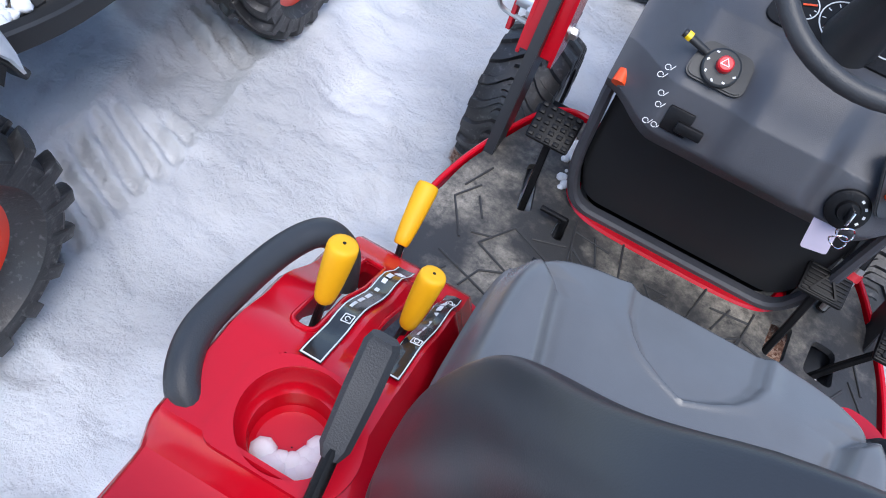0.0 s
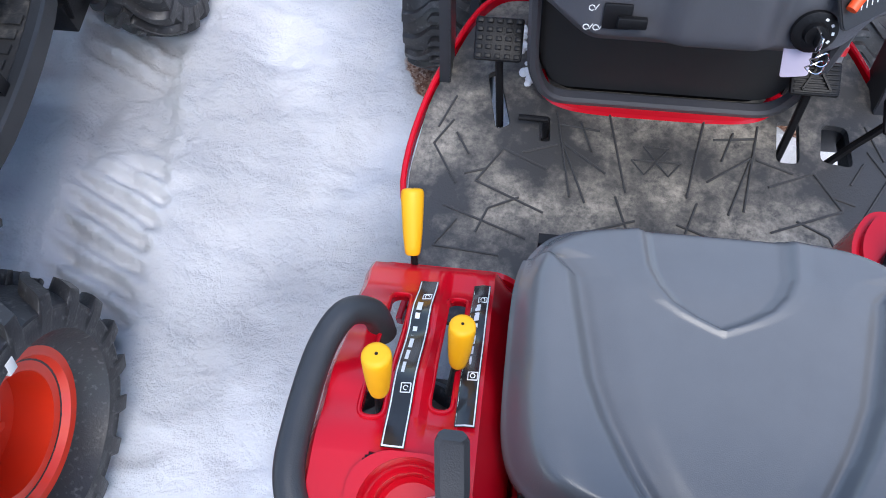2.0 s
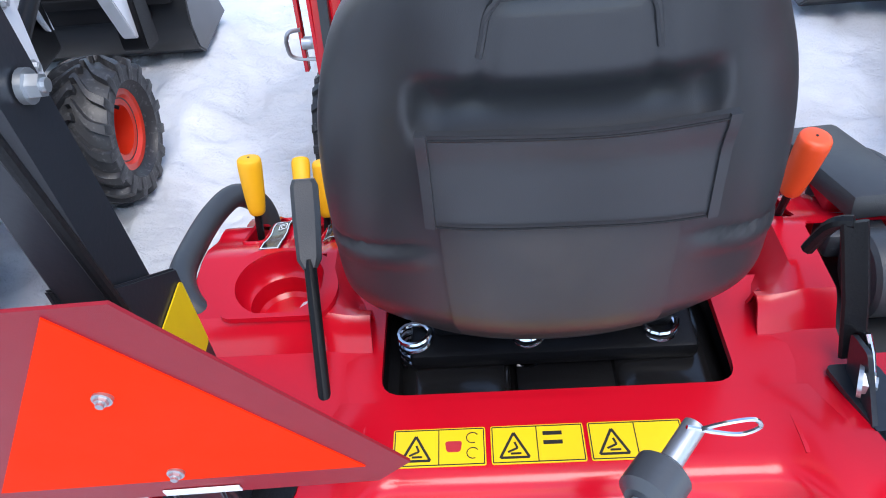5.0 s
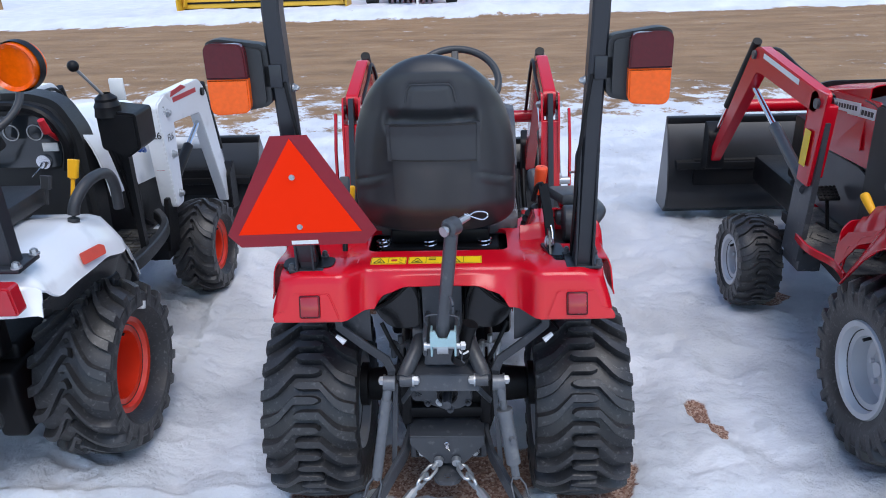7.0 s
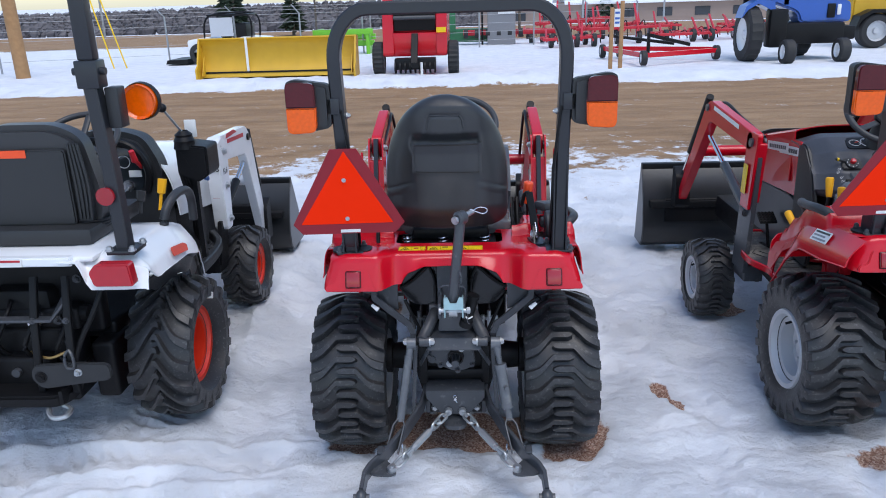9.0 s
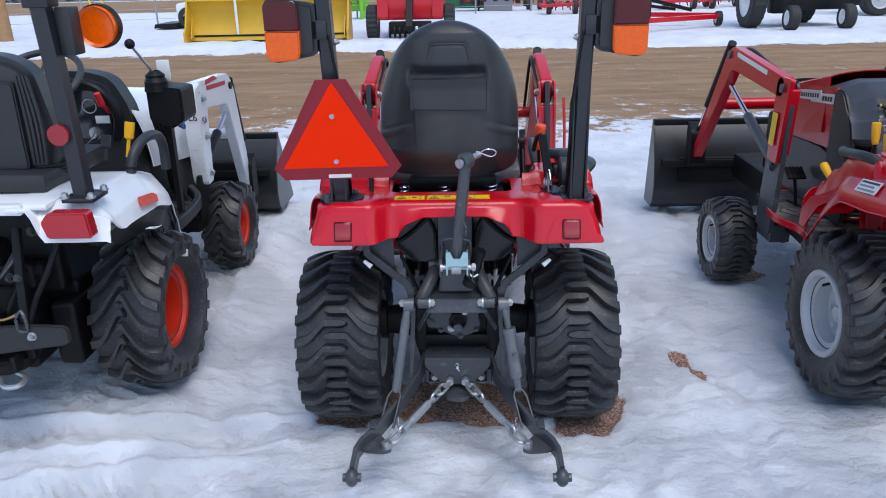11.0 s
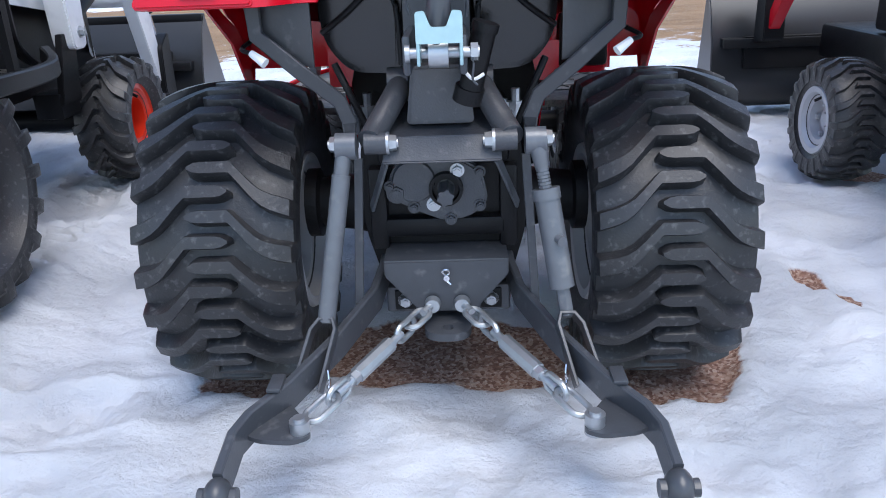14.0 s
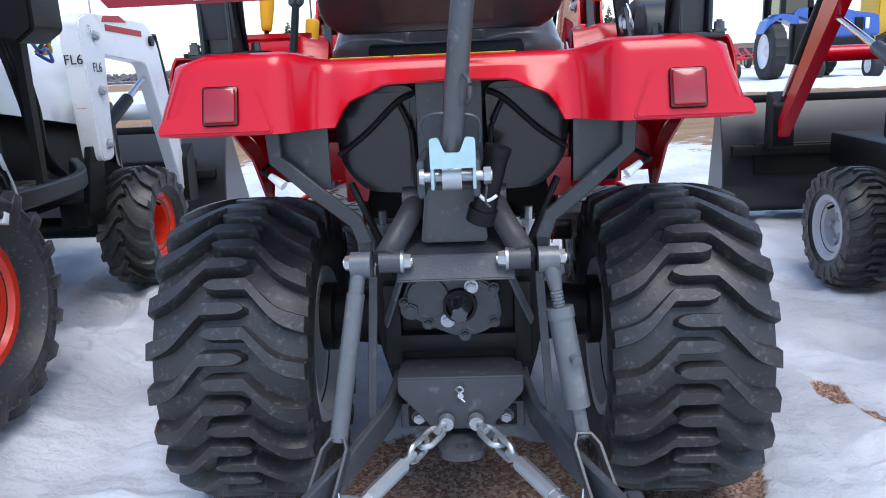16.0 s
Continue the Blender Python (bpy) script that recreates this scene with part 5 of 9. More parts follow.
def scale_decal(x0, x1, y0, y1):
    d = console_strip("lever_decal", x0, x1, y0, y1, 0.0055, DECAL, A, label="glossy black lever scale decal")
    console_strip("decal_line", x0 + 0.001, x0 + 0.0025, y0 + 0.002, y1 - 0.002, 0.0063, WHITEINK, d)
    console_strip("decal_line", x1 - 0.0025, x1 - 0.001, y0 + 0.002, y1 - 0.002, 0.0063, WHITEINK, d)
    console_strip("decal_line", x0 + 0.001, x1 - 0.001, y0 + 0.001, y0 + 0.0028, 0.0063, WHITEINK, d)
    n = y1 - y0
    for k in range(6):
        a = y0 + n * (0.36 + 0.078 * k)
        console_strip("scale_mark", x0 + 0.007, x0 + 0.011 + 0.0012 * k * 0.5, a, a + n * 0.058, 0.0063, WHITEINK, d)
    for fy in (0.28, 0.86):
        bm = B()
        c = ((x0 + x1) / 2 + 0.003, y0 + n * fy)
        pts = [(c[0] - 0.006, c[1] - 0.006), (c[0] + 0.006, c[1] - 0.006), (c[0] + 0.006, c[1] + 0.006), (c[0] - 0.006, c[1] + 0.006)]
        for p, q in zip(pts, pts[1:] + pts[:1]):
            strip(bm, [(*p, console_z(*p) + 0.0066), (*q, console_z(*q) + 0.0066)], 0.0012, 0.0006, 0)
        strip(bm, [Vector((c[0] + 0.003 * math.cos(t), c[1] + 0.003 * math.sin(t), console_z(*c) + 0.0066)) for t in [i * 0.7 for i in range(10)]], 0.001, 0.0006, 0)
        part("symbol", bm, WHITEINK, d, flat=True)


scale_decal(-0.409, -0.381, -0.154, 0.122)
scale_decal(-0.328, -0.303, -0.118, 0.125)
for x0, x1, y0, y1 in SLOTS_L[:2]:
    path = rounded([(x0, y0), (x1, y0), (x1, y1), (x0, y1)], 0.017, 6)
    path = [((1 - k / 3) * p[0] + k / 3 * q[0], (1 - k / 3) * p[1] + k / 3 * q[1]) for p, q in zip(path, path[1:] + path[:1]) for k in range(3)]
    bm = B()
    sweep(bm, [(x, y, console_z(x, y) + 0.001) for x, y in path], rect(0.006, 0.006, 0.002), closed=True)
    part("slot_lip", bm, RED, A)
    bm = B()
    for p, q in zip(path, path[1:] + path[:1]):
        bm.faces.new([bm.verts.new(v) for v in ((*p, console_z(*p)), (*q, console_z(*q)), (*q, console_z(*q) - 0.03), (*p, console_z(*p) - 0.03))])
    bmesh.ops.remove_doubles(bm, verts=bm.verts, dist=0.0003)
    part("slot_wall", bm, RED, A)


def lever(name, base, g0, g1, r, material, label, flatten=1.0):
    ob = new(name)
    ob.parent = A
    tagged(ob, label)
    bm = B()
    rod(bm, base, Vector(g0) + (Vector(g1) - Vector(g0)) * 0.2, 0.0055, n=10)
    part("shaft", bm, CASEBLACK, ob)
    bm = B()
    a, b = Vector(g0), Vector(g1)
    path = [a + (b - a) * t for t in (0, 0.03, 0.12, 0.35, 0.65, 0.88, 0.95, 0.985, 1.0)]
    sweep(bm, path, circle(r * flatten, 20, r), scales=[0.55, 0.66, 0.74, 0.86, 0.95, 1.0, 0.97, 0.88, 0.6])
    part("grip", bm, material, ob, smooth=50)
    bm = B()
    d = (b - a).normalized()
    rod(bm, b - d * 0.001, b + d * 0.0006, 0.002, n=8)
    part("grip_mark", bm, CASEBLACK, ob)
    return ob


lever("range_lever", (-0.428, -0.10, 0.90), (-0.4174, -0.094, 1.006), (-0.414, -0.072, 1.09), 0.0172, YELLOW, "yellow-gripped range lever")
lever("speed_lever", (-0.346, -0.05, 0.84), (-0.333, -0.0355, 0.945), (-0.328, -0.010, 1.03), 0.0165, YELLOW, "yellow-gripped speed lever")
lever("drive_lever", (-0.424, 0.145, 0.74), (-0.43, 0.172, 0.785), (-0.438, 0.26, 0.84), 0.018, YELLOW, "yellow-gripped drive lever")
lever("throttle_lever", (0.325, -0.10, 0.92), (0.312, -0.148, 1.035), (0.322, -0.155, 1.13), 0.021, ORANGE, "orange-gripped throttle lever")
ll = new("position_lever")
ll.parent = A
tagged(ll, "black paddle lever on a long rod")
bm = B()
sweep(bm, [(-0.322, -0.152, 1.108), (-0.322, -0.157, 1.10), (-0.318, -0.195, 1.078), (-0.313, -0.245, 1.052), (-0.312, -0.255, 1.046)], rect(0.036, 0.018, 0.006), scales=[0.8, 1, 1, 0.85, 0.5])
part("grip", bm, GRIPBLACK, ll)
bm = B()
rod(bm, (-0.313, -0.245, 1.052), (-0.30, -0.375, 0.935), 0.008, n=12)
part("shaft", bm, CASEBLACK, ll)

# cup holder with snow in it
bm = B()
prism(bm, rounded([(-0.44, -0.285), (-0.30, -0.285), (-0.285, -0.24), (-0.30, -0.185), (-0.34, -0.157), (-0.41, -0.157), (-0.442, -0.185)], 0.02), "z", 0.984, 0.993, holes=[[(-0.368 + 0.06 * math.cos(-2 * math.pi * i / 40), -0.222 + 0.06 * math.sin(-2 * math.pi * i / 40)) for i in range(40)]])
lathe(bm, [(0.993, 0.0605), (0.988, 0.0595), (0.965, 0.058), (0.955, 0.052), (0.952, 0.048), (0.925, 0.046), (0.92, 0.040), (0.918, 0.001)], (-0.368, -0.222, 0), "z", 40)
part("cup_holder", bm, RED, A, "red moulded cup holder", smooth=35)
bm = B()
for i in range(26):
    a = -2.6 + 3.3 * random.random()
    r = 0.022 + 0.018 * random.random()
    ball(bm, (-0.368 + r * math.cos(a), -0.215 + r * math.sin(a), 0.921), 0.011 + 0.006 * random.random(), 8, (1, 1, 0.7))
tagged(part("snow_clump", bm, LOOSESNOW, None, smooth=80), "loose snow lying in the cup holder", "snow", kind="stuff")


def grab_handle(s):
    bm = B()
    tube(bm, [(s * 0.445, 0.02, 0.86), (s * 0.455, 0.028, 0.92), (s * 0.482, 0.012, 0.957), (s * 0.503, -0.04, 0.967), (s * 0.511, -0.13, 0.98), (s * 0.508, -0.20, 0.988), (s * 0.484, -0.248, 0.98), (s * 0.45, -0.258, 0.945)], 0.0188, k=8, n=16)
    part("grab_handle", bm, GRIPBLACK, A, "black rubber-covered grab handle")


grab_handle(-1), grab_handle(1)

# ---- right console: armrest box, loader joystick, seat belt ----
bm = B()
box(bm, 0.385, 0.485, -0.115, 0.12, 0.96, 1.0, 0.012, Matrix.Translation((0, 0, 0)))
place(bm, Matrix.Translation((0.425, -0.06, 0.975)) @ Matrix.Rotation(radians(-12), 4, "X") @ Matrix.Rotation(radians(6), 4, "Z") @ Matrix.Translation((-0.435, 0, -0.96)))
part("console_lid", bm, GRIPBLACK, A, "grey-black hinged console lid")
bm = B()
prism(bm, rounded([(0.39, -0.11), (0.48, -0.11), (0.48, -0.02), (0.39, -0.02)], 0.01), "z", 0.96, 0.985)
part("lid_base", bm, RED, A)
joy = new("loader_joystick")
joy.parent = A
tagged(joy, "grey ribbed joystick on a black boot")
bm = B()
lathe(bm, [(0.74, 0.075), (0.79, 0.078), (0.80, 0.07), (0.812, 0.072), (0.82, 0.06), (0.833, 0.062), (0.842, 0.045), (0.86, 0.04), (0.87, 0.001)], (0.355, 0.205, 0), "z", 24)
part("boot", bm, CASEBLACK, joy, "black rubber bellows")
bm = B()
sweep(bm, [(0.345, 0.215, 0.87), (0.338, 0.225, 0.90), (0.333, 0.235, 0.93), (0.328, 0.247, 0.965), (0.325, 0.257, 0.985), (0.324, 0.26, 0.992)], circle(0.018, 16, 0.022), scales=[0.7, 0.95, 1.05, 1.1, 0.95, 0.5])
part("grip", bm, STEELGREY, joy)
bm = B()
for k in range(5):
    t = 0.25 + 0.11 * k
    c = Vector((0.345, 0.215, 0.87)).lerp(Vector((0.325, 0.257, 0.985)), t)
    box(bm, c.x - 0.012, c.x + 0.022, c.y - 0.021, c.y - 0.014, c.z - 0.003, c.z + 0.003, 0.001)
part("grip_rib", bm, STEELGREY, joy)
bm = B()
box(bm, 0.29, 0.42, 0.14, 0.27, 0.60, 0.745, 0.012)
part("pedestal", bm, CASEBLACK, joy)
bm = B()
box(bm, 0.33, 0.48, -0.355, -0.14, 0.895, 0.905, 0.003)
part("belt_tray", bm, PLASTIC, A, "black tray below the belt retractor")
belt = new("seat_belt")
belt.parent = A
tagged(belt, "black seat belt retractor and buckle stalk")
bm = B()
lathe(bm, [(0.385, 0.001), (0.385, 0.052), (0.39, 0.058), (0.455, 0.058), (0.462, 0.05), (0.462, 0.001)], (0, -0.235, 0.965), "x", 28)
part("retractor", bm, GRIPBLACK, belt)
bm = B()
box(bm, 0.37, 0.455, -0.175, -0.12, 0.93, 0.975, 0.01)
part("retractor_cap", bm, STEELGREY, belt)
bm = B()
sweep(bm, [(0.335, -0.36, 0.955), (0.328, -0.335, 1.03), (0.314, -0.31, 1.11), (0.312, -0.305, 1.122)], rect(0.03, 0.008, 0.003), up=(0, 1, 0.3))
part("buckle_stalk", bm, CASEBLACK, belt)
bm = B()
tube(bm, [(0.312, -0.305, 1.122), (0.295, -0.295, 1.11), (0.285, -0.28, 1.06)], 0.008, n=8)
part("buckle_loop", bm, CASEBLACK, belt)
bm = B()
sweep(bm, [(0.338, -0.40, 0.955), (0.338, -0.375, 0.985), (0.335, -0.36, 1.0)], rect(0.045, 0.006, 0.002), up=(1, 0, 0.2))
part("latch_plate", bm, CHROME, belt, "bright latch plate")
bm = B()
prism(bm, rounded([(0.30, -0.37), (0.36, -0.37), (0.385, -0.50), (0.335, -0.50)], 0.01), "z", 0.946, 0.954)
prism(bm, rounded([(-0.46, 0.95), (-0.38, 0.95), (-0.36, 1.0), (-0.40, 1.01)], 0.008), "x", 0.322, 0.328)
part("belt_anchor", bm, ROPSBLACK, belt)
bolt(belt, (0.320, -0.41, 0.975), (1, -0.5, 0.2), 0.014, 0.012)

# ---- foot platform ----
deck_half = [(0.47, 0.155), (0.455, 0.28), (0.50, 0.44), (0.478, 0.64), (0.405, 0.85), (0.345, 0.925), (0.27, 0.93), (0.235, 0.90), (0.22, 0.70)]
outline = [(-x, y) for x, y in deck_half] + [(x, y) for x, y in deck_half[::-1]]
outline = rounded(outline, 0.05)
holes = [rounded([(-0.33, 0.585), (-0.30, 0.60), (-0.335, 0.735), (-0.36, 0.725)], 0.012, 3), rounded([(-0.24, 0.565), (-0.215, 0.565), (-0.222, 0.625), (-0.242, 0.625)], 0.01, 3),
         rounded([(0.238, 0.56), (0.285, 0.56), (0.29, 0.66), (0.245, 0.66)], 0.014, 3), rounded([(0.325, 0.57), (0.39, 0.56), (0.385, 0.655), (0.335, 0.66)], 0.016, 3)]
bm = B()
prism(bm, outline, "z", 0.495, 0.512, holes=[h[::-1] for h in holes])
floor_mat = part("floor_mat", bm, MATRUBBER, A, "dusty black rubber floor mat", smooth=20)
rim = [(-0.474, 0.15), (-0.461, 0.28), (-0.506, 0.44), (-0.484, 0.645), (-0.41, 0.86), (-0.347, 0.935), (-0.265, 0.938), (-0.232, 0.905)]
for s in (1, -1):
    bm = B()
    sweep(bm, smooth_path([(s * x, y, 0.505) for x, y in rim], 5), rect(0.012, 0.035, 0.003))
    part("platform_edge", bm, RED, A, "red rolled platform edge")
bm = B()
prism(bm, rounded([(0.25, 0.16), (0.44, 0.16), (0.405, 0.25), (0.345, 0.325), (0.285, 0.335), (0.25, 0.28)], 0.03), "z", 0.58, 0.775, bev=0.012)
part("console_nose", bm, RED, A, "rounded red console nose")
segs = []
for s in (-1, 1):
    segs += [((s * 0.06, 0.46), (s * 0.10, 0.66)), ((s * 0.17, 0.44), (s * 0.205, 0.64)), ((s * 0.10, 0.50), (s * 0.19, 0.565)), ((s * 0.19, 0.565), (s * 0.14, 0.43)), ((s * 0.22, 0.40), (s * 0.36, 0.46)), ((s * 0.36, 0.46), (s * 0.31, 0.54)),
             ((s * 0.31, 0.54), (s * 0.22, 0.50)), ((s * 0.25, 0.34), (s * 0.42, 0.40)), ((s * 0.40, 0.45), (s * 0.455, 0.54)), ((s * 0.455, 0.54), (s * 0.42, 0.60)), ((s * 0.30, 0.30), (s * 0.43, 0.31)), ((s * 0.43, 0.31), (s * 0.39, 0.37)),
             ((s * 0.04, 0.40), (s * 0.15, 0.36)), ((s * 0.15, 0.36), (s * 0.10, 0.30)), ((s * 0.20, 0.56), (s * 0.27, 0.535)), ((s * 0.38, 0.52), (s * 0.41, 0.57)), ((s * 0.115, 0.60), (s * 0.20, 0.61)), ((s * 0.42, 0.66), (s * 0.45, 0.58)),
             ((s * 0.05, 0.36), (s * 0.08, 0.45)), ((s * 0.27, 0.43), (s * 0.33, 0.40)), ((s * 0.33, 0.40), (s * 0.35, 0.345)), ((s * 0.13, 0.55), (s * 0.155, 0.62)), ((s * 0.34, 0.49), (s * 0.385, 0.475))]
for c in ((-0.024, 0.525), (0.024, 0.525), (0.0, 0.558)):
    t = [(c[0] - 0.026, c[1] + 0.013), (c[0] + 0.026, c[1] + 0.013), (c[0], c[1] - 0.02)]
    segs += list(zip(t, t[1:] + t[:1]))
bm = B()
for a, b in segs:
    strip(bm, [(*a, 0.513), (*b, 0.513)], 0.003 if abs(a[0]) < 0.055 and a[1] > 0.5 else 0.0045, 0.005, 0.0012)
tagged(part("mat_relief", bm, MATRIB, floor_mat), kind="stuff")
bm = B()
box(bm, -0.24, 0.24, 0.16, 1.9, 0.33, 0.49, 0.02)
prism(bm, [(0.10, 0.485), (0.95, 0.485), (0.95, 0.44), (0.10, 0.40)], "x", -0.42, -0.40)
prism(bm, [(0.10, 0.485), (0.95, 0.485), (0.95, 0.44), (0.10, 0.40)], "x", 0.40, 0.42)
rod(bm, (-0.46, 1.22, 0.225), (0.46, 1.22, 0.225), 0.045, n=16)
part("chassis", bm, CASEBLACK, A)


def pedal(name, c, w, h, tilt, studs, foot, label):
    ob = new(name)
    ob.parent = A
    tagged(ob, label)
    m = Matrix.Translation(c) @ Matrix.Rotation(radians(tilt), 4, "X")
    bm = B()
    box(bm, -w / 2, w / 2, -h / 2, h / 2, -0.008, 0.006, 0.006)
    part("pad", place(bm, m), CASEBLACK, ob)
    bm = B()
    if studs:
        for i in range(5):
            for j in range(5):
                x, y = -w / 2 + w * (i + 0.5) / 5, -h / 2 + h * (j + 0.5) / 5
                box(bm, x - w * 0.06, x + w * 0.06, y - h * 0.05, y + h * 0.05, 0.006, 0.011, 0.001)
    else:
        for j in range(7):
            y = -h / 2 + h * (j + 0.7) / 7.4
            box(bm, -w * 0.44, w * 0.44, y - 0.0022, y + 0.0022, 0.006, 0.0095, 0.0008)
        t = [(-w * 0.28, -h * 0.36), (w * 0.28, -h * 0.36), (0, h * 0.36)]
        for a, b in zip(t, t[1:] + t[:1]):
            strip(bm, [(*a, 0.011), (*b, 0.011)], 0.004, 0.004, 0)
    tagged(part("tread", place(bm, m), CASEBLACK, ob), kind="stuff")
    bm = B()
    mid = m @ Vector((0, 0, -0.008))
    sweep(bm, [mid, (mid + Vector(foot)) / 2 + Vector((0, 0, 0.01)), foot], rect(0.016, 0.012, 0.003), up=(0, 1, 0))
    part("arm", bm, CASEBLACK, ob)


pedal("clutch_pedal", (-0.338, 0.695, 0.665), 0.095, 0.085, 28, True, (-0.325, 0.64, 0.44), "black studded pedal")
pedal("brake_pedal", (0.262, 0.655, 0.665), 0.092, 0.065, 25, False, (0.262, 0.60, 0.44), "black ribbed trapezoid pedal")
pedal("drive_pedal", (0.40, 0.575, 0.675), 0.055, 0.068, 18, False, (0.345, 0.59, 0.44), "black ribbed side pedal")
bm = B()
strip(bm, [(-0.285, 0.605, 0.535), (-0.225, 0.60, 0.54)], 0.012, 0.012, 0.003)
rod(bm, (-0.228, 0.60, 0.54), (-0.226, 0.59, 0.44), 0.008)
part("lock_pedal", bm, CASEBLACK, A, "small black foot latch")
bm = B()
for k in range(26):
    t = random.random()
    ball(bm, (-0.272 - 0.03 * t + random.gauss(0, 0.006), 0.70 + 0.16 * t, 0.514), 0.004 + 0.007 * random.random(), 8, (1, 1.3, 0.6))
tagged(part("snow_crumbs", bm, LOOSESNOW, None, smooth=80), "crumbs of snow on the foot platform", "snow", kind="stuff")

# ---- dash, steering, hood ----
dash = new("dashboard")
dash.parent = A
tagged(dash, "black moulded dashboard")
bm = B()
prism(bm, rounded([(-0.222, 0.535), (0.222, 0.535), (0.255, 0.62), (0.262, 0.87), (-0.262, 0.87), (-0.255, 0.62)], 0.06, 6), "y", 0.685, 0.93, bev=0.006)
part("lower_panel", bm, PLASTIC, dash, "smooth black lower panel")
bm = B()
rimp = rounded([(-0.232, 0.523), (0.232, 0.523), (0.268, 0.62), (0.278, 0.90), (-0.278, 0.90), (-0.268, 0.62)], 0.065, 6)
sweep(bm, [(x, 0.672, z) for x, z in rimp], rect(0.022, 0.03, 0.006), closed=True, up=(0, 1, 0))
part("panel_rim", bm, DASHGREY, dash)
bm = B()
redp = smooth_path([(-0.252, 0.74, 0.508), (-0.238, 0.70, 0.508), (-0.20, 0.668, 0.508), (-0.13, 0.656, 0.508), (0.0, 0.654, 0.508), (0.13, 0.656, 0.508), (0.20, 0.668, 0.508), (0.238, 0.70, 0.508), (0.252, 0.74, 0.508)], 5)
sweep(bm, redp, rect(0.032, 0.02, 0.005))
part("red_surround", bm, RED, dash, "red edge below the dash panel")
bm = B()
lathe(bm, [(0.662, 0.006), (0.668, 0.006)], (0, 0, 0.503), "y", 10)
rod(bm, (0, 0.66, 0.503), (0, 0.668, 0.503), 0.006, n=10)
part("panel_hole", bm, CASEBLACK, dash)


def dash_face(x, v):
    """v from 0 at the lower lip, over the sloping face, to 1 at the hood."""
    y, z = lerp_table([(0, 0.66, 0.845), (0.08, 0.60, 0.852), (0.16, 0.545, 0.872), (0.24, 0.522, 0.91), (0.45, 0.555, 0.99), (0.7, 0.655, 1.075), (0.9, 0.78, 1.125), (1.0, 0.86, 1.13)], v)
    e = smoothstep(0.17, 0.285, abs(x))
    y += 0.09 * e
    z -= 0.05 * e * v
    # steering column cowl and side pods
    c = smoothstep(0.10, 0.05, abs(x - 0.005)) * smoothstep(0.16, 0.3, v) * smoothstep(0.75, 0.5, v)
    y -= 0.03 * c
    z += 0.015 * c
    k = smoothstep(0.035, 0.02, abs(x - 0.13)) * smoothstep(0.2, 0.3, v) * smoothstep(0.55, 0.4, v)
    y -= 0.006 * k
    return (x, y, z)


bm = B()
surface(bm, [-0.285 + 0.57 * i / 60 for i in range(61)], [i / 40 for i in range(41)], dash_face)
thicken(bm, 0.006)
part("upper_panel", bm, DASHGREY, dash, "dark grey sloping instrument panel", smooth=50)


def on_dash(x, v, lift=0.004):
    p, px, pv = Vector(dash_face(x, v)), Vector(dash_face(x + 0.01, v)), Vector(dash_face(x, v + 0.01))
    nrm = (px - p).cross(pv - p).normalized()
    if nrm.y > 0:
        nrm = -nrm
    t = (px - p).normalized()
    u = nrm.cross(t)
    if u.z < 0:
        u = -u
    return Matrix((( *[t[0], u[0], nrm[0]], p[0] + nrm[0] * lift), (t[1], u[1], nrm[1], p[1] + nrm[1] * lift), (t[2], u[2], nrm[2], p[2] + nrm[2] * lift), (0, 0, 0, 1)))


m = on_dash(-0.134, 0.55)
bm = B()
prism(bm, rounded([(-0.05, -0.03), (0.05, -0.03), (0.045, 0.035), (-0.04, 0.035)], 0.02), "z", -0.004, 0.008, bev=0.003)
part("light_switch_panel", place(bm, m), PLASTIC, dash)
bm = B()
lathe(bm, [(0.008, 0.031), (0.016, 0.030), (0.018, 0.027), (0.018, 0.001)], (0, 0, 0), "z", 28)
sw = part("light_switch", place(bm, m), PLASTIC, dash, "round black light switch")
bm = B()
lathe(bm, [(0.018, 0.013), (0.030, 0.0125), (0.033, 0.010), (0.0335, 0.001)], (0.002, 0.004, 0), "z", 20)
part("hazard_button", place(bm, m), mat("red_button", (0.7, 0.02, 0.03), 0.35), sw, "red hazard button")
bm = B()
for a, b in (((-0.006, 0.0), (0.008, 0.0)), ((0.008, 0.0), (0.001, 0.011)), ((0.001, 0.011), (-0.006, 0.0))):
    strip(bm, [(*a, 0.0338), (*b, 0.0338)], 0.0013, 0.0005, 0)
for k in range(6):
    a = 2.2 + k * 0.75
    strip(bm, [(0.023 * math.cos(a), 0.023 * math.sin(a), 0.0184), (0.026 * math.cos(a + 0.15), 0.026 * math.sin(a + 0.15), 0.0184)], 0.003, 0.0005, 0)
part("switch_print", place(bm, m), WHITEINK, sw, flat=True)
bm = B()
rod(bm, (-0.03, 0.012, 0.012), (-0.075, 0.022, 0.02), 0.006, 0.007, n=12)
part("turn_stalk", place(bm, m), PLASTIC, dash)
bm = B()
rod(bm, (-0.062, 0.0195, 0.0185), (-0.07, 0.021, 0.02), 0.0078, n=12)
part("turn_stalk_band", place(bm, m), STICKER, dash)
m = on_dash(-0.15, 0.33)
bm = B()
box(bm, -0.022, 0.022, -0.02, 0.022, -0.002, 0.005, 0.003)
box(bm, 0.0, 0.045, -0.012, 0.006, 0.005, 0.018, 0.003)
part("pto_switch", place(bm, m), CASEBLACK, dash, "black rocker switch")
bm = B()
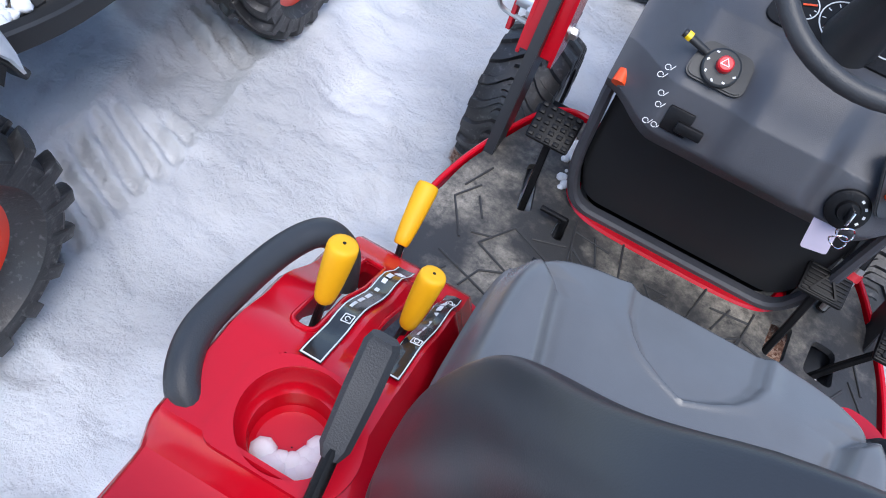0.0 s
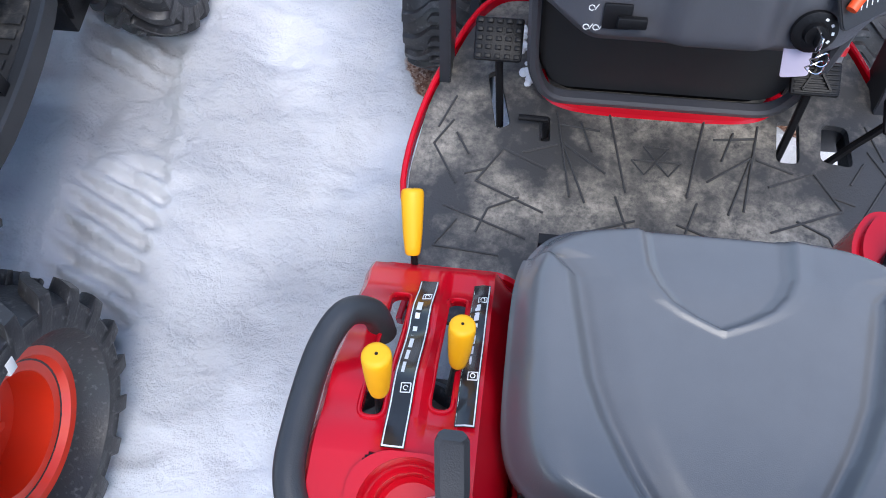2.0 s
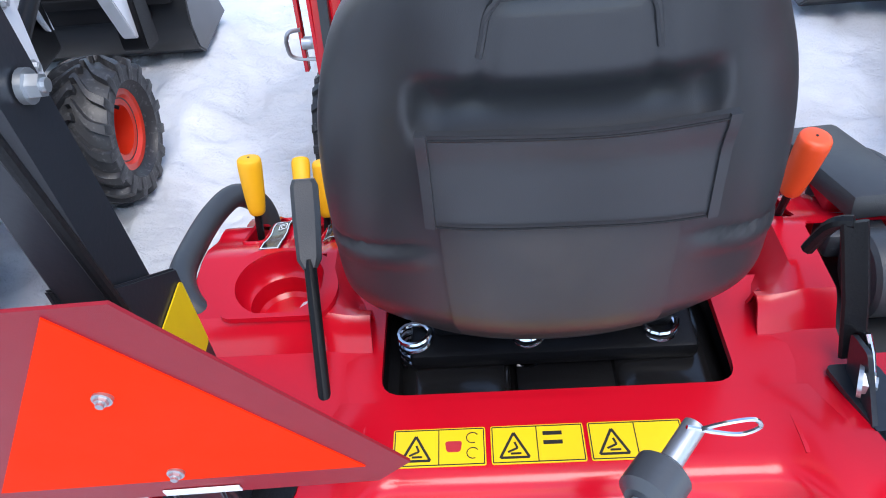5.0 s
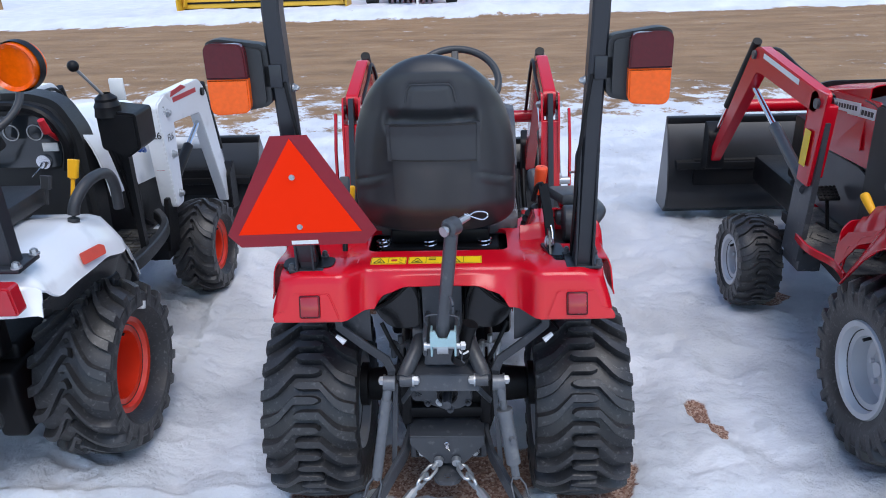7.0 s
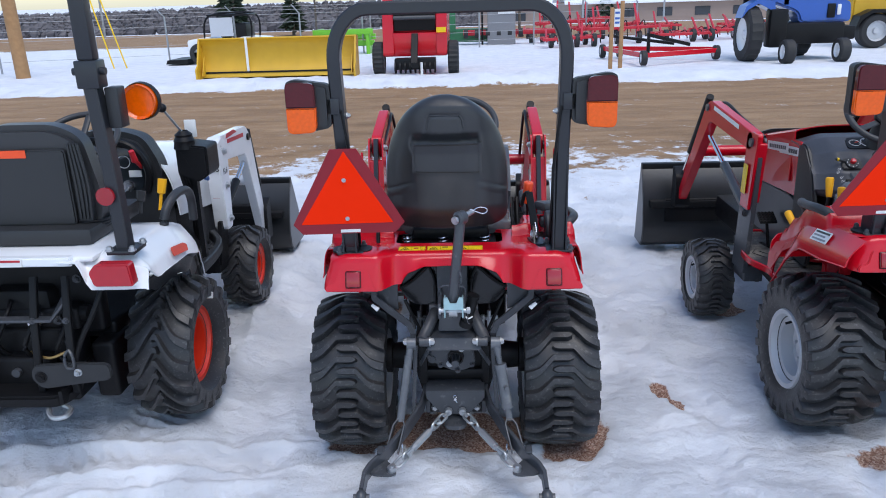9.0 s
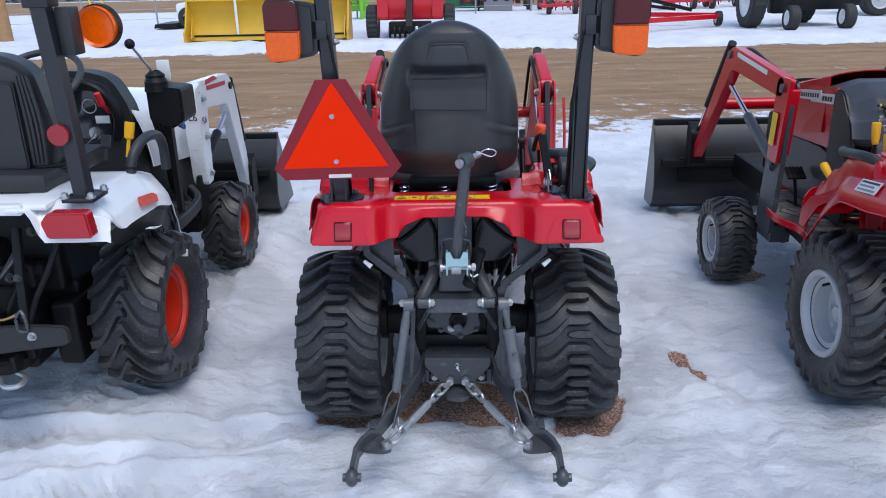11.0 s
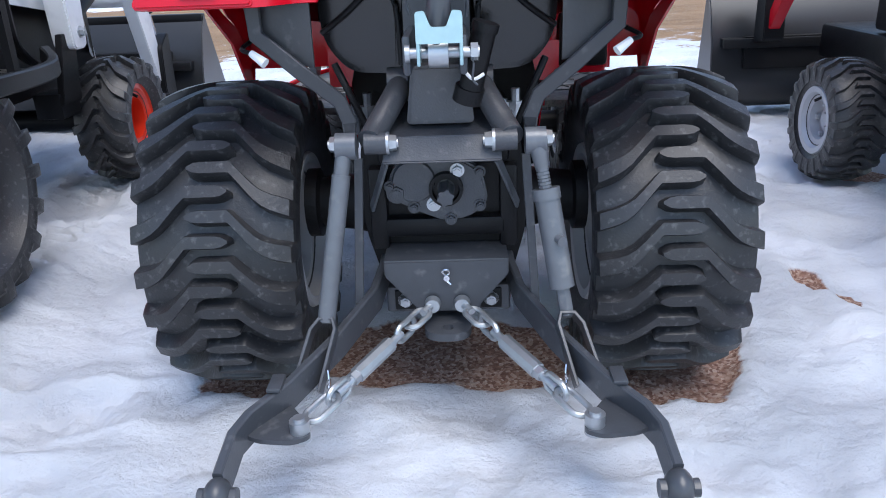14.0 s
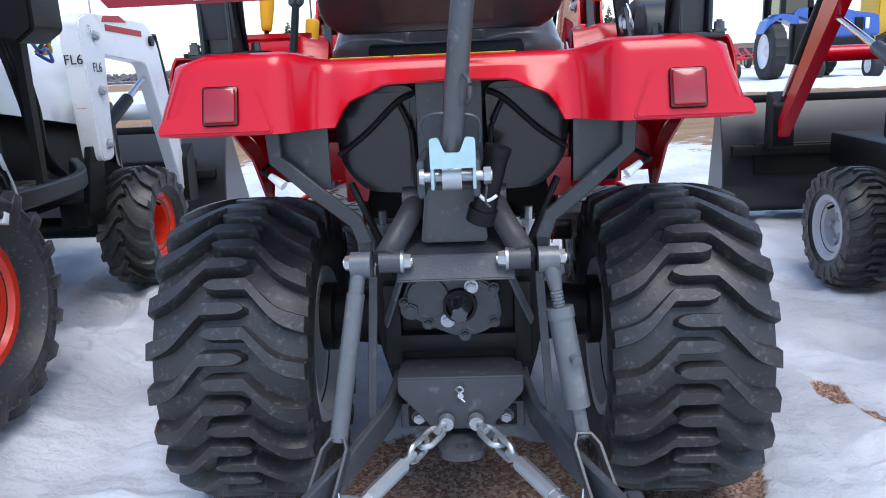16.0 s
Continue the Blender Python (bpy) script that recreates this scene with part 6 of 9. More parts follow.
for x, y in ((-0.045, 0.03), (-0.04, 0.012), (-0.045, -0.02), (-0.03, -0.02), (-0.06, 0.055), (-0.055, 0.07)):
    strip(bm, [Vector((x + 0.0045 * math.cos(t), y + 0.0045 * math.sin(t), 0.001)) for t in [i * 0.8 for i in range(8)]], 0.0012, 0.0005, 0)
    strip(bm, [(x + 0.005, y - 0.003, 0.001), (x + 0.01, y + 0.006, 0.001)], 0.0012, 0.0005, 0)
part("panel_symbol", place(bm, m), WHITEINK, dash, flat=True)
m = on_dash(0.19, 0.45)
bm = B()
prism(bm, rounded([(-0.05, -0.04), (0.06, -0.04), (0.06, 0.06), (-0.05, 0.06)], 0.012), "z", -0.003, 0.004, bev=0.002)
part("throttle_plate", place(bm, m), PLASTIC, dash)
bm = B()
rod(bm, (-0.04, -0.01, 0.012), (0.0, 0.02, 0.02), 0.008, 0.01, n=12)
part("hand_throttle", place(bm, m), ORANGE, dash, "orange hand throttle")
bm = B()
for k in range(5):
    strip(bm, [(-0.01 + 0.012 * k, -0.02, 0.0046), (-0.005 + 0.012 * k, -0.008 + 0.002 * k, 0.0046)], 0.0018, 0.0005, 0)
part("throttle_print", place(bm, m), WHITEINK, dash, flat=True)
# ignition with key and tag
m = on_dash(0.14, 0.335)
bm = B()
lathe(bm, [(0.0, 0.034), (0.006, 0.033), (0.008, 0.028), (0.008, 0.018), (0.016, 0.016), (0.017, 0.001)], (0, 0, 0), "z", 26)
ig = part("ignition_switch", place(bm, m), CASEBLACK, dash, "black ignition switch")
bm = B()
for k in range(4):
    a = -0.5 + 0.55 * k
    strip(bm, [(0.023 * math.cos(a), 0.023 * math.sin(a), 0.0085), (0.027 * math.cos(a), 0.027 * math.sin(a), 0.0085)], 0.005, 0.0005, 0)
part("ignition_print", place(bm, m), WHITEINK, ig, flat=True)
bm = B()
box(bm, -0.002, 0.002, -0.012, 0.012, 0.014, 0.045, 0.001)
part("key", place(bm, m), CHROME, ig)
kp = m @ Vector((0, -0.01, 0.045))
bm = B()
for q in (0.0, 0.018):
    c = kp + Vector((0.006, -0.004, -0.012 - q))
    sweep(bm, [c + Vector((0.013 * math.cos(a), 0.004 * math.sin(2 * a), 0.013 * math.sin(a))) for a in [2 * math.pi * i / 16 for i in range(16)]], circle(0.0013, 6), True, up=(0, 1, 0))
part("key_ring", bm, CHROME, ig)
bm = B()
prism(bm, rounded([(-0.021, -0.075), (0.021, -0.075), (0.021, -0.006), (0.012, 0.004), (-0.012, 0.004), (-0.021, -0.006)], 0.006), "y", -0.001, 0.001, holes=[[(0.005 * math.cos(-2 * math.pi * i / 10), -0.006 + 0.005 * math.sin(-2 * math.pi * i / 10)) for i in range(10)]])
part("key_tag", place(bm, Matrix.Translation((0.128, 0.528, 0.925)) @ Matrix.Rotation(radians(-12), 4, "Y") @ Matrix.Rotation(radians(-12), 4, "X")), TAGPINK, ig, "pale plastic key tag")
# instruments
m = on_dash(0.0, 0.80, 0.002)
bm = B()
prism(bm, rounded([(-0.12, -0.05), (0.12, -0.05), (0.10, 0.05), (-0.10, 0.05)], 0.03), "z", -0.004, 0.003)
ins = part("instrument_cluster", place(bm, m), CASEBLACK, dash, "black instrument cluster")
bm = B()
for cx, r in ((-0.07, 0.026), (0.0, 0.04), (0.07, 0.026)):
    sweep(bm, [Vector((cx + r * math.cos(a), r * math.sin(a), 0.004)) for a in [2 * math.pi * i / 30 for i in range(30)]], circle(0.0012, 5), True)
    for k in range(9):
        a = -0.6 + k * 0.55
        strip(bm, [(cx + r * 0.75 * math.cos(a), r * 0.75 * math.sin(a), 0.0035), (cx + r * 0.9 * math.cos(a), r * 0.9 * math.sin(a), 0.0035)], 0.0016, 0.0005, 0)
part("gauge_marks", place(bm, m), WHITEINK, ins)
bm = B()
for cx, a, r in ((-0.07, 0.4, 0.022), (0.0, 3.8, 0.034), (0.07, 2.0, 0.022)):
    strip(bm, [(cx, 0, 0.005), (cx + r * math.cos(a), r * math.sin(a), 0.005)], 0.003, 0.001, 0)
part("gauge_needles", place(bm, m), ORANGE, ins)
# steering wheel
sc = Vector((0.03, 0.65, 1.25))
sm = Matrix.Translation(sc) @ Matrix.Rotation(radians(38), 4, "X")
sw_ = new("steering_wheel")
sw_.parent = A
tagged(sw_, "black three-spoke steering wheel")
bm = B()
sweep(bm, [Vector((0.18 * math.cos(a), 0.18 * math.sin(a), 0)) for a in [2 * math.pi * i / 48 for i in range(48)]], circle(0.0155, 12), True)
part("rim", place(bm, sm), GRIPBLACK, sw_, smooth=60)
bm = B()
for a in (math.pi / 2, math.pi * 7 / 6, math.pi * 11 / 6):
    sweep(bm, [Vector((r * math.cos(a), r * math.sin(a), z)) for r, z in ((0.03, -0.03), (0.10, -0.018), (0.172, 0))], rect(0.03, 0.012, 0.004))
part("spokes", place(bm, sm), GRIPBLACK, sw_)
bm = B()
lathe(bm, [(-0.05, 0.03), (-0.03, 0.046), (-0.012, 0.046), (-0.008, 0.04), (-0.008, 0.001)], (0, 0, 0), "z", 28)
part("hub", place(bm, sm), CASEBLACK, sw_)
bm = B()
for k in range(3):
    a = math.pi / 2 + k * 2 * math.pi / 3
    c = Vector((0.013 * math.cos(a), 0.013 * math.sin(a)))
    prism(bm, [(c.x - 0.009, c.y + 0.006), (c.x + 0.009, c.y + 0.006), (c.x, c.y - 0.01)], "z", -0.008, -0.0065)
part("hub_badge", place(bm, sm), INKRED, sw_)
bm = B()
c0, c1 = sc - (sm.to_3x3() @ Vector((0, 0, 0.03))), Vector((0.01, 0.72, 1.0))
rod(bm, c1, c0, 0.055, 0.034, n=20)
part("column", bm, PLASTIC, sw_)
bm = B()
rod(bm, (-0.263, 0.60, 0.905), (-0.263, 0.622, 0.918), 0.013, 0.011, n=14)
rod(bm, (-0.263, 0.62, 0.917), (-0.262, 0.68, 0.93), 0.006, n=8)
part("hood_release", bm, ORANGE, A, "orange release knob")


def hood_sec(v, a):
    """Section of the hood at length v (0..1), a 0..1 over the top from side to side."""
    y = 0.82 + 0.68 * v
    w = 0.275 - 0.03 * v - 0.05 * smoothstep(0.85, 1, v)
    h = 1.03 - 0.07 * v - 0.10 * smoothstep(0.85, 1, v)
    t = (a - 0.5) * 2
    x = w * math.copysign(min(1.0, abs(t) * 1.55) ** 1.0, t)
    z = h - 0.025 * min(1, abs(t) * 1.55) ** 3 - max(0.0, abs(t) - 0.645) * 0.75
    return (x + math.copysign(0.02 * smoothstep(0.65, 1, abs(t)), t), y, z)


bm = B()
surface(bm, [i / 24 for i in range(25)], [i / 40 for i in range(41)], hood_sec)
thicken(bm, 0.005)
hood = part("hood", bm, RED, A, "glossy red hood", smooth=40)
bm = B()
prism(bm, rounded([(-0.235, 0.55), (0.235, 0.55), (0.24, 0.95), (0.15, 0.98), (-0.15, 0.98), (-0.24, 0.95)], 0.03), "y", 1.48, 1.52, bev=0.006)
part("grille", bm, CASEBLACK, hood)
for s in (-1, 1):
    bm = B()
    prism(bm, rounded([(0.86, 0.885), (1.14, 0.89), (1.14, 0.935), (0.86, 0.935)], 0.006), "x", s * 0.289, s * 0.2925)
    lab = part("hood_label", bm, PAPER, hood, "white label strip with dark bars")
    bm = B()
    for k in range(9):
        box(bm, s * 0.2924, s * 0.2932, 0.885 + 0.026 * k, 0.903 + 0.026 * k, 0.90, 0.92)
    part("label_bars", bm, INK, lab)
    bm = B()
    prism(bm, [(0.72, 0.50), (0.95, 0.52), (0.95, 0.88), (0.82, 0.9), (0.72, 0.62)], "x", s * 0.255, s * 0.262)
    part("side_panel", bm, PLASTIC, A)
    bm = B()
    box(bm, s * 0.10, s * 0.22, 0.95, 1.45, 0.50, 0.85, 0.02)
    part("engine_block", bm, CASEBLACK, A)
for x in (0.28, 0.30, 0.33):
    bm = B()
    tube(bm, [(x, 0.74, 0.52), (x + 0.005, 0.76, 0.60), (x, 0.80, 0.70), (x, 0.86, 0.80)], 0.012)
    part("loader_hose", bm, CASEBLACK, A)
for x in (0.30, 0.33):
    bm = B()
    rod(bm, (x, 0.755, 0.60), (x + 0.003, 0.775, 0.64), 0.016, n=6)
    rod(bm, (x, 0.75, 0.575), (x, 0.757, 0.60), 0.012, n=12)
    rod(bm, (x, 0.735, 0.53), (x, 0.74, 0.575), 0.008, n=10)
    part("hose_coupling", bm, ZINC, A, "bright hydraulic coupling")
bm = B()
rod(bm, (0.331, 0.76, 0.615), (0.333, 0.768, 0.63), 0.0175, n=12)
part("coupling_ring", bm, INKRED, A)


# ---- loaders ----
def loader(root, paint, arm_x, mast, pivot, elbow, tip, bucket_x, bucket_y, bucket_z, cyl, steel, name_tag, cx=0.0, fat=1.0):
    """Front loader in world metres: two masts, two bent arms, cylinders and a bucket, as parts of root."""
    inv = root.matrix_basis.inverted()

    def lpart(name, bm, material, parent, label="", smooth=30):
        ob = part(name, bm, material, parent, label, smooth)
        if parent is root:
            ob.matrix_parent_inverse = inv
        return ob
    for s in (-1, 1):
        x = cx + s * arm_x
        bm = B()
        prism(bm, mast, "x", x - 0.012, x + 0.012, bev=0.002)
        prism(bm, [(a + 0.02, b) for a, b in mast[:2]] + [(mast[1][0] + 0.10, mast[1][1] - 0.08), (mast[0][0] + 0.02, mast[0][1] - 0.06)], "x", x - s * 0.09, x - s * 0.07)
        box(bm, x - s * 0.10, x, mast[0][0], mast[1][0], mast[0][1] - 0.05, mast[0][1] + 0.04, 0.004)
        lpart("mast", bm, steel, root, "dark grey loader mast")
        bm = B()
        p, e, t = Vector((x, *pivot)), Vector((x, *elbow)), Vector((x, *tip))
        up1, up2 = Vector((0, -(e - p).z, (e - p).y)).normalized(), Vector((0, -(t - e).z, (t - e).y)).normalized()
        # bent arm: a plate outline swollen at the elbow, boxed in width
        lowp = [(p - up1 * 0.05 * fat), (e - up1 * 0.055 * fat - up2 * 0.03 * fat - (e - p).normalized() * 0.03), (t - up2 * 0.03 * fat)]
        highp = [(t + up2 * 0.03 * fat), (e + up2 * 0.045 * fat + (t - e).normalized() * 0.03), (e + up1 * 0.05 * fat - (e - p).normalized() * 0.02), (p + up1 * 0.045 * fat)]
        prism(bm, rounded([(v.y, v.z) for v in lowp + highp], 0.04), "x", x - 0.028, x + 0.028, bev=0.004)
        arm = lpart("loader_arm", bm, paint, root, f"{name_tag} bent loader arm")
        for q in (p, e, t):
            for k in (-1, 1):
                bm = B()
                rod(bm, q + Vector((k * 0.028, 0, 0)), q + Vector((k * 0.04, 0, 0)), 0.022, n=14)
                part("pivot_pin", bm, steel, arm)
        bm = B()
        prism(bm, rounded([tuple((v.y, v.z)) for v in (p.lerp(e, 0.28) + up1 * 0.012, p.lerp(e, 0.85) + up1 * 0.012, p.lerp(e, 0.85) + up1 * 0.036, p.lerp(e, 0.28) + up1 * 0.036)], 0.003), "x", x + s * 0.0285, x + s * 0.0300)
        part("arm_label", bm, PAPER if cyl != "white" else INKRED, arm, "pale label strip")
        # lift and tilt cylinders
        c0, c1 = Vector((x, pivot[0] + 0.06, pivot[1] - 0.38)), e.lerp(t, 0.18) - up2 * 0.06
        mid = c0.lerp(c1, 0.55)
        bm = B()
        rod(bm, c0, mid, 0.026, n=14)
        rod(bm, c0 - (mid - c0).normalized() * 0.02, c0 + (mid - c0).normalized() * 0.03, 0.032, n=12)
        lpart("lift_cylinder", bm, steel, root)
        bm = B()
        rod(bm, mid, c1, 0.014, n=10)
        lpart("lift_piston", bm, CHROME, root)
        d0, d1 = e + up2 * 0.09, t + up2 * 0.13 + Vector((0, -0.02, 0))
        mid = d0.lerp(d1, 0.6)
        bm = B()
        rod(bm, d0, mid, 0.024, n=14)
        lpart("tilt_cylinder", bm, CASEBLACK, root)
        bm = B()
        rod(bm, mid, d1, 0.013, n=10)
        lpart("tilt_piston", bm, CHROME, root)
        bm = B()
        tube(bm, [p + Vector((-s * 0.04, 0.02, 0.02)), p.lerp(e, 0.5) + Vector((-s * 0.045, 0, 0.03)), e + Vector((-s * 0.045, 0, 0.02)), e.lerp(t, 0.5) + Vector((-s * 0.05, 0, 0.05))], 0.009, n=8)
        lpart("loader_hose", bm, CASEBLACK, root)
        bm = B()
        prism(bm, rounded([(t.y - 0.04, t.z - 0.06), (t.y + 0.09, t.z - 0.08), (t.y + 0.09, t.z + 0.22), (t.y - 0.02, t.z + 0.16)], 0.03), "x", x - 0.05, x + 0.05, bev=0.004)
        lpart("bucket_coupler", bm, CASEBLACK, root)
    bm = B()
    rod(bm, (cx - arm_x, *(Vector(elbow).lerp(Vector(tip), 0.45))), (cx + arm_x, *(Vector(elbow).lerp(Vector(tip), 0.45))), 0.035, n=14)
    lpart("cross_tube", bm, paint, root)
    # bucket: curved shell open to the front
    y0, y1 = bucket_y
    z0, z1 = bucket_z
    h = z1 - z0
    prof = [(y1, z0), (y0 + 0.08, z0), (y0 + 0.02, z0 + 0.05), (y0 - 0.0, z0 + 0.16), (y0 + 0.03, z0 + h * 0.55), (y0 + 0.10, z0 + h * 0.85), (y0 + 0.16, z1)]
    x0, x1 = bucket_x
    bm = B()
    surface(bm, [x0, x0 + 0.02, (x0 + x1) / 2, x1 - 0.02, x1], range(len(prof)), lambda x, k: (x, prof[int(k)][0], prof[int(k)][1]))
    thicken(bm, 0.008)
    lpart("bucket_shell", bm, BUCKET, root, "black curved loader bucket", 40)
    for x in (x0, x1):
        bm = B()
        prism(bm, prof, "x", x - 0.006, x + 0.006)
        lpart("bucket_side", bm, BUCKETSIDE, root, "worn grey-black bucket side")
    bm = B()
    box(bm, x0 + 0.04, x1 - 0.04, y0 - 0.03, y0 + 0.05, z0 + h * 0.52, z0 + h * 0.60, 0.005)
    box(bm, x0, x1, y0 + 0.13, y0 + 0.19, z1 - 0.03, z1 + 0.012, 0.006)
    prism(bm, [(y0 - 0.02, z0 + 0.20), (y0 + 0.03, z0 + 0.20), (y0 + 0.06, z0 + 0.36), (y0 - 0.01, z0 + 0.36)], "x", x0 + 0.15, x1 - 0.15, bev=0.004)
    lpart("bucket_brace", bm, CASEBLACK, root)


BUCKET = mat("black_bucket_paint", (0.017, 0.018, 0.02), 0.3, vary=0.15, scale=6, bump=0.1)
BUCKETSIDE = mat("worn_bucket_edge", (0.06, 0.063, 0.07), 0.35, vary=0.25, scale=5)

# ---- the neighbour of the same make, a size larger ----
RB = copy_thing(A, Matrix.Translation((2.05, 0.13, 0.0)))
tagged(RB, "red compact tractor with grey rims and a lowered bucket", "tractor", "tractors in the row")
for o in RB.children:
    if o.name.startswith("wheel") and o.location.y > 1:
        o.location.y, o.location.x = 0.95, o.location.x * 1.1
    elif o.name.startswith("wheel"):
        o.scale = (1.03, 1.03, 1.03)
        o.location = (o.location.x * 0.965, -0.25, 0.325)
    elif o.name.startswith("hood") and "release" not in o.name:
        o.location.y, o.location.z = -0.33, 0.265
        o.rotation_euler.x = -0.12
    elif o.name.split(".")[0] in ("fender", "slot_lip", "slot_wall", "lever_decal", "cup_holder", "grab_handle", "range_lever", "speed_lever", "drive_lever", "fender_skirt"):
        o.location.y -= 0.07
    elif o.name.startswith(("dashboard", "steering_wheel")):
        o.location.y, o.location.z = o.location.y - 0.33, o.location.z + 0.03
for s in (-1, 1):
    bm = B()
    prism(bm, rounded([(0.64, 0.76), (0.76, 0.76), (0.74, 1.15), (0.70, 1.17), (0.58, 1.17)], 0.015), "x", s * 0.51 - 0.008, s * 0.51 + 0.008, bev=0.003)
    prism(bm, rounded([(0.64, 0.80), (0.68, 0.80), (0.66, 1.12), (0.60, 1.12)], 0.01), "x", s * 0.46, s * 0.51)
    up = part("loader_upright", bm, RED, RB, "red loader upright")
    up.location.y = -0.13
    bm = B()
    prism(bm, rounded([(0.68, 0.84), (0.74, 0.84), (0.725, 1.0), (0.665, 1.0)], 0.004), "x", s * 0.525, s * 0.527)
    part("upright_label", bm, STICKER, up, "yellow warning label")
    crease = [(0.00, 0.535, 0.06, 0.53), (0.16, 0.517, -0.025, 0.683), (0.27, 0.502, -0.09, 0.805), (0.34, 0.492, -0.14, 0.885), (0.40, 0.489, -0.19, 0.912), (0.68, 0.488, -0.42, 0.947), (1.0, 0.488, -0.66, 0.965)]
    hem = [(0.00, 0.548, 0.03, 0.535), (0.16, 0.55, -0.105, 0.695), (0.27, 0.552, -0.19, 0.770), (0.34, 0.553, -0.235, 0.797), (0.40, 0.554, -0.275, 0.806), (0.68, 0.556, -0.45, 0.824), (1.0, 0.556, -0.66, 0.862)]

    def flare(k, t):
        """The neighbour's wheel-arch skin: k from 0 at the console's edge to 1 at the hem, t from its front point to its rear end."""
        p, q = (Vector(lerp_table([(r[0], *r[1:]) for r in row], t)) for row in (crease, hem))
        v = p.lerp(q, k)
        return (s * (v.x + 0.016 * math.sin(math.pi * k) * min(1.0, 3 * t)), v.y, v.z)
    bm = B()
    surface(bm, [i / 8 for i in range(9)], [i / 40 for i in range(41)], flare)
    thicken(bm, 0.005)
    fl = part("fender_flare", bm, RED, RB, "glossy red wheel-arch skin", smooth=50)
    bm = B()
    sweep(bm, [flare(1.0, i / 30) for i in range(31)], rect(0.010, 0.006, 0.002))
    part("hem", bm, RED, fl, "rolled red hem")
    p0 = Vector(flare(0.36, 0.60))
    ax_y, ax_k = (Vector(flare(0.36, 0.54)) - p0).normalized(), (Vector(flare(0.46, 0.60)) - Vector(flare(0.26, 0.60))).normalized()
    nrm = ax_y.cross(ax_k) * s
    nrm = nrm if nrm.x * s > 0 else -nrm
    up_ = nrm.cross(ax_y)
    if up_.z < 0:
        ax_y, up_ = -ax_y, -up_
    lm = Matrix(((ax_y.x, up_.x, nrm.x, p0.x + nrm.x * 0.009), (ax_y.y, up_.y, nrm.y, p0.y + nrm.y * 0.009), (ax_y.z, up_.z, nrm.z, p0.z + nrm.z * 0.009), (0, 0, 0, 1)))
    bm = B()
    box(bm, -0.07, 0.07, -0.026, 0.026, -0.004, 0.0)
    lb = part("fender_label", place(bm, lm), PAPER, fl, "white label on the fender")
    for k in range(3):
        bm = B()
        box(bm, -0.06, 0.06 - 0.02 * (k % 2), 0.012 - 0.016 * k, 0.02 - 0.016 * k, 0.0, 0.001)
        part("label_bar", place(bm, lm), INK if k == 0 else SIGNGREY, lb)
    bm = B()
    prism(bm, rounded([(0.60, 0.84), (1.30, 0.80), (1.30, 1.06), (0.62, 1.125)], 0.02), "x", s * 0.272, s * 0.284, bev=0.003)
    hs = part("hood_side", bm, RED, RB, "glossy red hood side")
    hs.location.y = -0.13
    bm = B()
    prism(bm, rounded([(0.64, 1.045), (0.88, 1.02), (0.88, 1.065), (0.64, 1.09)], 0.004), "x", s * 0.2845, s * 0.287)
    hl = part("hood_label", bm, PAPER, hs, "pale label strip with dark bars")
    for k in range(8):
        bm = B()
        prism(bm, [(0.655 + 0.027 * k, 1.054 - 0.0028 * k), (0.675 + 0.027 * k, 1.052 - 0.0028 * k), (0.675 + 0.027 * k, 1.074 - 0.0028 * k), (0.655 + 0.027 * k, 1.076 - 0.0028 * k)], "x", s * 0.287, s * 0.288)
        part("label_bar", bm, INK, hl)
    bm = B()
    prism(bm, rounded([(0.58, 0.52), (1.2, 0.52), (1.2, 0.80), (0.72, 0.82), (0.62, 0.80)], 0.03), "x", s * 0.262, s * 0.272, bev=0.003)
    part("engine_cover", bm, BUCKETSIDE, RB, "grey-black engine side cover").location.y = -0.13
    bm = B()
    prism(bm, rounded([(0.40, 0.52), (0.63, 0.52), (0.64, 1.12), (0.56, 1.12), (0.44, 0.98), (0.38, 0.80)], 0.04), "x", s * 0.264, s * 0.288, bev=0.008)
    part("cowl_side", bm, PLASTIC, RB, "black dashboard cowl").location.y = -0.13
loader(A, RED, 0.45, [(0.67, 0.44), (0.77, 0.44), (0.99, 1.12), (0.89, 1.14)], (0.93, 1.08), (1.42, 1.17), (2.12, 0.42), (-0.66, 0.66), (2.22, 2.62), (0.06, 0.52), "red", ROPSBLACK, "red", fat=1.35)
loader(RB, RED, 0.49, [(0.66, 0.40), (0.84, 0.40), (0.80, 0.80), (0.70, 1.05), (0.60, 1.05), (0.62, 0.75)], (0.66, 1.12), (1.45, 1.19), (2.0, 0.48), (1.34, 2.78), (2.16, 2.42), (0.06, 0.65), "red", STEELGREY, "red", cx=2.05)

for s in (-1, 1):
    bm = B()
    for q in (-1, 1):
        prism(bm, rounded([(0.80, 0.70), (0.90, 0.70), (1.0, 1.05), (0.99, 1.13), (0.90, 1.14), (0.85, 1.02)], 0.015), "x", s * 0.45 + q * 0.038 - 0.004, s * 0.45 + q * 0.038 + 0.004)
    prism(bm, rounded([(0.80, 0.72), (0.83, 0.72), (0.90, 1.02), (0.87, 1.02)], 0.006), "x", s * 0.45 - 0.035, s * 0.45 + 0.035)
    up = part("loader_upright", bm, RED, A, "red loader upright")
    for q in ((0.87, 0.76), (0.94, 1.08)):
        for k in (-1, 1):
            bolt(up, (s * 0.45 + k * 0.042, *q), (k, 0, 0), 0.015, 0.012)
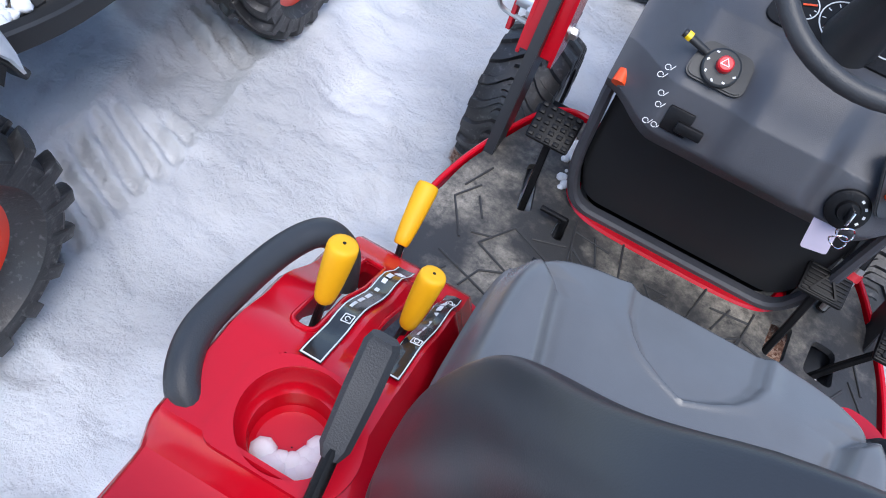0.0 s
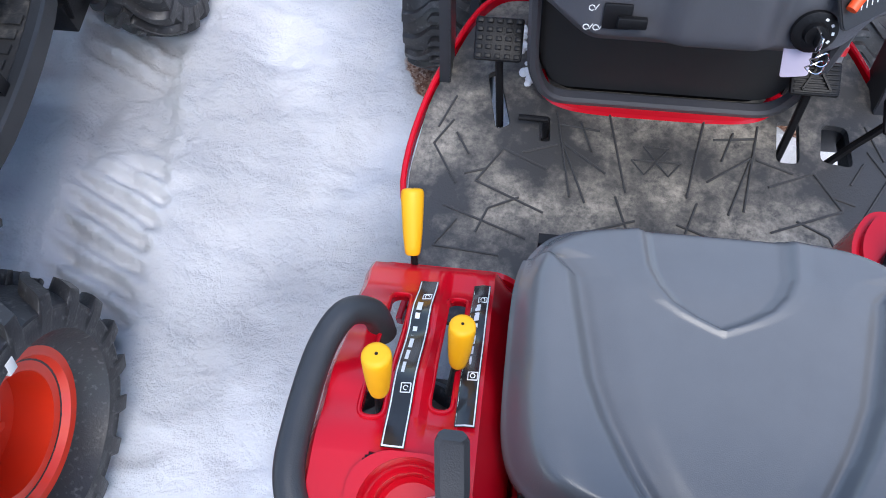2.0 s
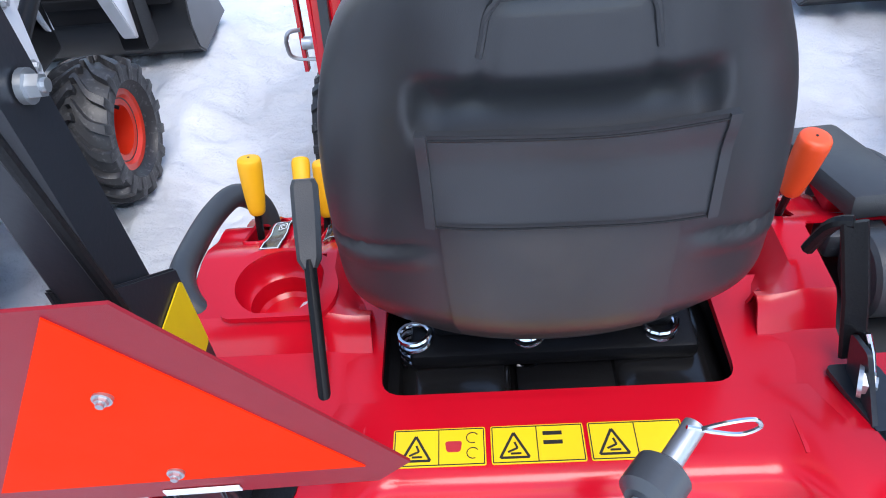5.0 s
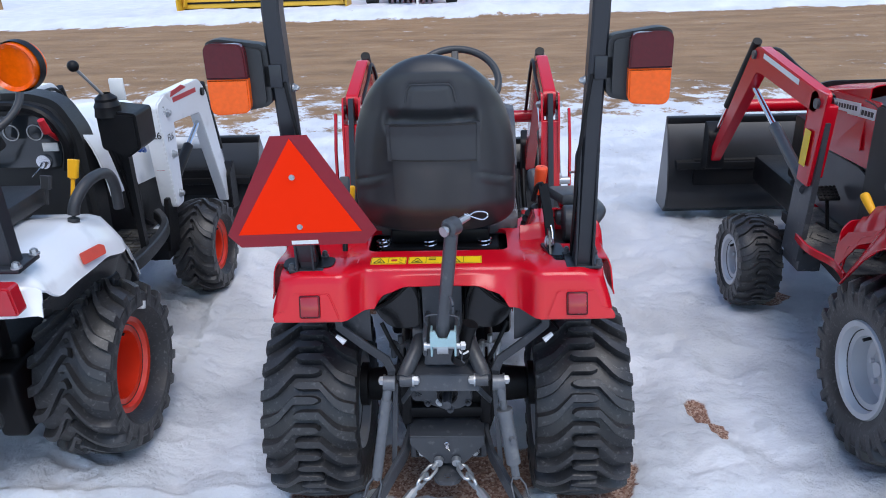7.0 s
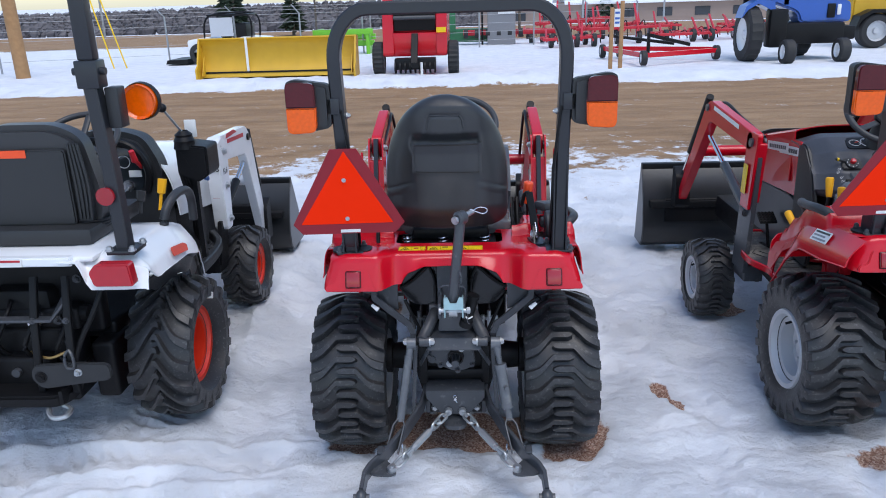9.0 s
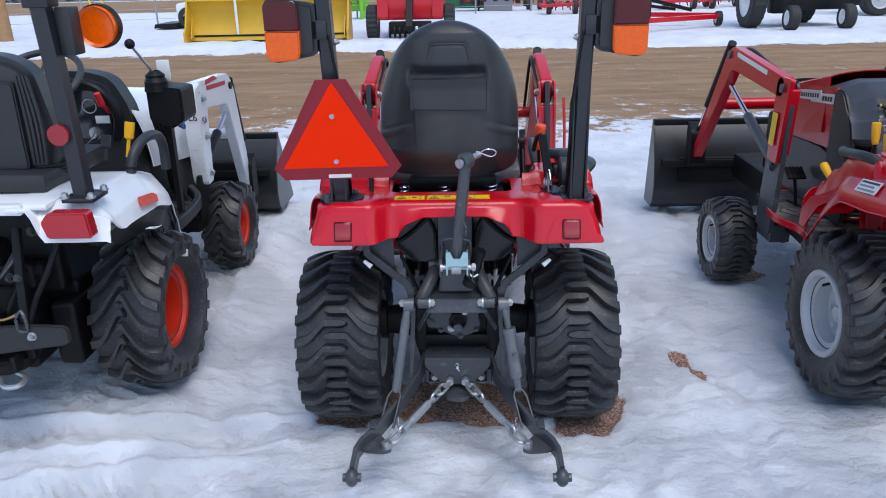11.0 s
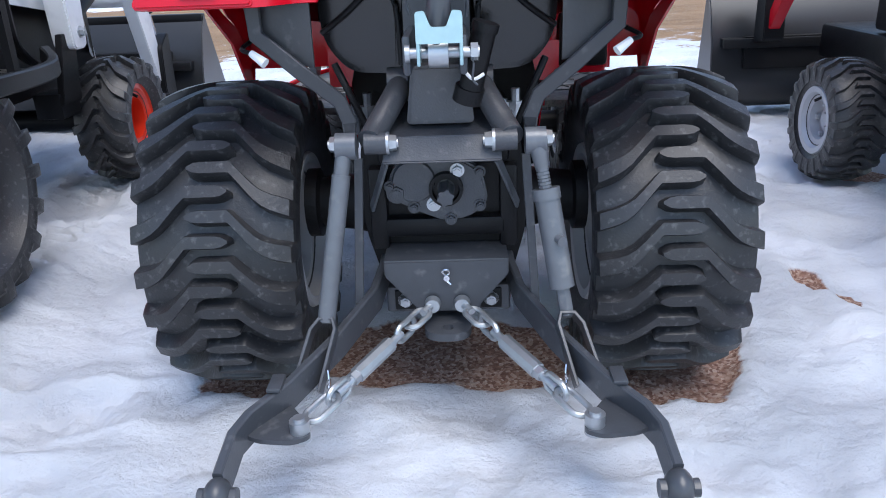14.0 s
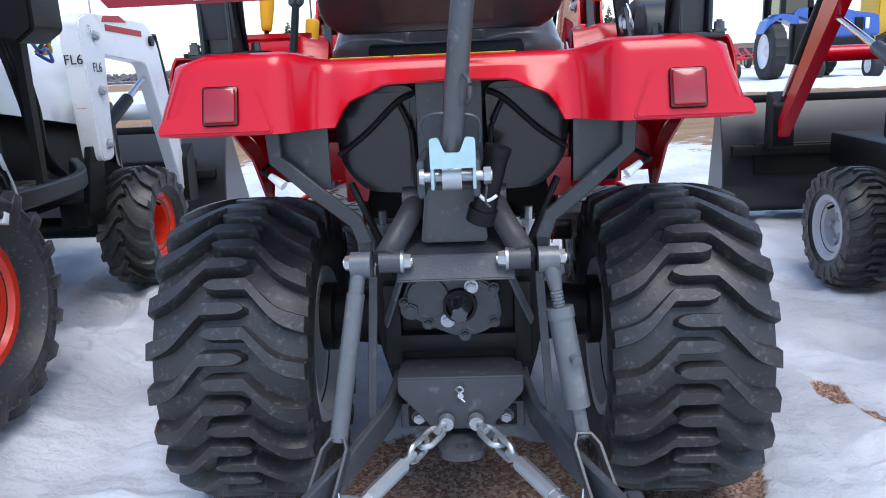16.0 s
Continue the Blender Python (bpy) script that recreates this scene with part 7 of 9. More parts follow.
# red guard with bright tube in front of the middle tractor's mast
for s in (-1, 1):
    bm = B()
    for x in (s * 0.435, s * 0.56):
        strip(bm, [(x, 0.98, 0.62), (x + s * 0.0, 1.02, 0.86), (x, 1.10, 1.02)], 0.012, 0.03, 0.002, up=(0, 1, 0))
    g = part("lamp_guard", bm, RED, A, "red guard bracket")
    bm = B()
    rod(bm, (s * 0.435, 0.985, 0.70), (s * 0.56, 0.985, 0.70), 0.018, n=14)
    tube(bm, [(s * 0.56, 0.985, 0.74), (s * 0.59, 0.97, 0.74), (s * 0.60, 0.97, 0.70), (s * 0.58, 0.975, 0.66), (s * 0.45, 0.975, 0.655)], 0.006, n=8)
    part("guard_tube", bm, ZINC, g)

# ---- the white tractor ----
W = thing("white_tractor", "white compact tractor with orange-red rims and a loader", "tractor", (-1.80, 0, 0), "tractors in the row")
for s in (-1, 1):
    wheel(W, (s * 0.525, -0.125, 0.385), 0.322, 0.275, 0.172, s, ORANGERIM, 18, 0.15, 0.05, 0.030, 0.030, drop=0.025, inset=0.60, tip=0.10, core=0.115, wide=0.06)
    wheel(W, (s * 0.45, 1.235, 0.295), 0.250, 0.21, 0.13, s, ORANGERIM, 16, 0.10, 0.05, 0.022, 0.026, drop=0.02, inset=0.68, tip=0.10, core=0.12, wide=0.06)
bm = B()


def wf(y):
    return lerp_table([(-0.605, 0.84), (-0.595, 0.88), (-0.565, 0.93), (-0.50, 0.962), (-0.40, 0.975), (-0.15, 0.965), (0.05, 0.92), (0.18, 0.82), (0.26, 0.70), (0.30, 0.55)], y)[0]


def wfender(s):
    bm = B()
    ys = spaced((-0.605, -0.48, 14), (-0.48, 0.235, 28))
    xs = [0.29, 0.31, 0.34, 0.36, 0.375, 0.39, 0.405, 0.42, 0.44, 0.50, 0.54, 0.565, 0.585, 0.60, 0.608, 0.612]

    def f(x, y):
        e = smoothstep(0.52, 0.612, x)
        d = (0.09 * e + 0.05 * smoothstep(0.595, 0.612, x)) * (0.12 + 0.88 * smoothstep(-0.6, -0.42, y))
        z = wf(y) - d
        z = max(z, 0.955 - 0.2 * smoothstep(0.36, 0.425, x)) if y < -0.3 else z
        return (s * (x - 0.075 * smoothstep(-0.05, 0.3, y)), y + 0.04 * e * smoothstep(-0.5, -0.6, y), z)
    surface(bm, xs, ys, f, lambda x, y: x < 0.44 and y > 0.1)
    thicken(bm, 0.006)
    fo = part("fender", bm, WHITEPAINT, W, "glossy white rear fender", smooth=50)
    bm = B()
    prism(bm, rounded([(-0.04, -0.022), (0.10, -0.018), (0.115, 0.01), (0.09, 0.022), (-0.03, 0.018)], 0.008), "z", 0, 0.0015)
    place(bm, Matrix.Translation((s * 0.606, -0.24, 0.878)) @ Matrix.Rotation(radians(s * 62), 4, "Y") @ Matrix.Rotation(radians(90), 4, "Z") @ Matrix.Rotation(radians(-10), 4, "Z"))
    part("fender_badge", bm, mat("orange_red_badge", (0.6, 0.05, 0.02), 0.3), fo, "orange-red badge")
    bm = B()  # dark liner between fender and tyre
    surface(bm, [0, 0.3, 0.6, 1.0], [-0.50 + 0.72 * i / 24 for i in range(25)], lambda k, y: (s * (0.598 - 0.075 * smoothstep(-0.05, 0.3, y) - 0.05 * k), y, wf(y) - 0.11 - 0.12 * k * smoothstep(-0.55, -0.35, y)))
    thicken(bm, 0.005)
    part("fender_liner", bm, PLASTIC, fo, "dark grey plastic wheel-arch liner")
    bm = B()  # black arch lip inside the fender
    sweep(bm, [(s * (0.575 - 0.075 * smoothstep(-0.05, 0.3, y)), y, wf(y) - 0.15) for y in [-0.15 + 0.40 * i / 12 for i in range(13)]], rect(0.04, 0.02, 0.004), up=(0, 0, 1))
    part("arch_lip", bm, PLASTIC, fo)
    bm = B()
    prism(bm, rounded([(s * 0.435, 0.865), (s * 0.59, 0.865), (s * 0.58, 0.955), (s * 0.45, 0.955), (s * 0.42, 0.92)], 0.012), "y", -0.64, -0.585, bev=0.006)
    part("tail_lamp", bm, mat("bright_red_lens", (0.42, 0.01, 0.02), 0.15, coat=0.5), W, "red tail lamp")


wfender(1), wfender(-1)
bm = B()
prism(bm, rounded([(-0.34, 0.935), (0.34, 0.935), (0.34, 0.972), (-0.34, 0.972)], 0.008), "y", -0.60, -0.56, bev=0.006)
box(bm, -0.42, 0.42, -0.58, -0.30, 0.945, 0.968, 0.01)
part("rear_panel", bm, WHITEPAINT, W)
bm = B()
prism(bm, [(0.06, 0.9385), (0.15, 0.9385), (0.15, 0.9685), (0.06, 0.9685)], "y", -0.606, -0.601)
wl = part("warning_label", bm, PAPER, W, "white warning label")
bm = B()
box(bm, 0.064, 0.146, -0.608, -0.606, 0.958, 0.966)
part("label_bar", bm, INKRED, wl)
# open seat with ribbed back
ws = new("seat")
ws.parent = W
ws.location.x, ws.scale = 0.10, (1.04, 1.0, 1.03)
ws.location.z = -0.03
tagged(ws, "black seat with ribbed back shell")
bm = B()
prism(bm, rounded([(-0.24, 1.00), (0.24, 1.00), (0.265, 1.15), (0.22, 1.38), (0.12, 1.43), (-0.12, 1.43), (-0.22, 1.38), (-0.265, 1.15)], 0.05), "y", -0.36, -0.24, bev=0.025)
part("backrest", bm, VINYLDARK, ws)
bm = B()
prism(bm, rounded([(-0.20, 1.04), (0.17, 1.04), (0.17, 1.34), (-0.20, 1.34)], 0.02), "y", -0.385, -0.355, bev=0.006)
part("back_shell", bm, PLASTIC, ws)
for k in range(4):
    bm = B()
    tube(bm, [(0.185 + 0.014 * k, -0.372, 1.06), (0.19 + 0.016 * k, -0.378, 1.2), (0.18 + 0.012 * k, -0.372, 1.36)], 0.006, n=8)
    part("back_rib", bm, PLASTIC, ws)
bm = B()
box(bm, -0.25, 0.25, -0.45, 0.05, 0.97, 1.04, 0.02)
part("seat_base", bm, PLASTIC, ws)
bm = B()
for k in range(6):
    sweep(bm, [Vector((0.30 + (0.05 + 0.004 * k) * math.cos(a), -0.28 + (0.07 + 0.003 * k) * math.sin(a), 0.985 + 0.012 * k)) for a in [2 * math.pi * i / 20 for i in range(20)]], circle(0.006, 6), True)
part("coiled_cable", bm, CASEBLACK, W, "coil of black cable")
bm = B()
prism(bm, [(-0.08, 1.31), (0.02, 1.31), (0.02, 1.34), (-0.08, 1.34)], "y", -0.388, -0.386)
part("seat_label", bm, ORANGE, ws)
# roll bar, amber lamp, red reflector
wr = new("roll_bar")
wr.parent = W
tagged(wr, "black folding roll bar")
for s in (-1, 1):
    bm = B()
    sweep(bm, [(s * 0.525, -0.515, 0.98), (s * 0.52, -0.52, 1.30), (s * 0.505, -0.525, 1.62)], rect(0.05, 0.06, 0.005), up=(0, 1, 0))
    box(bm, s * 0.47, s * 0.58, -0.57, -0.45, 0.968, 0.985, 0.004)
    part("post", bm, ROPSBLACK, wr)
    for px, py in ((0.48, -0.56), (0.57, -0.56), (0.57, -0.46)):
        bolt(wr, (s * px, py, 0.986), (0, 0, 1), 0.012, 0.012)
    bm = B()
    box(bm, s * 0.505 - 0.042, s * 0.505 + 0.042, -0.56, -0.485, 1.60, 1.70, 0.006)
    box(bm, s * 0.505 - 0.03, s * 0.505 + 0.03, -0.55, -0.50, 1.70, 2.1, 0.006)
    rod(bm, (s * 0.505 - 0.06, -0.53, 1.66), (s * 0.505 + 0.06, -0.53, 1.66), 0.014, n=12)
    part("hinge", bm, ROPSBLACK, wr)
    bm = B()
    box(bm, s * 0.54, s * 0.59, -0.52, -0.45, 1.45, 1.60, 0.006)
    part("lamp_bracket", bm, PLASTIC, wr)
    bm = B()
    lathe(bm, [(-0.395, 0.001), (-0.395, 0.055), (-0.405, 0.066), (-0.365, 0.070), (-0.335, 0.066), (-0.325, 0.001)], (s * 0.61, 0, 1.53), "y", 32)
    part("amber_lamp", bm, AMBER, wr, "round amber lamp")
    bm = B()
    lathe(bm, [(-0.385, 0.0715), (-0.355, 0.0735), (-0.355, 0.06)], (s * 0.61, 0, 1.53), "y", 32)
    part("lamp_ring", bm, CASEBLACK, wr)
    bm = B()
    rod(bm, (s * 0.50, -0.565, 1.20), (s * 0.50, -0.552, 1.20), 0.035, n=24)
    part("round_reflector", bm, LENSRED, wr, "round red reflector")
# grab handle, levers
bm = B()
tube(bm, [(0.52, -0.12, 0.95), (0.53, -0.10, 1.02), (0.55, -0.02, 1.07), (0.555, 0.10, 1.06), (0.55, 0.16, 1.0), (0.545, 0.17, 0.90)], 0.020, n=14)
part("grab_handle", bm, GRIPBLACK, W, "black grab handle")
for p, q, m_, nm in (((0.44, 0.05, 0.98), (0.46, 0.08, 1.12), YELLOW, "yellow control lever"), ((0.37, 0.0, 0.98), (0.38, 0.02, 1.08), GRIPBLACK, "black control lever")):
    bm = B()
    sweep(bm, [Vector(p), Vector(p).lerp(Vector(q), 0.5), Vector(p).lerp(Vector(q), 0.55), Vector(q)], rect(0.035, 0.022, 0.005), up=(0, 1, 0), scales=[0.4, 0.4, 1, 1.1])
    part("lever", bm, m_, W, nm)
# platform, dash, hood
bm = B()
prism(bm, rounded([(-0.46, 0.20), (0.40, 0.20), (0.45, 0.45), (0.42, 0.80), (-0.42, 0.80), (-0.47, 0.45)], 0.05), "z", 0.53, 0.565, bev=0.006)
pl = part("foot_platform", bm, MATRUBBER, W, "snow-dusted black foot platform")
bm = B()
for k in range(13):
    for j in range(5):
        box(bm, 0.14 + 0.055 * j, 0.185 + 0.055 * j, 0.24 + 0.04 * k, 0.265 + 0.04 * k, 0.565, 0.571)
tagged(part("platform_tread", bm, MATRUBBER, pl), kind="stuff")
bm = B()
sweep(bm, smooth_path([(0.40, 0.20, 0.56), (0.455, 0.45, 0.56), (0.43, 0.80, 0.56), (0.36, 0.90, 0.60)], 6), rect(0.035, 0.06, 0.006))
part("platform_rim", bm, PLASTIC, pl)
bm = B()
for k in range(70):
    g = ((0.36, 0.33), (0.33, 0.40), (0.26, 0.31), (0.20, 0.45))[k % 4 if k < 40 else k % 2]
    x, y = random.gauss(g[0], 0.017), random.gauss(g[1], 0.02)
    r = 0.006 + 0.016 * random.random() ** 2
    ball(bm, (-1.80 + x, y, 0.570 + 0.4 * r), r, 10, (1 + 0.5 * random.random(), 1, 0.75))
for v in bm.verts:
    v.co += 0.006 * noise.noise_vector(v.co * 70) + 0.004 * noise.noise_vector(v.co * 160)
tagged(part("snow_lumps", bm, LOOSESNOW, None, smooth=80), "lumps of snow on the white tractor's platform", "snow", kind="stuff")
bm = B()
prism(bm, rounded([(-0.26, 0.50), (0.26, 0.50), (0.275, 0.80), (0.27, 1.10), (0.20, 1.24), (0.08, 1.275), (-0.08, 1.275), (-0.20, 1.24), (-0.27, 1.10), (-0.275, 0.80)], 0.05), "y", 0.50, 0.66, bev=0.03)
wd = part("dashboard", bm, PLASTIC, W, "black dashboard")
bm = B()
sweep(bm, smooth_path([(-0.2, 0.50, 0.96), (-0.225, 0.485, 1.08), (-0.16, 0.475, 1.20), (0.0, 0.47, 1.235), (0.16, 0.475, 1.20), (0.225, 0.485, 1.08), (0.2, 0.50, 0.96)], 5), rect(0.035, 0.05, 0.01), up=(0, 1, 0))
part("bezel", bm, CASEBLACK, wd)
bm = B()
prism(bm, rounded([(-0.18, 0.97), (0.18, 0.97), (0.20, 1.08), (0.14, 1.19), (-0.14, 1.19), (-0.20, 1.08)], 0.03), "y", 0.492, 0.50)
cl = part("instrument_panel", bm, GLASS, wd, "dark glass instrument cluster")
for x in (-0.10, 0.0, 0.10):
    bm = B()
    lathe(bm, [(0.490, 0.034), (0.486, 0.034), (0.486, 0.030), (0.490, 0.030)], (x, 0, 1.12), "y", 24)
    part("gauge_ring", bm, GREYRIM, cl)
bm = B()
box(bm, 0.12, 0.185, 0.484, 0.491, 1.04, 1.075, 0.001)
part("label", bm, PAPER, wd, "white label")
bm = B()
rod(bm, (0.19, 0.49, 1.09), (0.185, 0.43, 1.14), 0.010, n=12)
rod(bm, (0.185, 0.432, 1.135), (0.183, 0.41, 1.19), 0.017, 0.014, n=12)
part("red_lever", bm, mat("bright_red_plastic", (0.6, 0.02, 0.03), 0.35), wd, "red throttle lever")
bm = B()
lathe(bm, [(0.50, 0.032), (0.48, 0.030), (0.48, 0.001)], (0.11, 0, 0.995), "y", 20)
ws_ = part("ignition_switch", bm, CHROME, wd)
bm = B()
sweep(bm, [(0.11, 0.475, 0.995), (0.11, 0.455, 0.985), (0.095, 0.45, 0.965), (0.07, 0.45, 0.945)], rect(0.012, 0.004, 0.001))
part("key", bm, CHROME, ws_)
bm = B()
wsm = Matrix.Translation((-0.02, 0.30, 1.27)) @ Matrix.Rotation(radians(32), 4, "X")
sweep(bm, [Vector((0.19 * math.cos(a), 0.19 * math.sin(a), 0)) for a in [2 * math.pi * i / 40 for i in range(40)]], circle(0.015, 10), True)
for a in (1.57, 3.66, 5.76):
    sweep(bm, [Vector((r * math.cos(a), r * math.sin(a), z)) for r, z in ((0.02, -0.03), (0.18, 0))], rect(0.03, 0.012, 0.003))
rod(bm, (0, 0, -0.22), (0, 0, -0.02), 0.03, n=14)
part("steering_wheel", place(bm, wsm), GRIPBLACK, W, "black steering wheel", 60)


def whood(v, a):
    y = 0.55 + 1.05 * v
    w = 0.335 - 0.04 * v - 0.08 * smoothstep(0.75, 1, v)
    h = 1.20 - 0.16 * v - 0.16 * smoothstep(0.7, 1, v)
    t = (a - 0.5) * 2
    return (w * math.sin(t * 1.45) / math.sin(1.45), y, h - 0.55 * max(0, abs(t) - 0.15) ** 2.2)


bm = B()
surface(bm, [i / 24 for i in range(25)], [i / 30 for i in range(31)], whood)
thicken(bm, 0.006)
part("hood", bm, WHITEPAINT, W, "rounded white hood", 60)
for nm, q, bev in (("engine_block", (-0.22, 0.22, 0.62, 1.6, 0.42, 0.80), 0.02), ("gearbox", (-0.17, 0.17, -0.45, 0.6, 0.33, 0.52), 0.03), ("lift_case", (-0.13, 0.13, -0.44, -0.25, 0.50, 0.78), 0.03)):
    bm = B()
    box(bm, *q, bev)
    part(nm, bm, CASEBLACK, W)
for nm, p, q, r in (("rockshaft", (-0.27, -0.40, 0.66), (0.27, -0.40, 0.66), 0.035), ("front_axle", (-0.40, 1.235, 0.295), (0.40, 1.235, 0.295), 0.045), ("rear_axle", (-0.40, -0.125, 0.385), (0.40, -0.125, 0.385), 0.07)):
    bm = B()
    rod(bm, p, q, r)
    part(nm, bm, CASEBLACK, W)
for x0, x1, y0, y1, z0, z1, nm in ((-0.20, 0.20, -0.47, -0.30, 0.28, 0.62, "rear_case"), (-0.30, 0.30, -0.36, -0.28, 0.55, 0.93, "seat_support"), (-0.24, 0.24, -0.45, -0.34, 0.60, 0.70, "rockshaft_case"), (-0.13, 0.13, -0.54, -0.45, 0.34, 0.52, "gear_cover"), (0.24, 0.34, -0.40, -0.20, 0.26, 0.52, "final_drive"), (-0.34, -0.24, -0.40, -0.20, 0.26, 0.52, "final_drive"), (-0.32, 0.32, -0.30, 0.10, 0.50, 0.58, "fender_frame")):
    bm = B()
    box(bm, x0, x1, y0, y1, z0, z1, 0.02, seg=3)
    part(nm, bm, CASEBLACK, W)
for x in (-0.25, -0.11, 0.12, 0.25):
    bm = B()
    sweep(bm, [(x, -0.50, 0.86), (x * 1.05, -0.56, 0.70), (x * 1.08, -0.60, 0.52), (x * 1.08, -0.60, 0.40)], rect(0.03, 0.024, 0.004), up=(0, 1, 0))
    lk = part("lift_link", bm, CASEBLACK, W)
    bolt(lk, (x * 1.05, -0.575, 0.70), (0, -1, 0), 0.010, 0.010, STEELGREY)
for s in (-1, 1):
    bm = B()
    prism(bm, rounded([(s * 0.15, 0.43), (s * 0.44, 0.47), (s * 0.44, 0.54), (s * 0.30, 0.545), (s * 0.13, 0.535), (s * 0.11, 0.48)], 0.03), "y", -0.64, -0.62, bev=0.004)
    plate = part("stabiliser_plate", bm, PLASTIC, W, "black stabiliser plate")
    bolt(plate, (s * 0.31, -0.64, 0.505), (0, -1, 0), 0.012, 0.014)
    bolt(plate, (s * 0.155, -0.64, 0.485), (0, -1, 0), 0.018, 0.006, CASEBLACK)
    bm = B()
    tube(bm, [(s * 0.285, -0.635, 0.60), (s * 0.27, -0.645, 0.58), (s * 0.27, -0.645, 0.53), (s * 0.30, -0.645, 0.53), (s * 0.30, -0.645, 0.58), (s * 0.285, -0.635, 0.60)], 0.006, n=8)
    part("check_loop", bm, STEELGREY, W)
    bm = B()
    sweep(bm, [(s * 0.20, -0.36, 0.40), (s * 0.23, -0.58, 0.40), (s * 0.23, -0.66, 0.40)], rect(0.016, 0.06, 0.003))
    part("lower_link", bm, CASEBLACK, W)
    bm = B()
    tube(bm, [(s * 0.40, -0.48, 0.84), (s * 0.36, -0.54, 0.72), (s * 0.30, -0.57, 0.60), (s * 0.27, -0.60, 0.50)], 0.011, n=8)
    part("check_cable", bm, CASEBLACK, W)
for x, z in ((-0.20, 0.62), (-0.05, 0.66), (0.06, 0.60), (0.17, 0.66), (0.20, 0.56), (0.10, 0.74), (0.22, 0.80)):
    bolt(W, (x, -0.475 if z < 0.68 else -0.365, z), (0, -1, 0), 0.014, 0.012, STEELGREY)
for x, z, r in ((0.08, 0.66, 0.03), (0.19, 0.60, 0.022)):
    bm = B()
    lathe(bm, [(-0.51, 0.001), (-0.51, r * 0.6), (-0.50, r * 0.65), (-0.49, r), (-0.44, r)], (x, 0, z), "y", 20)
    part("coupler_cap", bm, CHROME if r > 0.025 else CASEBLACK, W, "round hydraulic coupler")
bm = B()
tube(bm, [(0.05, -0.50, 0.53), (0.11, -0.56, 0.54), (0.17, -0.57, 0.535), (0.22, -0.55, 0.55)], 0.006, n=8)
part("spring_rod", bm, mat("brass_yellow_rod", (0.45, 0.3, 0.12), 0.35, metal=0.7), W, "thin brassy rod")
bm = B()
tube(bm, [(0.16, -0.62, 0.36), (0.17, -0.66, 0.34), (0.21, -0.70, 0.335), (0.25, -0.69, 0.335), (0.25, -0.64, 0.34), (0.21, -0.62, 0.35)], 0.010, n=8)
part("shackle", bm, ZINC, W, "bright shackle")
for x, z in ((-0.16, 0.70), (-0.04, 0.74), (0.07, 0.72), (0.20, 0.70)):
    bm = B()
    tube(bm, [(x, -0.42, z), (x + 0.02, -0.50, z - 0.04), (x - 0.02, -0.54, z - 0.16), (x + 0.01, -0.46, z - 0.26)], 0.010, n=8)
    part("hydraulic_line", bm, CASEBLACK, W)
for x, z in ((-0.12, 0.44), (0.12, 0.44)):
    bm = B()
    lathe(bm, [(-0.47, 0.001), (-0.47, 0.05), (-0.45, 0.055), (-0.43, 0.06)], (x, 0, z), "y", 20)
    part("axle_cover", bm, STEELGREY, W)
bm = B()
rod(bm, (0, -0.56, 0.46), (0, -0.44, 0.46), 0.018, n=12)
lathe(bm, [(-0.50, 0.05), (-0.48, 0.055), (-0.46, 0.07), (-0.44, 0.075)], (0, 0, 0.46), "y", 20)
part("output_shaft", bm, STEELGREY, W)
bm = B()
sweep(bm, [(-0.24, -0.52, 0.77), (-0.20, -0.56, 0.70), (0.20, -0.56, 0.70), (0.24, -0.52, 0.77)], rect(0.05, 0.012, 0.003))
part("rear_bracket", bm, STEELGREY, W)
bm = B()
prism(bm, rounded([(-0.22, -0.66), (0.22, -0.66), (0.26, -0.56), (0.20, -0.40), (-0.20, -0.40), (-0.26, -0.56)], 0.06), "z", 0.355, 0.405, bev=0.01)
part("drawbar", bm, CASEBLACK, W)
# joystick pedestal with ball lever, phone-like panel, hoses
wj = new("loader_control")
wj.parent = W
tagged(wj, "black loader control pedestal with ball-topped lever")
bm = B()
prism(bm, rounded([(0.40, 1.06), (0.50, 1.02), (0.56, 1.06), (0.56, 1.20), (0.40, 1.22)], 0.015), "y", 0.42, 0.60, bev=0.01)
prism(bm, [(0.52, 0.56), (0.55, 0.56), (0.56, 1.06), (0.52, 1.06)], "x", 0.43, 0.455)
part("pedestal", bm, CASEBLACK, wj)
bm = B()
lathe(bm, [(1.19, 0.055), (1.22, 0.05), (1.23, 0.052), (1.25, 0.042), (1.26, 0.044), (1.28, 0.02)], (0.44, 0.46, 0), "z", 20)
part("boot", bm, CASEBLACK, wj)
bm = B()
rod(bm, (0.44, 0.45, 1.27), (0.397, 0.345, 1.405), 0.006, n=10)
part("rod", bm, ZINC, wj)
bm = B()
ball(bm, (0.397, 0.343, 1.408), 0.022, 16)
part("knob", bm, CASEBLACK, wj, "", 80)
bm = B()
box(bm, 0.395, 0.455, 0.60, 0.615, 1.22, 1.31, 0.004)
part("indicator_panel", bm, PAPER, wj)
for k, (m_, c) in enumerate(((DKGREEN, "green"), (INKRED, "red"), (STICKER, "yellow"), (BLUE, "blue"))):
    bm = B()
    tube(bm, [(0.40, 0.62 + 0.015 * k, 1.05), (0.44 + 0.01 * k, 0.60, 1.09 - 0.03 * k), (0.47, 0.64, 1.10 - 0.03 * k), (0.45, 0.70, 1.06 - 0.03 * k), (0.41, 0.68, 1.0)], 0.006, n=8)
    part("hose_tie", bm, m_, wj, f"{c} cable")
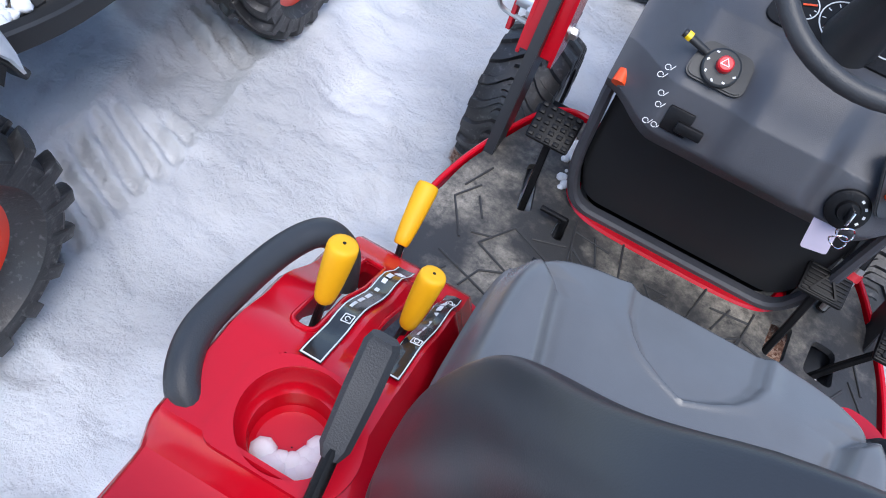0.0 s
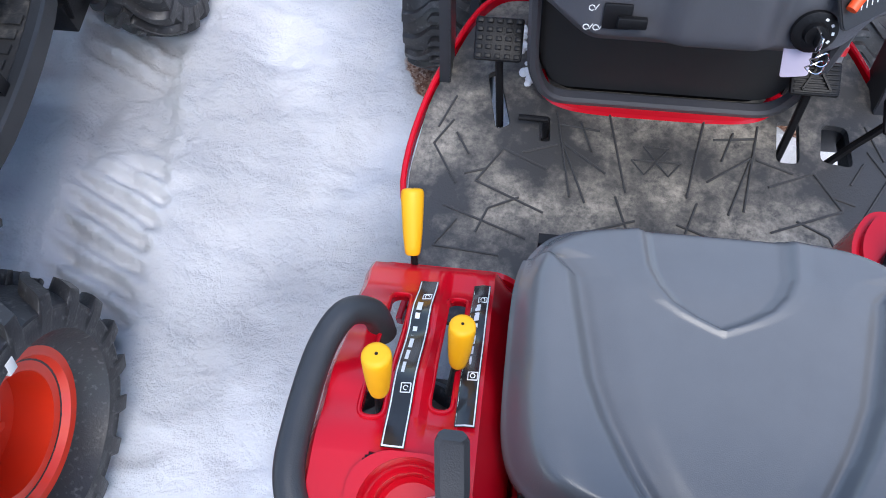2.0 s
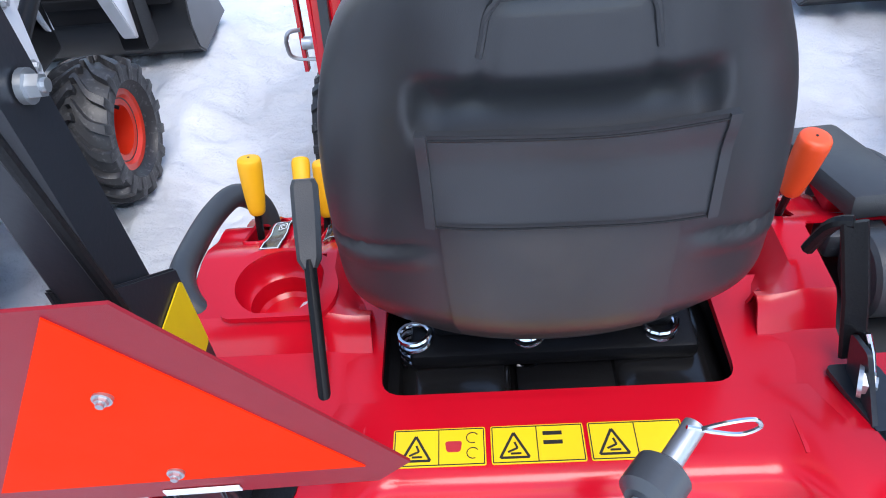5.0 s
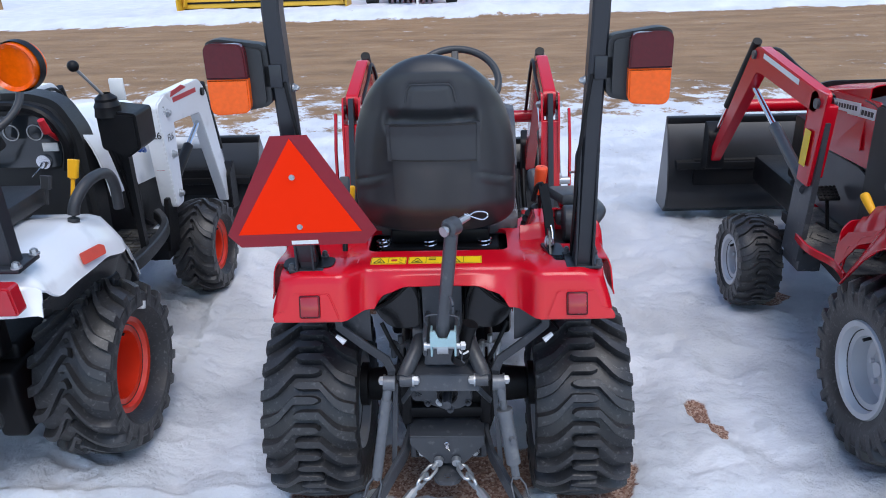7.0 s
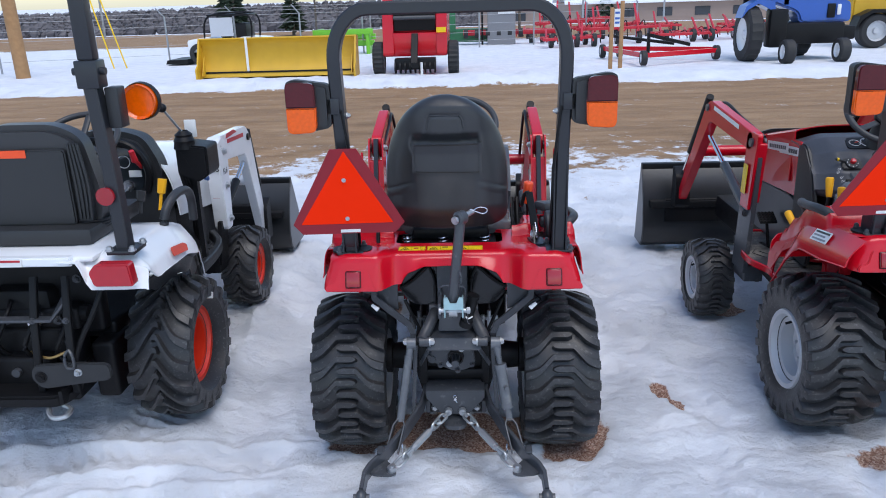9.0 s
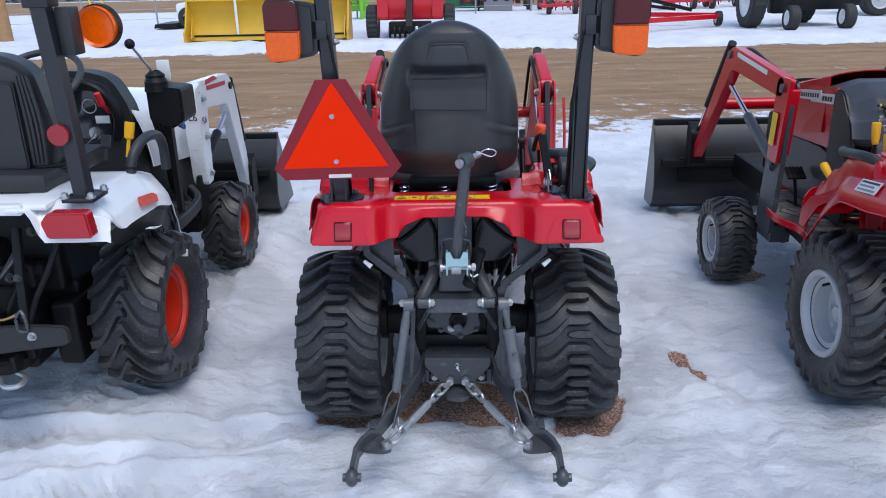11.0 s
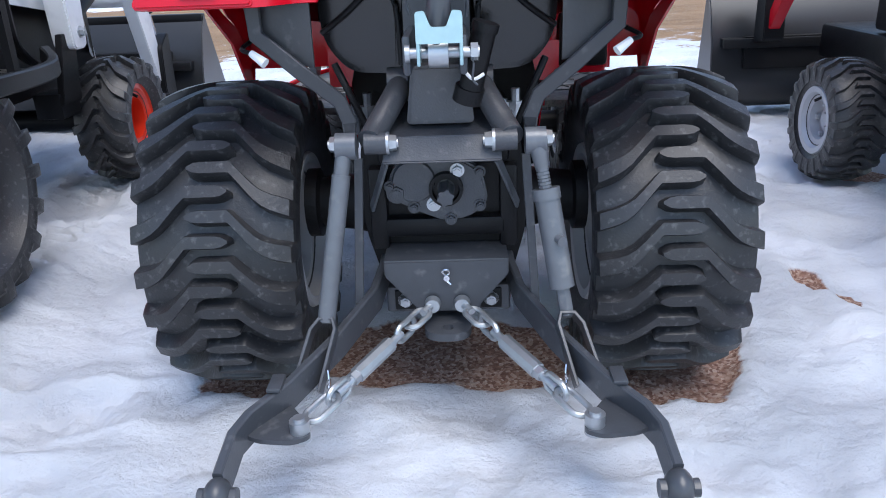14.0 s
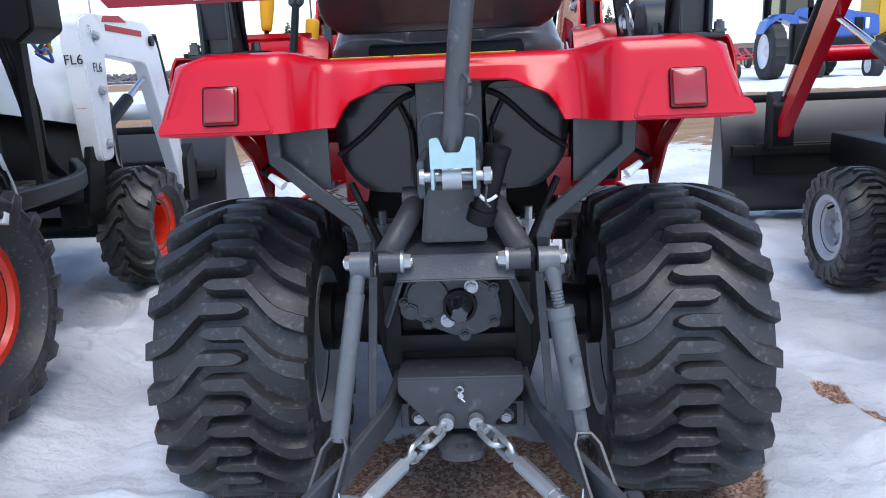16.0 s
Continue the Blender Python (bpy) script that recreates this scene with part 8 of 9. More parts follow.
for k in range(4):
    bm = B()
    tube(bm, [(0.36 + 0.015 * k, 0.56, 1.05), (0.38 + 0.015 * k, 0.60, 0.85), (0.35 + 0.01 * k, 0.70, 0.66), (0.33, 0.90, 0.55)], 0.012, n=8)
    part("hydraulic_hose", bm, CASEBLACK, wj)
loader(W, WHITEPAINT, 0.40, [(0.86, 0.42), (1.0, 0.42), (1.04, 0.66), (0.94, 0.66)], (1.0, 1.08), (1.58, 1.05), (1.80, 0.36), (-2.40, -1.27), (2.05, 2.5), (0.10, 0.62), "white", CASEBLACK, "white", cx=-1.80, fat=1.5)
for s in (-1, 1):
    x = s * 0.40
    bm = B()
    prism(bm, rounded([(0.97, 0.60), (1.07, 0.60), (1.12, 1.10), (1.04, 1.15), (0.93, 1.12)], 0.03), "x", x - 0.04, x + 0.04, bev=0.006)
    up = part("loader_upright", bm, WHITEPAINT, W, "white loader upright with dark markings")
    for q in ((1.03, 0.66), (1.04, 1.06), (1.03, 0.86)):
        bolt(up, (x + s * 0.041, *q), (s, 0, 0), 0.016, 0.014)
    lettering("lettering", "FL6", 0.05, Matrix.Translation((x, 0.9385, 0.96)) @ Matrix.Rotation(radians(90 + 4), 4, "X"), INK, up)
    lettering("lettering", "FL6", 0.05, Matrix.Translation((x + s * 0.0415, 1.03, 0.93)) @ Matrix.Rotation(radians(s * 90), 4, "Z") @ Matrix.Rotation(radians(90), 4, "X"), INK, up)
    bm = B()
    box(bm, x - 0.025, x + 0.015, 0.9545, 0.958, 0.80, 0.812)
    part("red_bar", bm, INKRED, up)
    bm = B()
    prism(bm, [(1.14, 1.115), (1.36, 1.12), (1.30, 1.145), (1.16, 1.14)], "x", x + s * 0.0285, x + s * 0.0305)
    part("arm_marking", bm, INKRED, W, "red marking on the loader arm")


# ---- beyond the road ----
def far_wheel(parent, c, r, w, rim, name="wheel"):
    bm = B()
    h = w / 2
    lathe(bm, [(-h, r * 0.6), (-h, r * 0.9), (-h * 0.7, r), (h * 0.7, r), (h, r * 0.9), (h, r * 0.6)], c, "x", 44)
    if r > 0.3:
        for v in bm.verts:
            d = v.co - Vector(c)
            q = math.hypot(d.y, d.z)
            k = round(math.atan2(d.z, d.y) / (2 * math.pi) * 44)
            if q > 0.85 * r and k % 2:
                v.co.y, v.co.z = c[1] + d.y * (1 + 0.03 / q), c[2] + d.z * (1 + 0.03 / q)
    t = part("tyre", bm, RUBBER_FAR, parent)
    bm = B()
    lathe(bm, [(-h * 0.9, r * 0.62), (-h * 0.6, r * 0.5), (-h * 0.5, r * 0.2), (-h * 0.8, r * 0.12), (-h * 0.8, 0.001)], c, "x", 24)
    lathe(bm, [(h * 0.9, r * 0.62), (h * 0.6, r * 0.5), (h * 0.5, r * 0.2), (h * 0.8, r * 0.12), (h * 0.8, 0.001)], c, "x", 24)
    part("rim", bm, rim, t)


def gz(x, y):
    return ground_z(x, y)


# snow pusher
pb = thing("snow_pusher", "yellow snow pusher blade standing on the snow", "snow plow", (-4.70, 16.1, 0.04))
bm = B()
prof = [(-0.02, 0.0), (-0.02, 0.10), (0.10, 0.20), (0.18, 0.45), (0.16, 0.75), (0.02, 0.97), (-0.02, 0.98)]
surface(bm, [-1.95, 0, 1.95], range(7), lambda x, k: (x, prof[int(k)][0], prof[int(k)][1]))
thicken(bm, 0.03)
part("moldboard", bm, YPLOW, pb, "yellow curved moldboard", 60)
for s in (-1, 1):
    bm = B()
    prism(bm, [(-0.45, 0.0), (0.3, 0.0), (0.3, 0.95), (0.0, 0.98), (-0.30, 0.35), (-0.45, 0.25)], "x", s * 1.95 - 0.02, s * 1.95 + 0.02)
    part("side_plate", bm, YPLOW, pb)
    bm = B()
    prism(bm, [(-0.05, 0.10), (-0.30, 0.10), (-0.02, 0.55)], "x", s * 1.85 - 0.01, s * 1.85 + 0.01)
    part("gusset", bm, YPLOW, pb)
bm = B()
box(bm, -1.93, 1.93, -0.06, -0.02, 0.13, 0.17)
box(bm, -1.93, 1.93, -0.05, -0.02, -0.04, 0.03)
part("cutting_edge", bm, CASEBLACK, pb)
bm = B()
box(bm, -0.8, -0.74, -0.03, -0.024, 0.03, 0.99)
part("strap", bm, PAPER, pb)

# side-by-side vehicle behind it
uv = thing("utility_vehicle", "dark side-by-side utility vehicle with a windscreen", "utility vehicle", (-7.6, 21.8, 0.02))
bm = B()
prism(bm, rounded([(-1.2, 0.35), (1.3, 0.35), (1.3, 0.75), (0.6, 0.8), (-0.3, 0.62), (-0.5, 0.82), (-1.2, 0.72)], 0.08), "y", -0.55, 0.55, bev=0.03)
part("body", bm, WHITEPAINT, uv)
bm = B()
for y in (-0.5, 0.5):
    tube(bm, [(-0.65, y, 0.75), (-0.45, y, 1.42), (0.75, y, 1.45), (0.85, y, 0.75)], 0.03, n=8)
box(bm, -0.5, 0.8, -0.55, 0.55, 1.42, 1.48, 0.02)
box(bm, 0.35, 0.7, -0.5, 0.5, 0.75, 1.2, 0.05)
part("cage", bm, CASEBLACK, uv)
bm = B()
box(bm, -0.42, 0.30, -0.56, -0.55, 0.82, 1.38)
part("windscreen", bm, mat("pale_plastic_window", (0.5, 0.52, 0.55), 0.2), uv)
for x in (-0.85, 0.9):
    for y in (-0.5, 0.5):
        bm = B()
        lathe(bm, [(-0.12, 0.15), (-0.12, 0.28), (-0.08, 0.31), (0.08, 0.31), (0.12, 0.28), (0.12, 0.15), (0.0, 0.10), (0.0, 0.001)], (x, y, 0.31), "y", 20)
        part("wheel", bm, RUBBER_FAR, uv)
bm = B()
prism(bm, [(-1.9, 0.02), (-1.2, 0.02), (-1.2, 0.16), (-1.85, 0.14)], "y", -0.7, 0.7)
part("front_plow", bm, CASEBLACK, uv)

# round baler
bl = thing("round_baler", "red round baler with black rollers and drawbar", "baler", (-1.27, 16.9, 0.03))
bm = B()
prism(bm, rounded([(-1.1, 0.45), (1.4, 0.45), (1.5, 2.3), (-0.6, 2.5), (-0.95, 1.4)], 0.1), "x", -0.78, -0.52, bev=0.02)
prism(bm, rounded([(-1.1, 0.45), (1.4, 0.45), (1.5, 2.3), (-0.6, 2.5), (-0.95, 1.4)], 0.1), "x", 0.52, 0.78, bev=0.02)
box(bm, -0.55, 0.55, -1.0, -0.9, 0.45, 1.0, 0.02)
box(bm, -0.55, 0.55, -0.8, 1.3, 0.6, 2.3, 0.05)
part("body", bm, RED, bl)
bm = B()
box(bm, -0.5, 0.5, -0.96, -0.80, 1.05, 2.4, 0.02)
part("chamber", bm, CASEBLACK, bl)
for z in (1.35, 1.75, 2.15):
    bm = B()
    rod(bm, (-0.5, -0.97, z), (0.5, -0.97, z), 0.05)
    part("roller", bm, STEELGREY, bl)
bm = B()
box(bm, -0.5, 0.5, -1.25, -0.9, 0.15, 0.42, 0.03)
for k in range(9):
    lathe(bm, [(-0.02, 0.14), (0.02, 0.14)], (-0.48 + 0.12 * k, -1.2, 0.2), "x", 14)
part("pickup", bm, CASEBLACK, bl)
bm = B()
strip(bm, [(0.0, -0.98, 0.95), (0.0, -1.6, 0.30), (0.05, -2.0, 0.32)], 0.16, 0.12, 0.01)
strip(bm, [(-0.1, -1.0, 0.6), (0.0, -1.6, 0.30)], 0.05, 0.05, 0.01)
part("drawbar", bm, CASEBLACK, bl)
bm = B()
rod(bm, (0.18, -1.65, 0.0), (0.18, -1.65, 0.35), 0.03)
part("jack", bm, WHITEINK, bl)
bm = B()
box(bm, 0.53, 0.76, -1.105, -1.095, 1.0, 1.12)
part("reflector_label", bm, STICKER, bl)
for s in (-1, 1):
    far_wheel(bl, (s * 0.92, -0.75, 0.385), 0.385, 0.26, GREYRIM)

# lime green and dark green implements
gi = thing("green_implement", "lime green folded implement frame", "farm implement", (-4.4, 24.5, 0.0))
for y, z in ((0, 0.35), (0.4, 0.55), (-0.3, 0.75)):
    bm = B()
    box(bm, -1.0, 1.1, y - 0.08, y + 0.08, z - 0.09, z + 0.09, 0.01)
    part("beam", bm, GREEN, gi)
for x in (-0.8, 0.9):
    bm = B()
    box(bm, x - 0.06, x + 0.06, -0.35, 0.45, -0.02, 0.85, 0.01)
    part("upright", bm, GREEN, gi)
g2 = thing("grain_drill", "dark green and red seed drill with small wheels", "farm implement", (0.4, 27.6, 0))
bm = B()
box(bm, -0.6, 3.0, -0.1, 0.1, 0.35, 0.55, 0.01)
part("frame", bm, RED_FAR, g2)
bm = B()
box(bm, -1.2, 1.2, 0.1, 0.5, 0.1, 0.6, 0.03)
box(bm, -1.2, -0.9, 0.0, 0.3, 0.5, 1.3, 0.03)
part("hopper", bm, DKGREEN, g2)
for k in range(9):
    bm = B()
    lathe(bm, [(-0.08, 0.12), (-0.08, 0.17), (0.08, 0.17), (0.08, 0.12)], (-0.5 + 0.42 * k, -0.15, 0.42 if k < 6 else 0.19), "x", 16)
    part("press_wheel", bm, RUBBER_FAR, g2)

# dealer sign, boards left plain with dark bars
sg = thing("dealer_sign", "grey dealer sign with two white panels", "sign", (1.25, 27.3, 0))
bm = B()
box(bm, -0.52, 0.55, 0.0, 0.25, 0.0, 3.0, 0.02)
part("board", bm, SIGNGREY, sg)
for z0, z1 in ((1.62, 2.05), (1.12, 1.52), (2.15, 2.6)):
    bm = B()
    box(bm, -0.12, 0.53, -0.03, -0.005, z0, z1, 0.005)
    pn = part("panel", bm, PAPER, sg)
    bm = B()
    zc = (z0 + z1) / 2 + 0.04
    box(bm, -0.02, 0.44, -0.036, -0.03, zc - 0.05, zc + 0.05)
    part("panel_bar", bm, INK, pn)
bm = B()
rod(bm, (-0.72, 0.1, 0), (-0.72, 0.1, 3.2), 0.04)
part("post", bm, CASEBLACK, sg)

# pair of wooden posts with a small board
sp = thing("post_sign", "small sign board between two wooden posts", "sign", (3.62, 16.15, 0.03))
for x, h in ((-0.12, 1.45), (0.12, 1.6)):
    bm = B()
    box(bm, x - 0.045, x + 0.045, -0.045, 0.045, -0.05, h, 0.006)
    part("post", bm, WOOD, sp)
bm = B()
box(bm, -0.07, 0.07, -0.05, -0.04, 1.0, 1.42)
bd = part("board", bm, PAPER, sp)
for z in (1.33, 1.2, 1.1):
    bm = B()
    box(bm, -0.055, 0.055, -0.054, -0.05, z - 0.025, z + 0.025)
    part("board_bar", bm, BLUE, bd)

# low red rake on four small wheels
rk = thing("header_cart", "long low red cart with black beam and small tyres", "trailer", (5.3, 18.3, 0.03))
bm = B()
strip(bm, [(-1.4, 1.3, 0.26), (1.35, 0.0, 0.26)], 0.10, 0.12, 0.01)
strip(bm, [(-0.8, -1.3, 0.24), (1.35, -0.2, 0.24)], 0.10, 0.12, 0.01)
strip(bm, [(-1.4, 1.3, 0.26), (-0.8, -1.3, 0.24)], 0.10, 0.12, 0.01)
part("frame", bm, RED, rk)
bm = B()
strip(bm, [(-1.3, 1.2, 0.62), (0.4, 0.5, 0.40)], 0.07, 0.08, 0.01)
strip(bm, [(-0.6, -0.6, 0.72), (0.6, -0.3, 0.42)], 0.09, 0.09, 0.01)
strip(bm, [(-0.55, -0.6, 0.25), (-0.55, -0.6, 0.72)], 0.08, 0.08, 0.01)
part("beam", bm, CASEBLACK, rk)
for x, y in ((-1.42, 1.35), (-0.82, -1.35), (1.38, -0.1), (-0.9, 1.5)):
    far_wheel(rk, (x, y, 0.18), 0.19, 0.15, WHITEPAINT)

# blue tractor
bt = thing("blue_tractor", "blue row-crop tractor with white rims", "tractor", (8.3, 18.4, 0.0))
for x in (-1.05, 0.85):
    far_wheel(bt, (x + 0.1, -0.6 if x < 0 else 0.9, 0.68), 0.69, 0.36, WHITEPAINT)
for x, y in ((-0.30, -1.65), (1.1, -1.5)):
    far_wheel(bt, (x, y, 0.29), 0.30, 0.26, WHITEPAINT)
bm = B()
prism(bm, rounded([(-0.6, 1.5), (-0.45, 1.72), (0.35, 1.75), (0.95, 1.55), (1.55, 1.45), (1.6, 0.95), (0.3, 0.92), (0.2, 1.2)], 0.12), "y", -0.75, -0.1, bev=0.06)
part("hood", bm, BLUE, bt)
bm = B()
prism(bm, [(-1.25, 1.1), (-1.15, 1.40), (-0.85, 1.55), (-0.45, 1.5), (-0.35, 1.0), (-0.45, 1.25), (-0.85, 1.45), (-1.1, 1.3)], "y", -0.9, -0.35)
part("fender", bm, BLUE, bt)
bm = B()
box(bm, -0.35, 1.4, -0.9, 0.2, 0.42, 0.95, 0.06)
box(bm, 1.2, 1.7, -0.85, 0.0, 0.5, 0.85, 0.05)
box(bm, -0.55, -0.1, -1.0, -0.6, 0.35, 1.3, 0.05)
part("chassis", bm, CASEBLACK, bt)
bm = B()
for x, y in ((-0.75, -0.7), (-0.1, -0.7), (-0.75, 0.4), (-0.1, 0.4)):
    box(bm, x - 0.06, x + 0.06, y - 0.05, y + 0.05, 1.4, 2.9)
box(bm, -1.0, 0.1, -0.85, 0.55, 2.85, 3.0, 0.04)
part("cab_frame", bm, CASEBLACK, bt)
bm = B()
box(bm, -0.72, -0.12, -0.72, 0.4, 1.55, 2.8)
part("cab_glass", bm, GLASS, bt)
bm = B()
box(bm, 1.18, 1.28, -0.82, -0.78, 1.12, 1.38, 0.02)
part("headlamp", bm, PAPER, bt)
bm = B()
box(bm, 0.95, 1.15, -0.79, -0.74, 1.05, 1.4, 0.02)
part("side_grille", bm, CASEBLACK, bt)

# yellow machine behind the blue tractor
ym = thing("yellow_loader", "yellow wheel loader with grey rims", "wheel loader", (12.8, 21.8, 0))
bm = B()
prism(bm, rounded([(-1.2, 0.75), (1.6, 0.75), (1.6, 2.3), (-1.2, 2.2)], 0.1), "y", -0.5, 0.6, bev=0.05)
part("body", bm, YPLOW, ym)
bm = B()
lathe(bm, [(-0.22, 0.3), (-0.22, 0.45), (-0.16, 0.5), (0.16, 0.5), (0.22, 0.45), (0.22, 0.3)], (-0.6, -0.7, 0.5), "y", 28)
part("tyre", bm, RUBBER_FAR, ym)
bm = B()
lathe(bm, [(-0.2, 0.31), (-0.12, 0.25), (-0.12, 0.1), (-0.18, 0.08), (-0.18, 0.001)], (-0.6, -0.7, 0.5), "y", 24)
part("rim", bm, GREYRIM, ym)
bm = B()
prism(bm, [(-1.25, 0.6), (-1.15, 0.95), (-0.8, 1.12), (-0.3, 1.12), (0.0, 0.9), (0.1, 0.6), (-0.1, 0.85), (-0.35, 1.02), (-0.8, 1.02), (-1.05, 0.85)], "y", -0.95, -0.45)
part("mudguard", bm, CASEBLACK, ym)


# rows of red implements, far back
def implement(x, y, w, d, h, seed):
    r = random.Random(seed)
    o = thing("farm_implement", "folded red farm implement standing in snow", "farm implement", (x, y, gz(x, y)), "parked farm implements")
    for k in range(3):
        bm = B()
        yy = -d / 2 + d * k / 2
        strip(bm, [(-w / 2, yy, h * 0.35), (w / 2, yy + 0.2, h * (0.35 + 0.1 * r.random()))], 0.10, 0.10, 0.01)
        part("beam", bm, RED_FAR, o)
    for k in range(5):
        bm = B()
        xx = -w / 2 + w * (k + 0.3) / 5
        strip(bm, [(xx, -d / 2, h * 0.3), (xx + 0.3 * r.random(), d / 2, h * (0.4 + 0.6 * r.random()))], 0.07, 0.07, 0.01)
        part("strut", bm, RED_FAR, o)
    for k in range(8):
        bm = B()
        xx = -w / 2 + w * (k + 0.5) / 8
        tube(bm, [(xx, 0, h * 0.4), (xx + 0.1, -0.3, h * 0.5), (xx + 0.15, -0.4, h * 0.15)], 0.02, n=6)
        part("tine", bm, CASEBLACK if k % 2 else RED_FAR, o)
    for xx in (-w * 0.35, w * 0.1, w * 0.4):
        far_wheel(o, (xx, -d * 0.3, 0.22), 0.23, 0.16, GREYRIM)


for k, (x, y, w, d, h) in enumerate(((3.6, 25.0, 2.0, 1.2, 0.8), (5.2, 26.5, 2.6, 1.6, 1.6), (4.2, 29.5, 3.0, 1.5, 1.9), (8.0, 26.5, 2.2, 1.3, 0.8), (9.8, 27.5, 2.4, 1.3, 0.9), (7.3, 31, 3.2, 1.5, 1.0), (2.3, 31, 2.2, 1.2, 0.7), (12.5, 31, 3.5, 1.4, 1.0), (-1.0, 31, 2.2, 1.2, 0.7))):
    implement(x, y, w, d, h, k)


# far sheds with snow on the roofs
def shed(x, y, w, d, h):
    o = thing("shed", "long low brown shed with a snowy roof", "building", (x, y, gz(x, y)), "sheds behind the yard")
    bm = B()
    box(bm, -w / 2, w / 2, -d / 2, d / 2, 0, h)
    part("wall", bm, SHEETMETAL, o)
    bm = B()
    prism(bm, [(-d / 2 - 0.4, h - 0.1), (0, h + d * 0.22), (d / 2 + 0.4, h - 0.1), (d / 2 + 0.4, h + 0.15), (0, h + d * 0.22 + 0.25), (-d / 2 - 0.4, h + 0.15)], "x", -w / 2 - 0.4, w / 2 + 0.4)
    part("roof", bm, LOOSESNOW, o)
    for k in range(int(w / 3)):
        bm = B()
        box(bm, -w / 2 + 1 + 3 * k, -w / 2 + 2.2 + 3 * k, -d / 2 - 0.05, -d / 2 - 0.01, h * 0.4, h * 0.75)
        part("window", bm, GLASS, o)


shed(19, 66, 22, 9, 1.9)
shed(36, 58, 10, 8, 2.2)
shed(8, 90, 14, 8, 2.4)

# utility pole, yellow guy guards, fence, thin poles
up = thing("utility_pole", "weathered wooden utility pole", "utility pole", (-12.4, 18.1, 0))
bm = B()
rod(bm, (0, 0, -0.2), (-0.12, 0, 8.5), 0.19, 0.14, n=16)
part("pole", bm, WOOD, up, smooth=60)
for x0, x1 in ((-10.9, -11.4), (-10.5, -11.1)):
    gg = thing("guy_guard", "yellow guy wire guard", "guy wire", (x0, 20.5, 0), "yellow guy wire guards")
    bm = B()
    rod(bm, (0, 0, 0), (x1 - x0, 0, 2.4), 0.022, n=8)
    part("tube", bm, STICKER, gg)
    bm = B()
    rod(bm, (x1 - x0, 0, 2.4), ((x1 - x0) * 3, 0, 7.2), 0.008, n=6)
    part("wire", bm, GALV, gg)


def fence_post(x, y):
    o = thing("fence_post", "thin galvanised fence post with an angled arm", "fence post", (x, y, gz(x, y)), "fence posts along the yard")
    bm = B()
    rod(bm, (0, 0, -0.1), (0, 0, 1.45), 0.03, n=8)
    part("post", bm, GALV, o)
    bm = B()
    rod(bm, (0, 0, 1.43), (-0.22, -0.1, 1.72), 0.02, n=6)
    part("arm", bm, GALV, o)


fx = [(-16.0 + 2.05 * k, 20.2 + 0.72 * k) for k in range(12)]
for x, y in fx:
    fence_post(x, y)
fw = thing("fence_wires", "thin wires and mesh of the yard fence", "fence", (0, 0, 0), kind="stuff")
for z in (0.25, 0.55, 0.85, 1.15, 1.42, 1.55, 1.66):
    bm = B()
    tube(bm, [(x - (0.1 if z > 1.5 else 0), y, z) for x, y in fx], 0.006, k=1, n=4)
    part("wire", bm, GALV, fw)
for k, (x, y, h) in enumerate(((-22, 44, 6), (-9.5, 46, 6), (-3.2, 44, 7), (-2.2, 52, 8), (-1.4, 60, 9), (2.6, 38, 5), (7.5, 50, 7), (-15.5, 48, 7), (14, 55, 8))):
    o = thing("far_pole", "thin far utility pole", "utility pole", (x, y, gz(x, y)), "far poles")
    bm = B()
    rod(bm, (0, 0, 0), (0, 0, h), 0.07, 0.05, n=8)
    part("pole", bm, DARKBARK if k % 2 else GALV, o)
    if k % 2:
        bm = B()
        box(bm, -0.7, 0.7, -0.04, 0.04, h - 0.6, h - 0.5)
        part("crossarm", bm, DARKBARK, o)
rs = thing("road_sign", "small grey road sign on a post", "road sign", (-6.0, 45, gz(-6, 45)))
bm = B()
rod(bm, (0, 0, 0), (0, 0, 2.0), 0.04, n=8)
part("post", bm, GALV, rs)
bm = B()
box(bm, -0.4, 0.4, -0.03, 0.0, 1.5, 2.1)
part("board", bm, SIGNGREY, rs)
ss = thing("stop_sign", "red octagonal sign on a post", "road sign", (-13.9, 19.6, 0))
bm = B()
rod(bm, (0, 0, 0), (0, 0, 1.5), 0.03, n=8)
part("post", bm, GALV, ss)
bm = B()
prism(bm, [(0.2 * math.cos(math.pi / 8 + k * math.pi / 4), 1.6 + 0.2 * math.sin(math.pi / 8 + k * math.pi / 4)) for k in range(8)], "y", -0.03, -0.02)
part("board", bm, INKRED, ss)


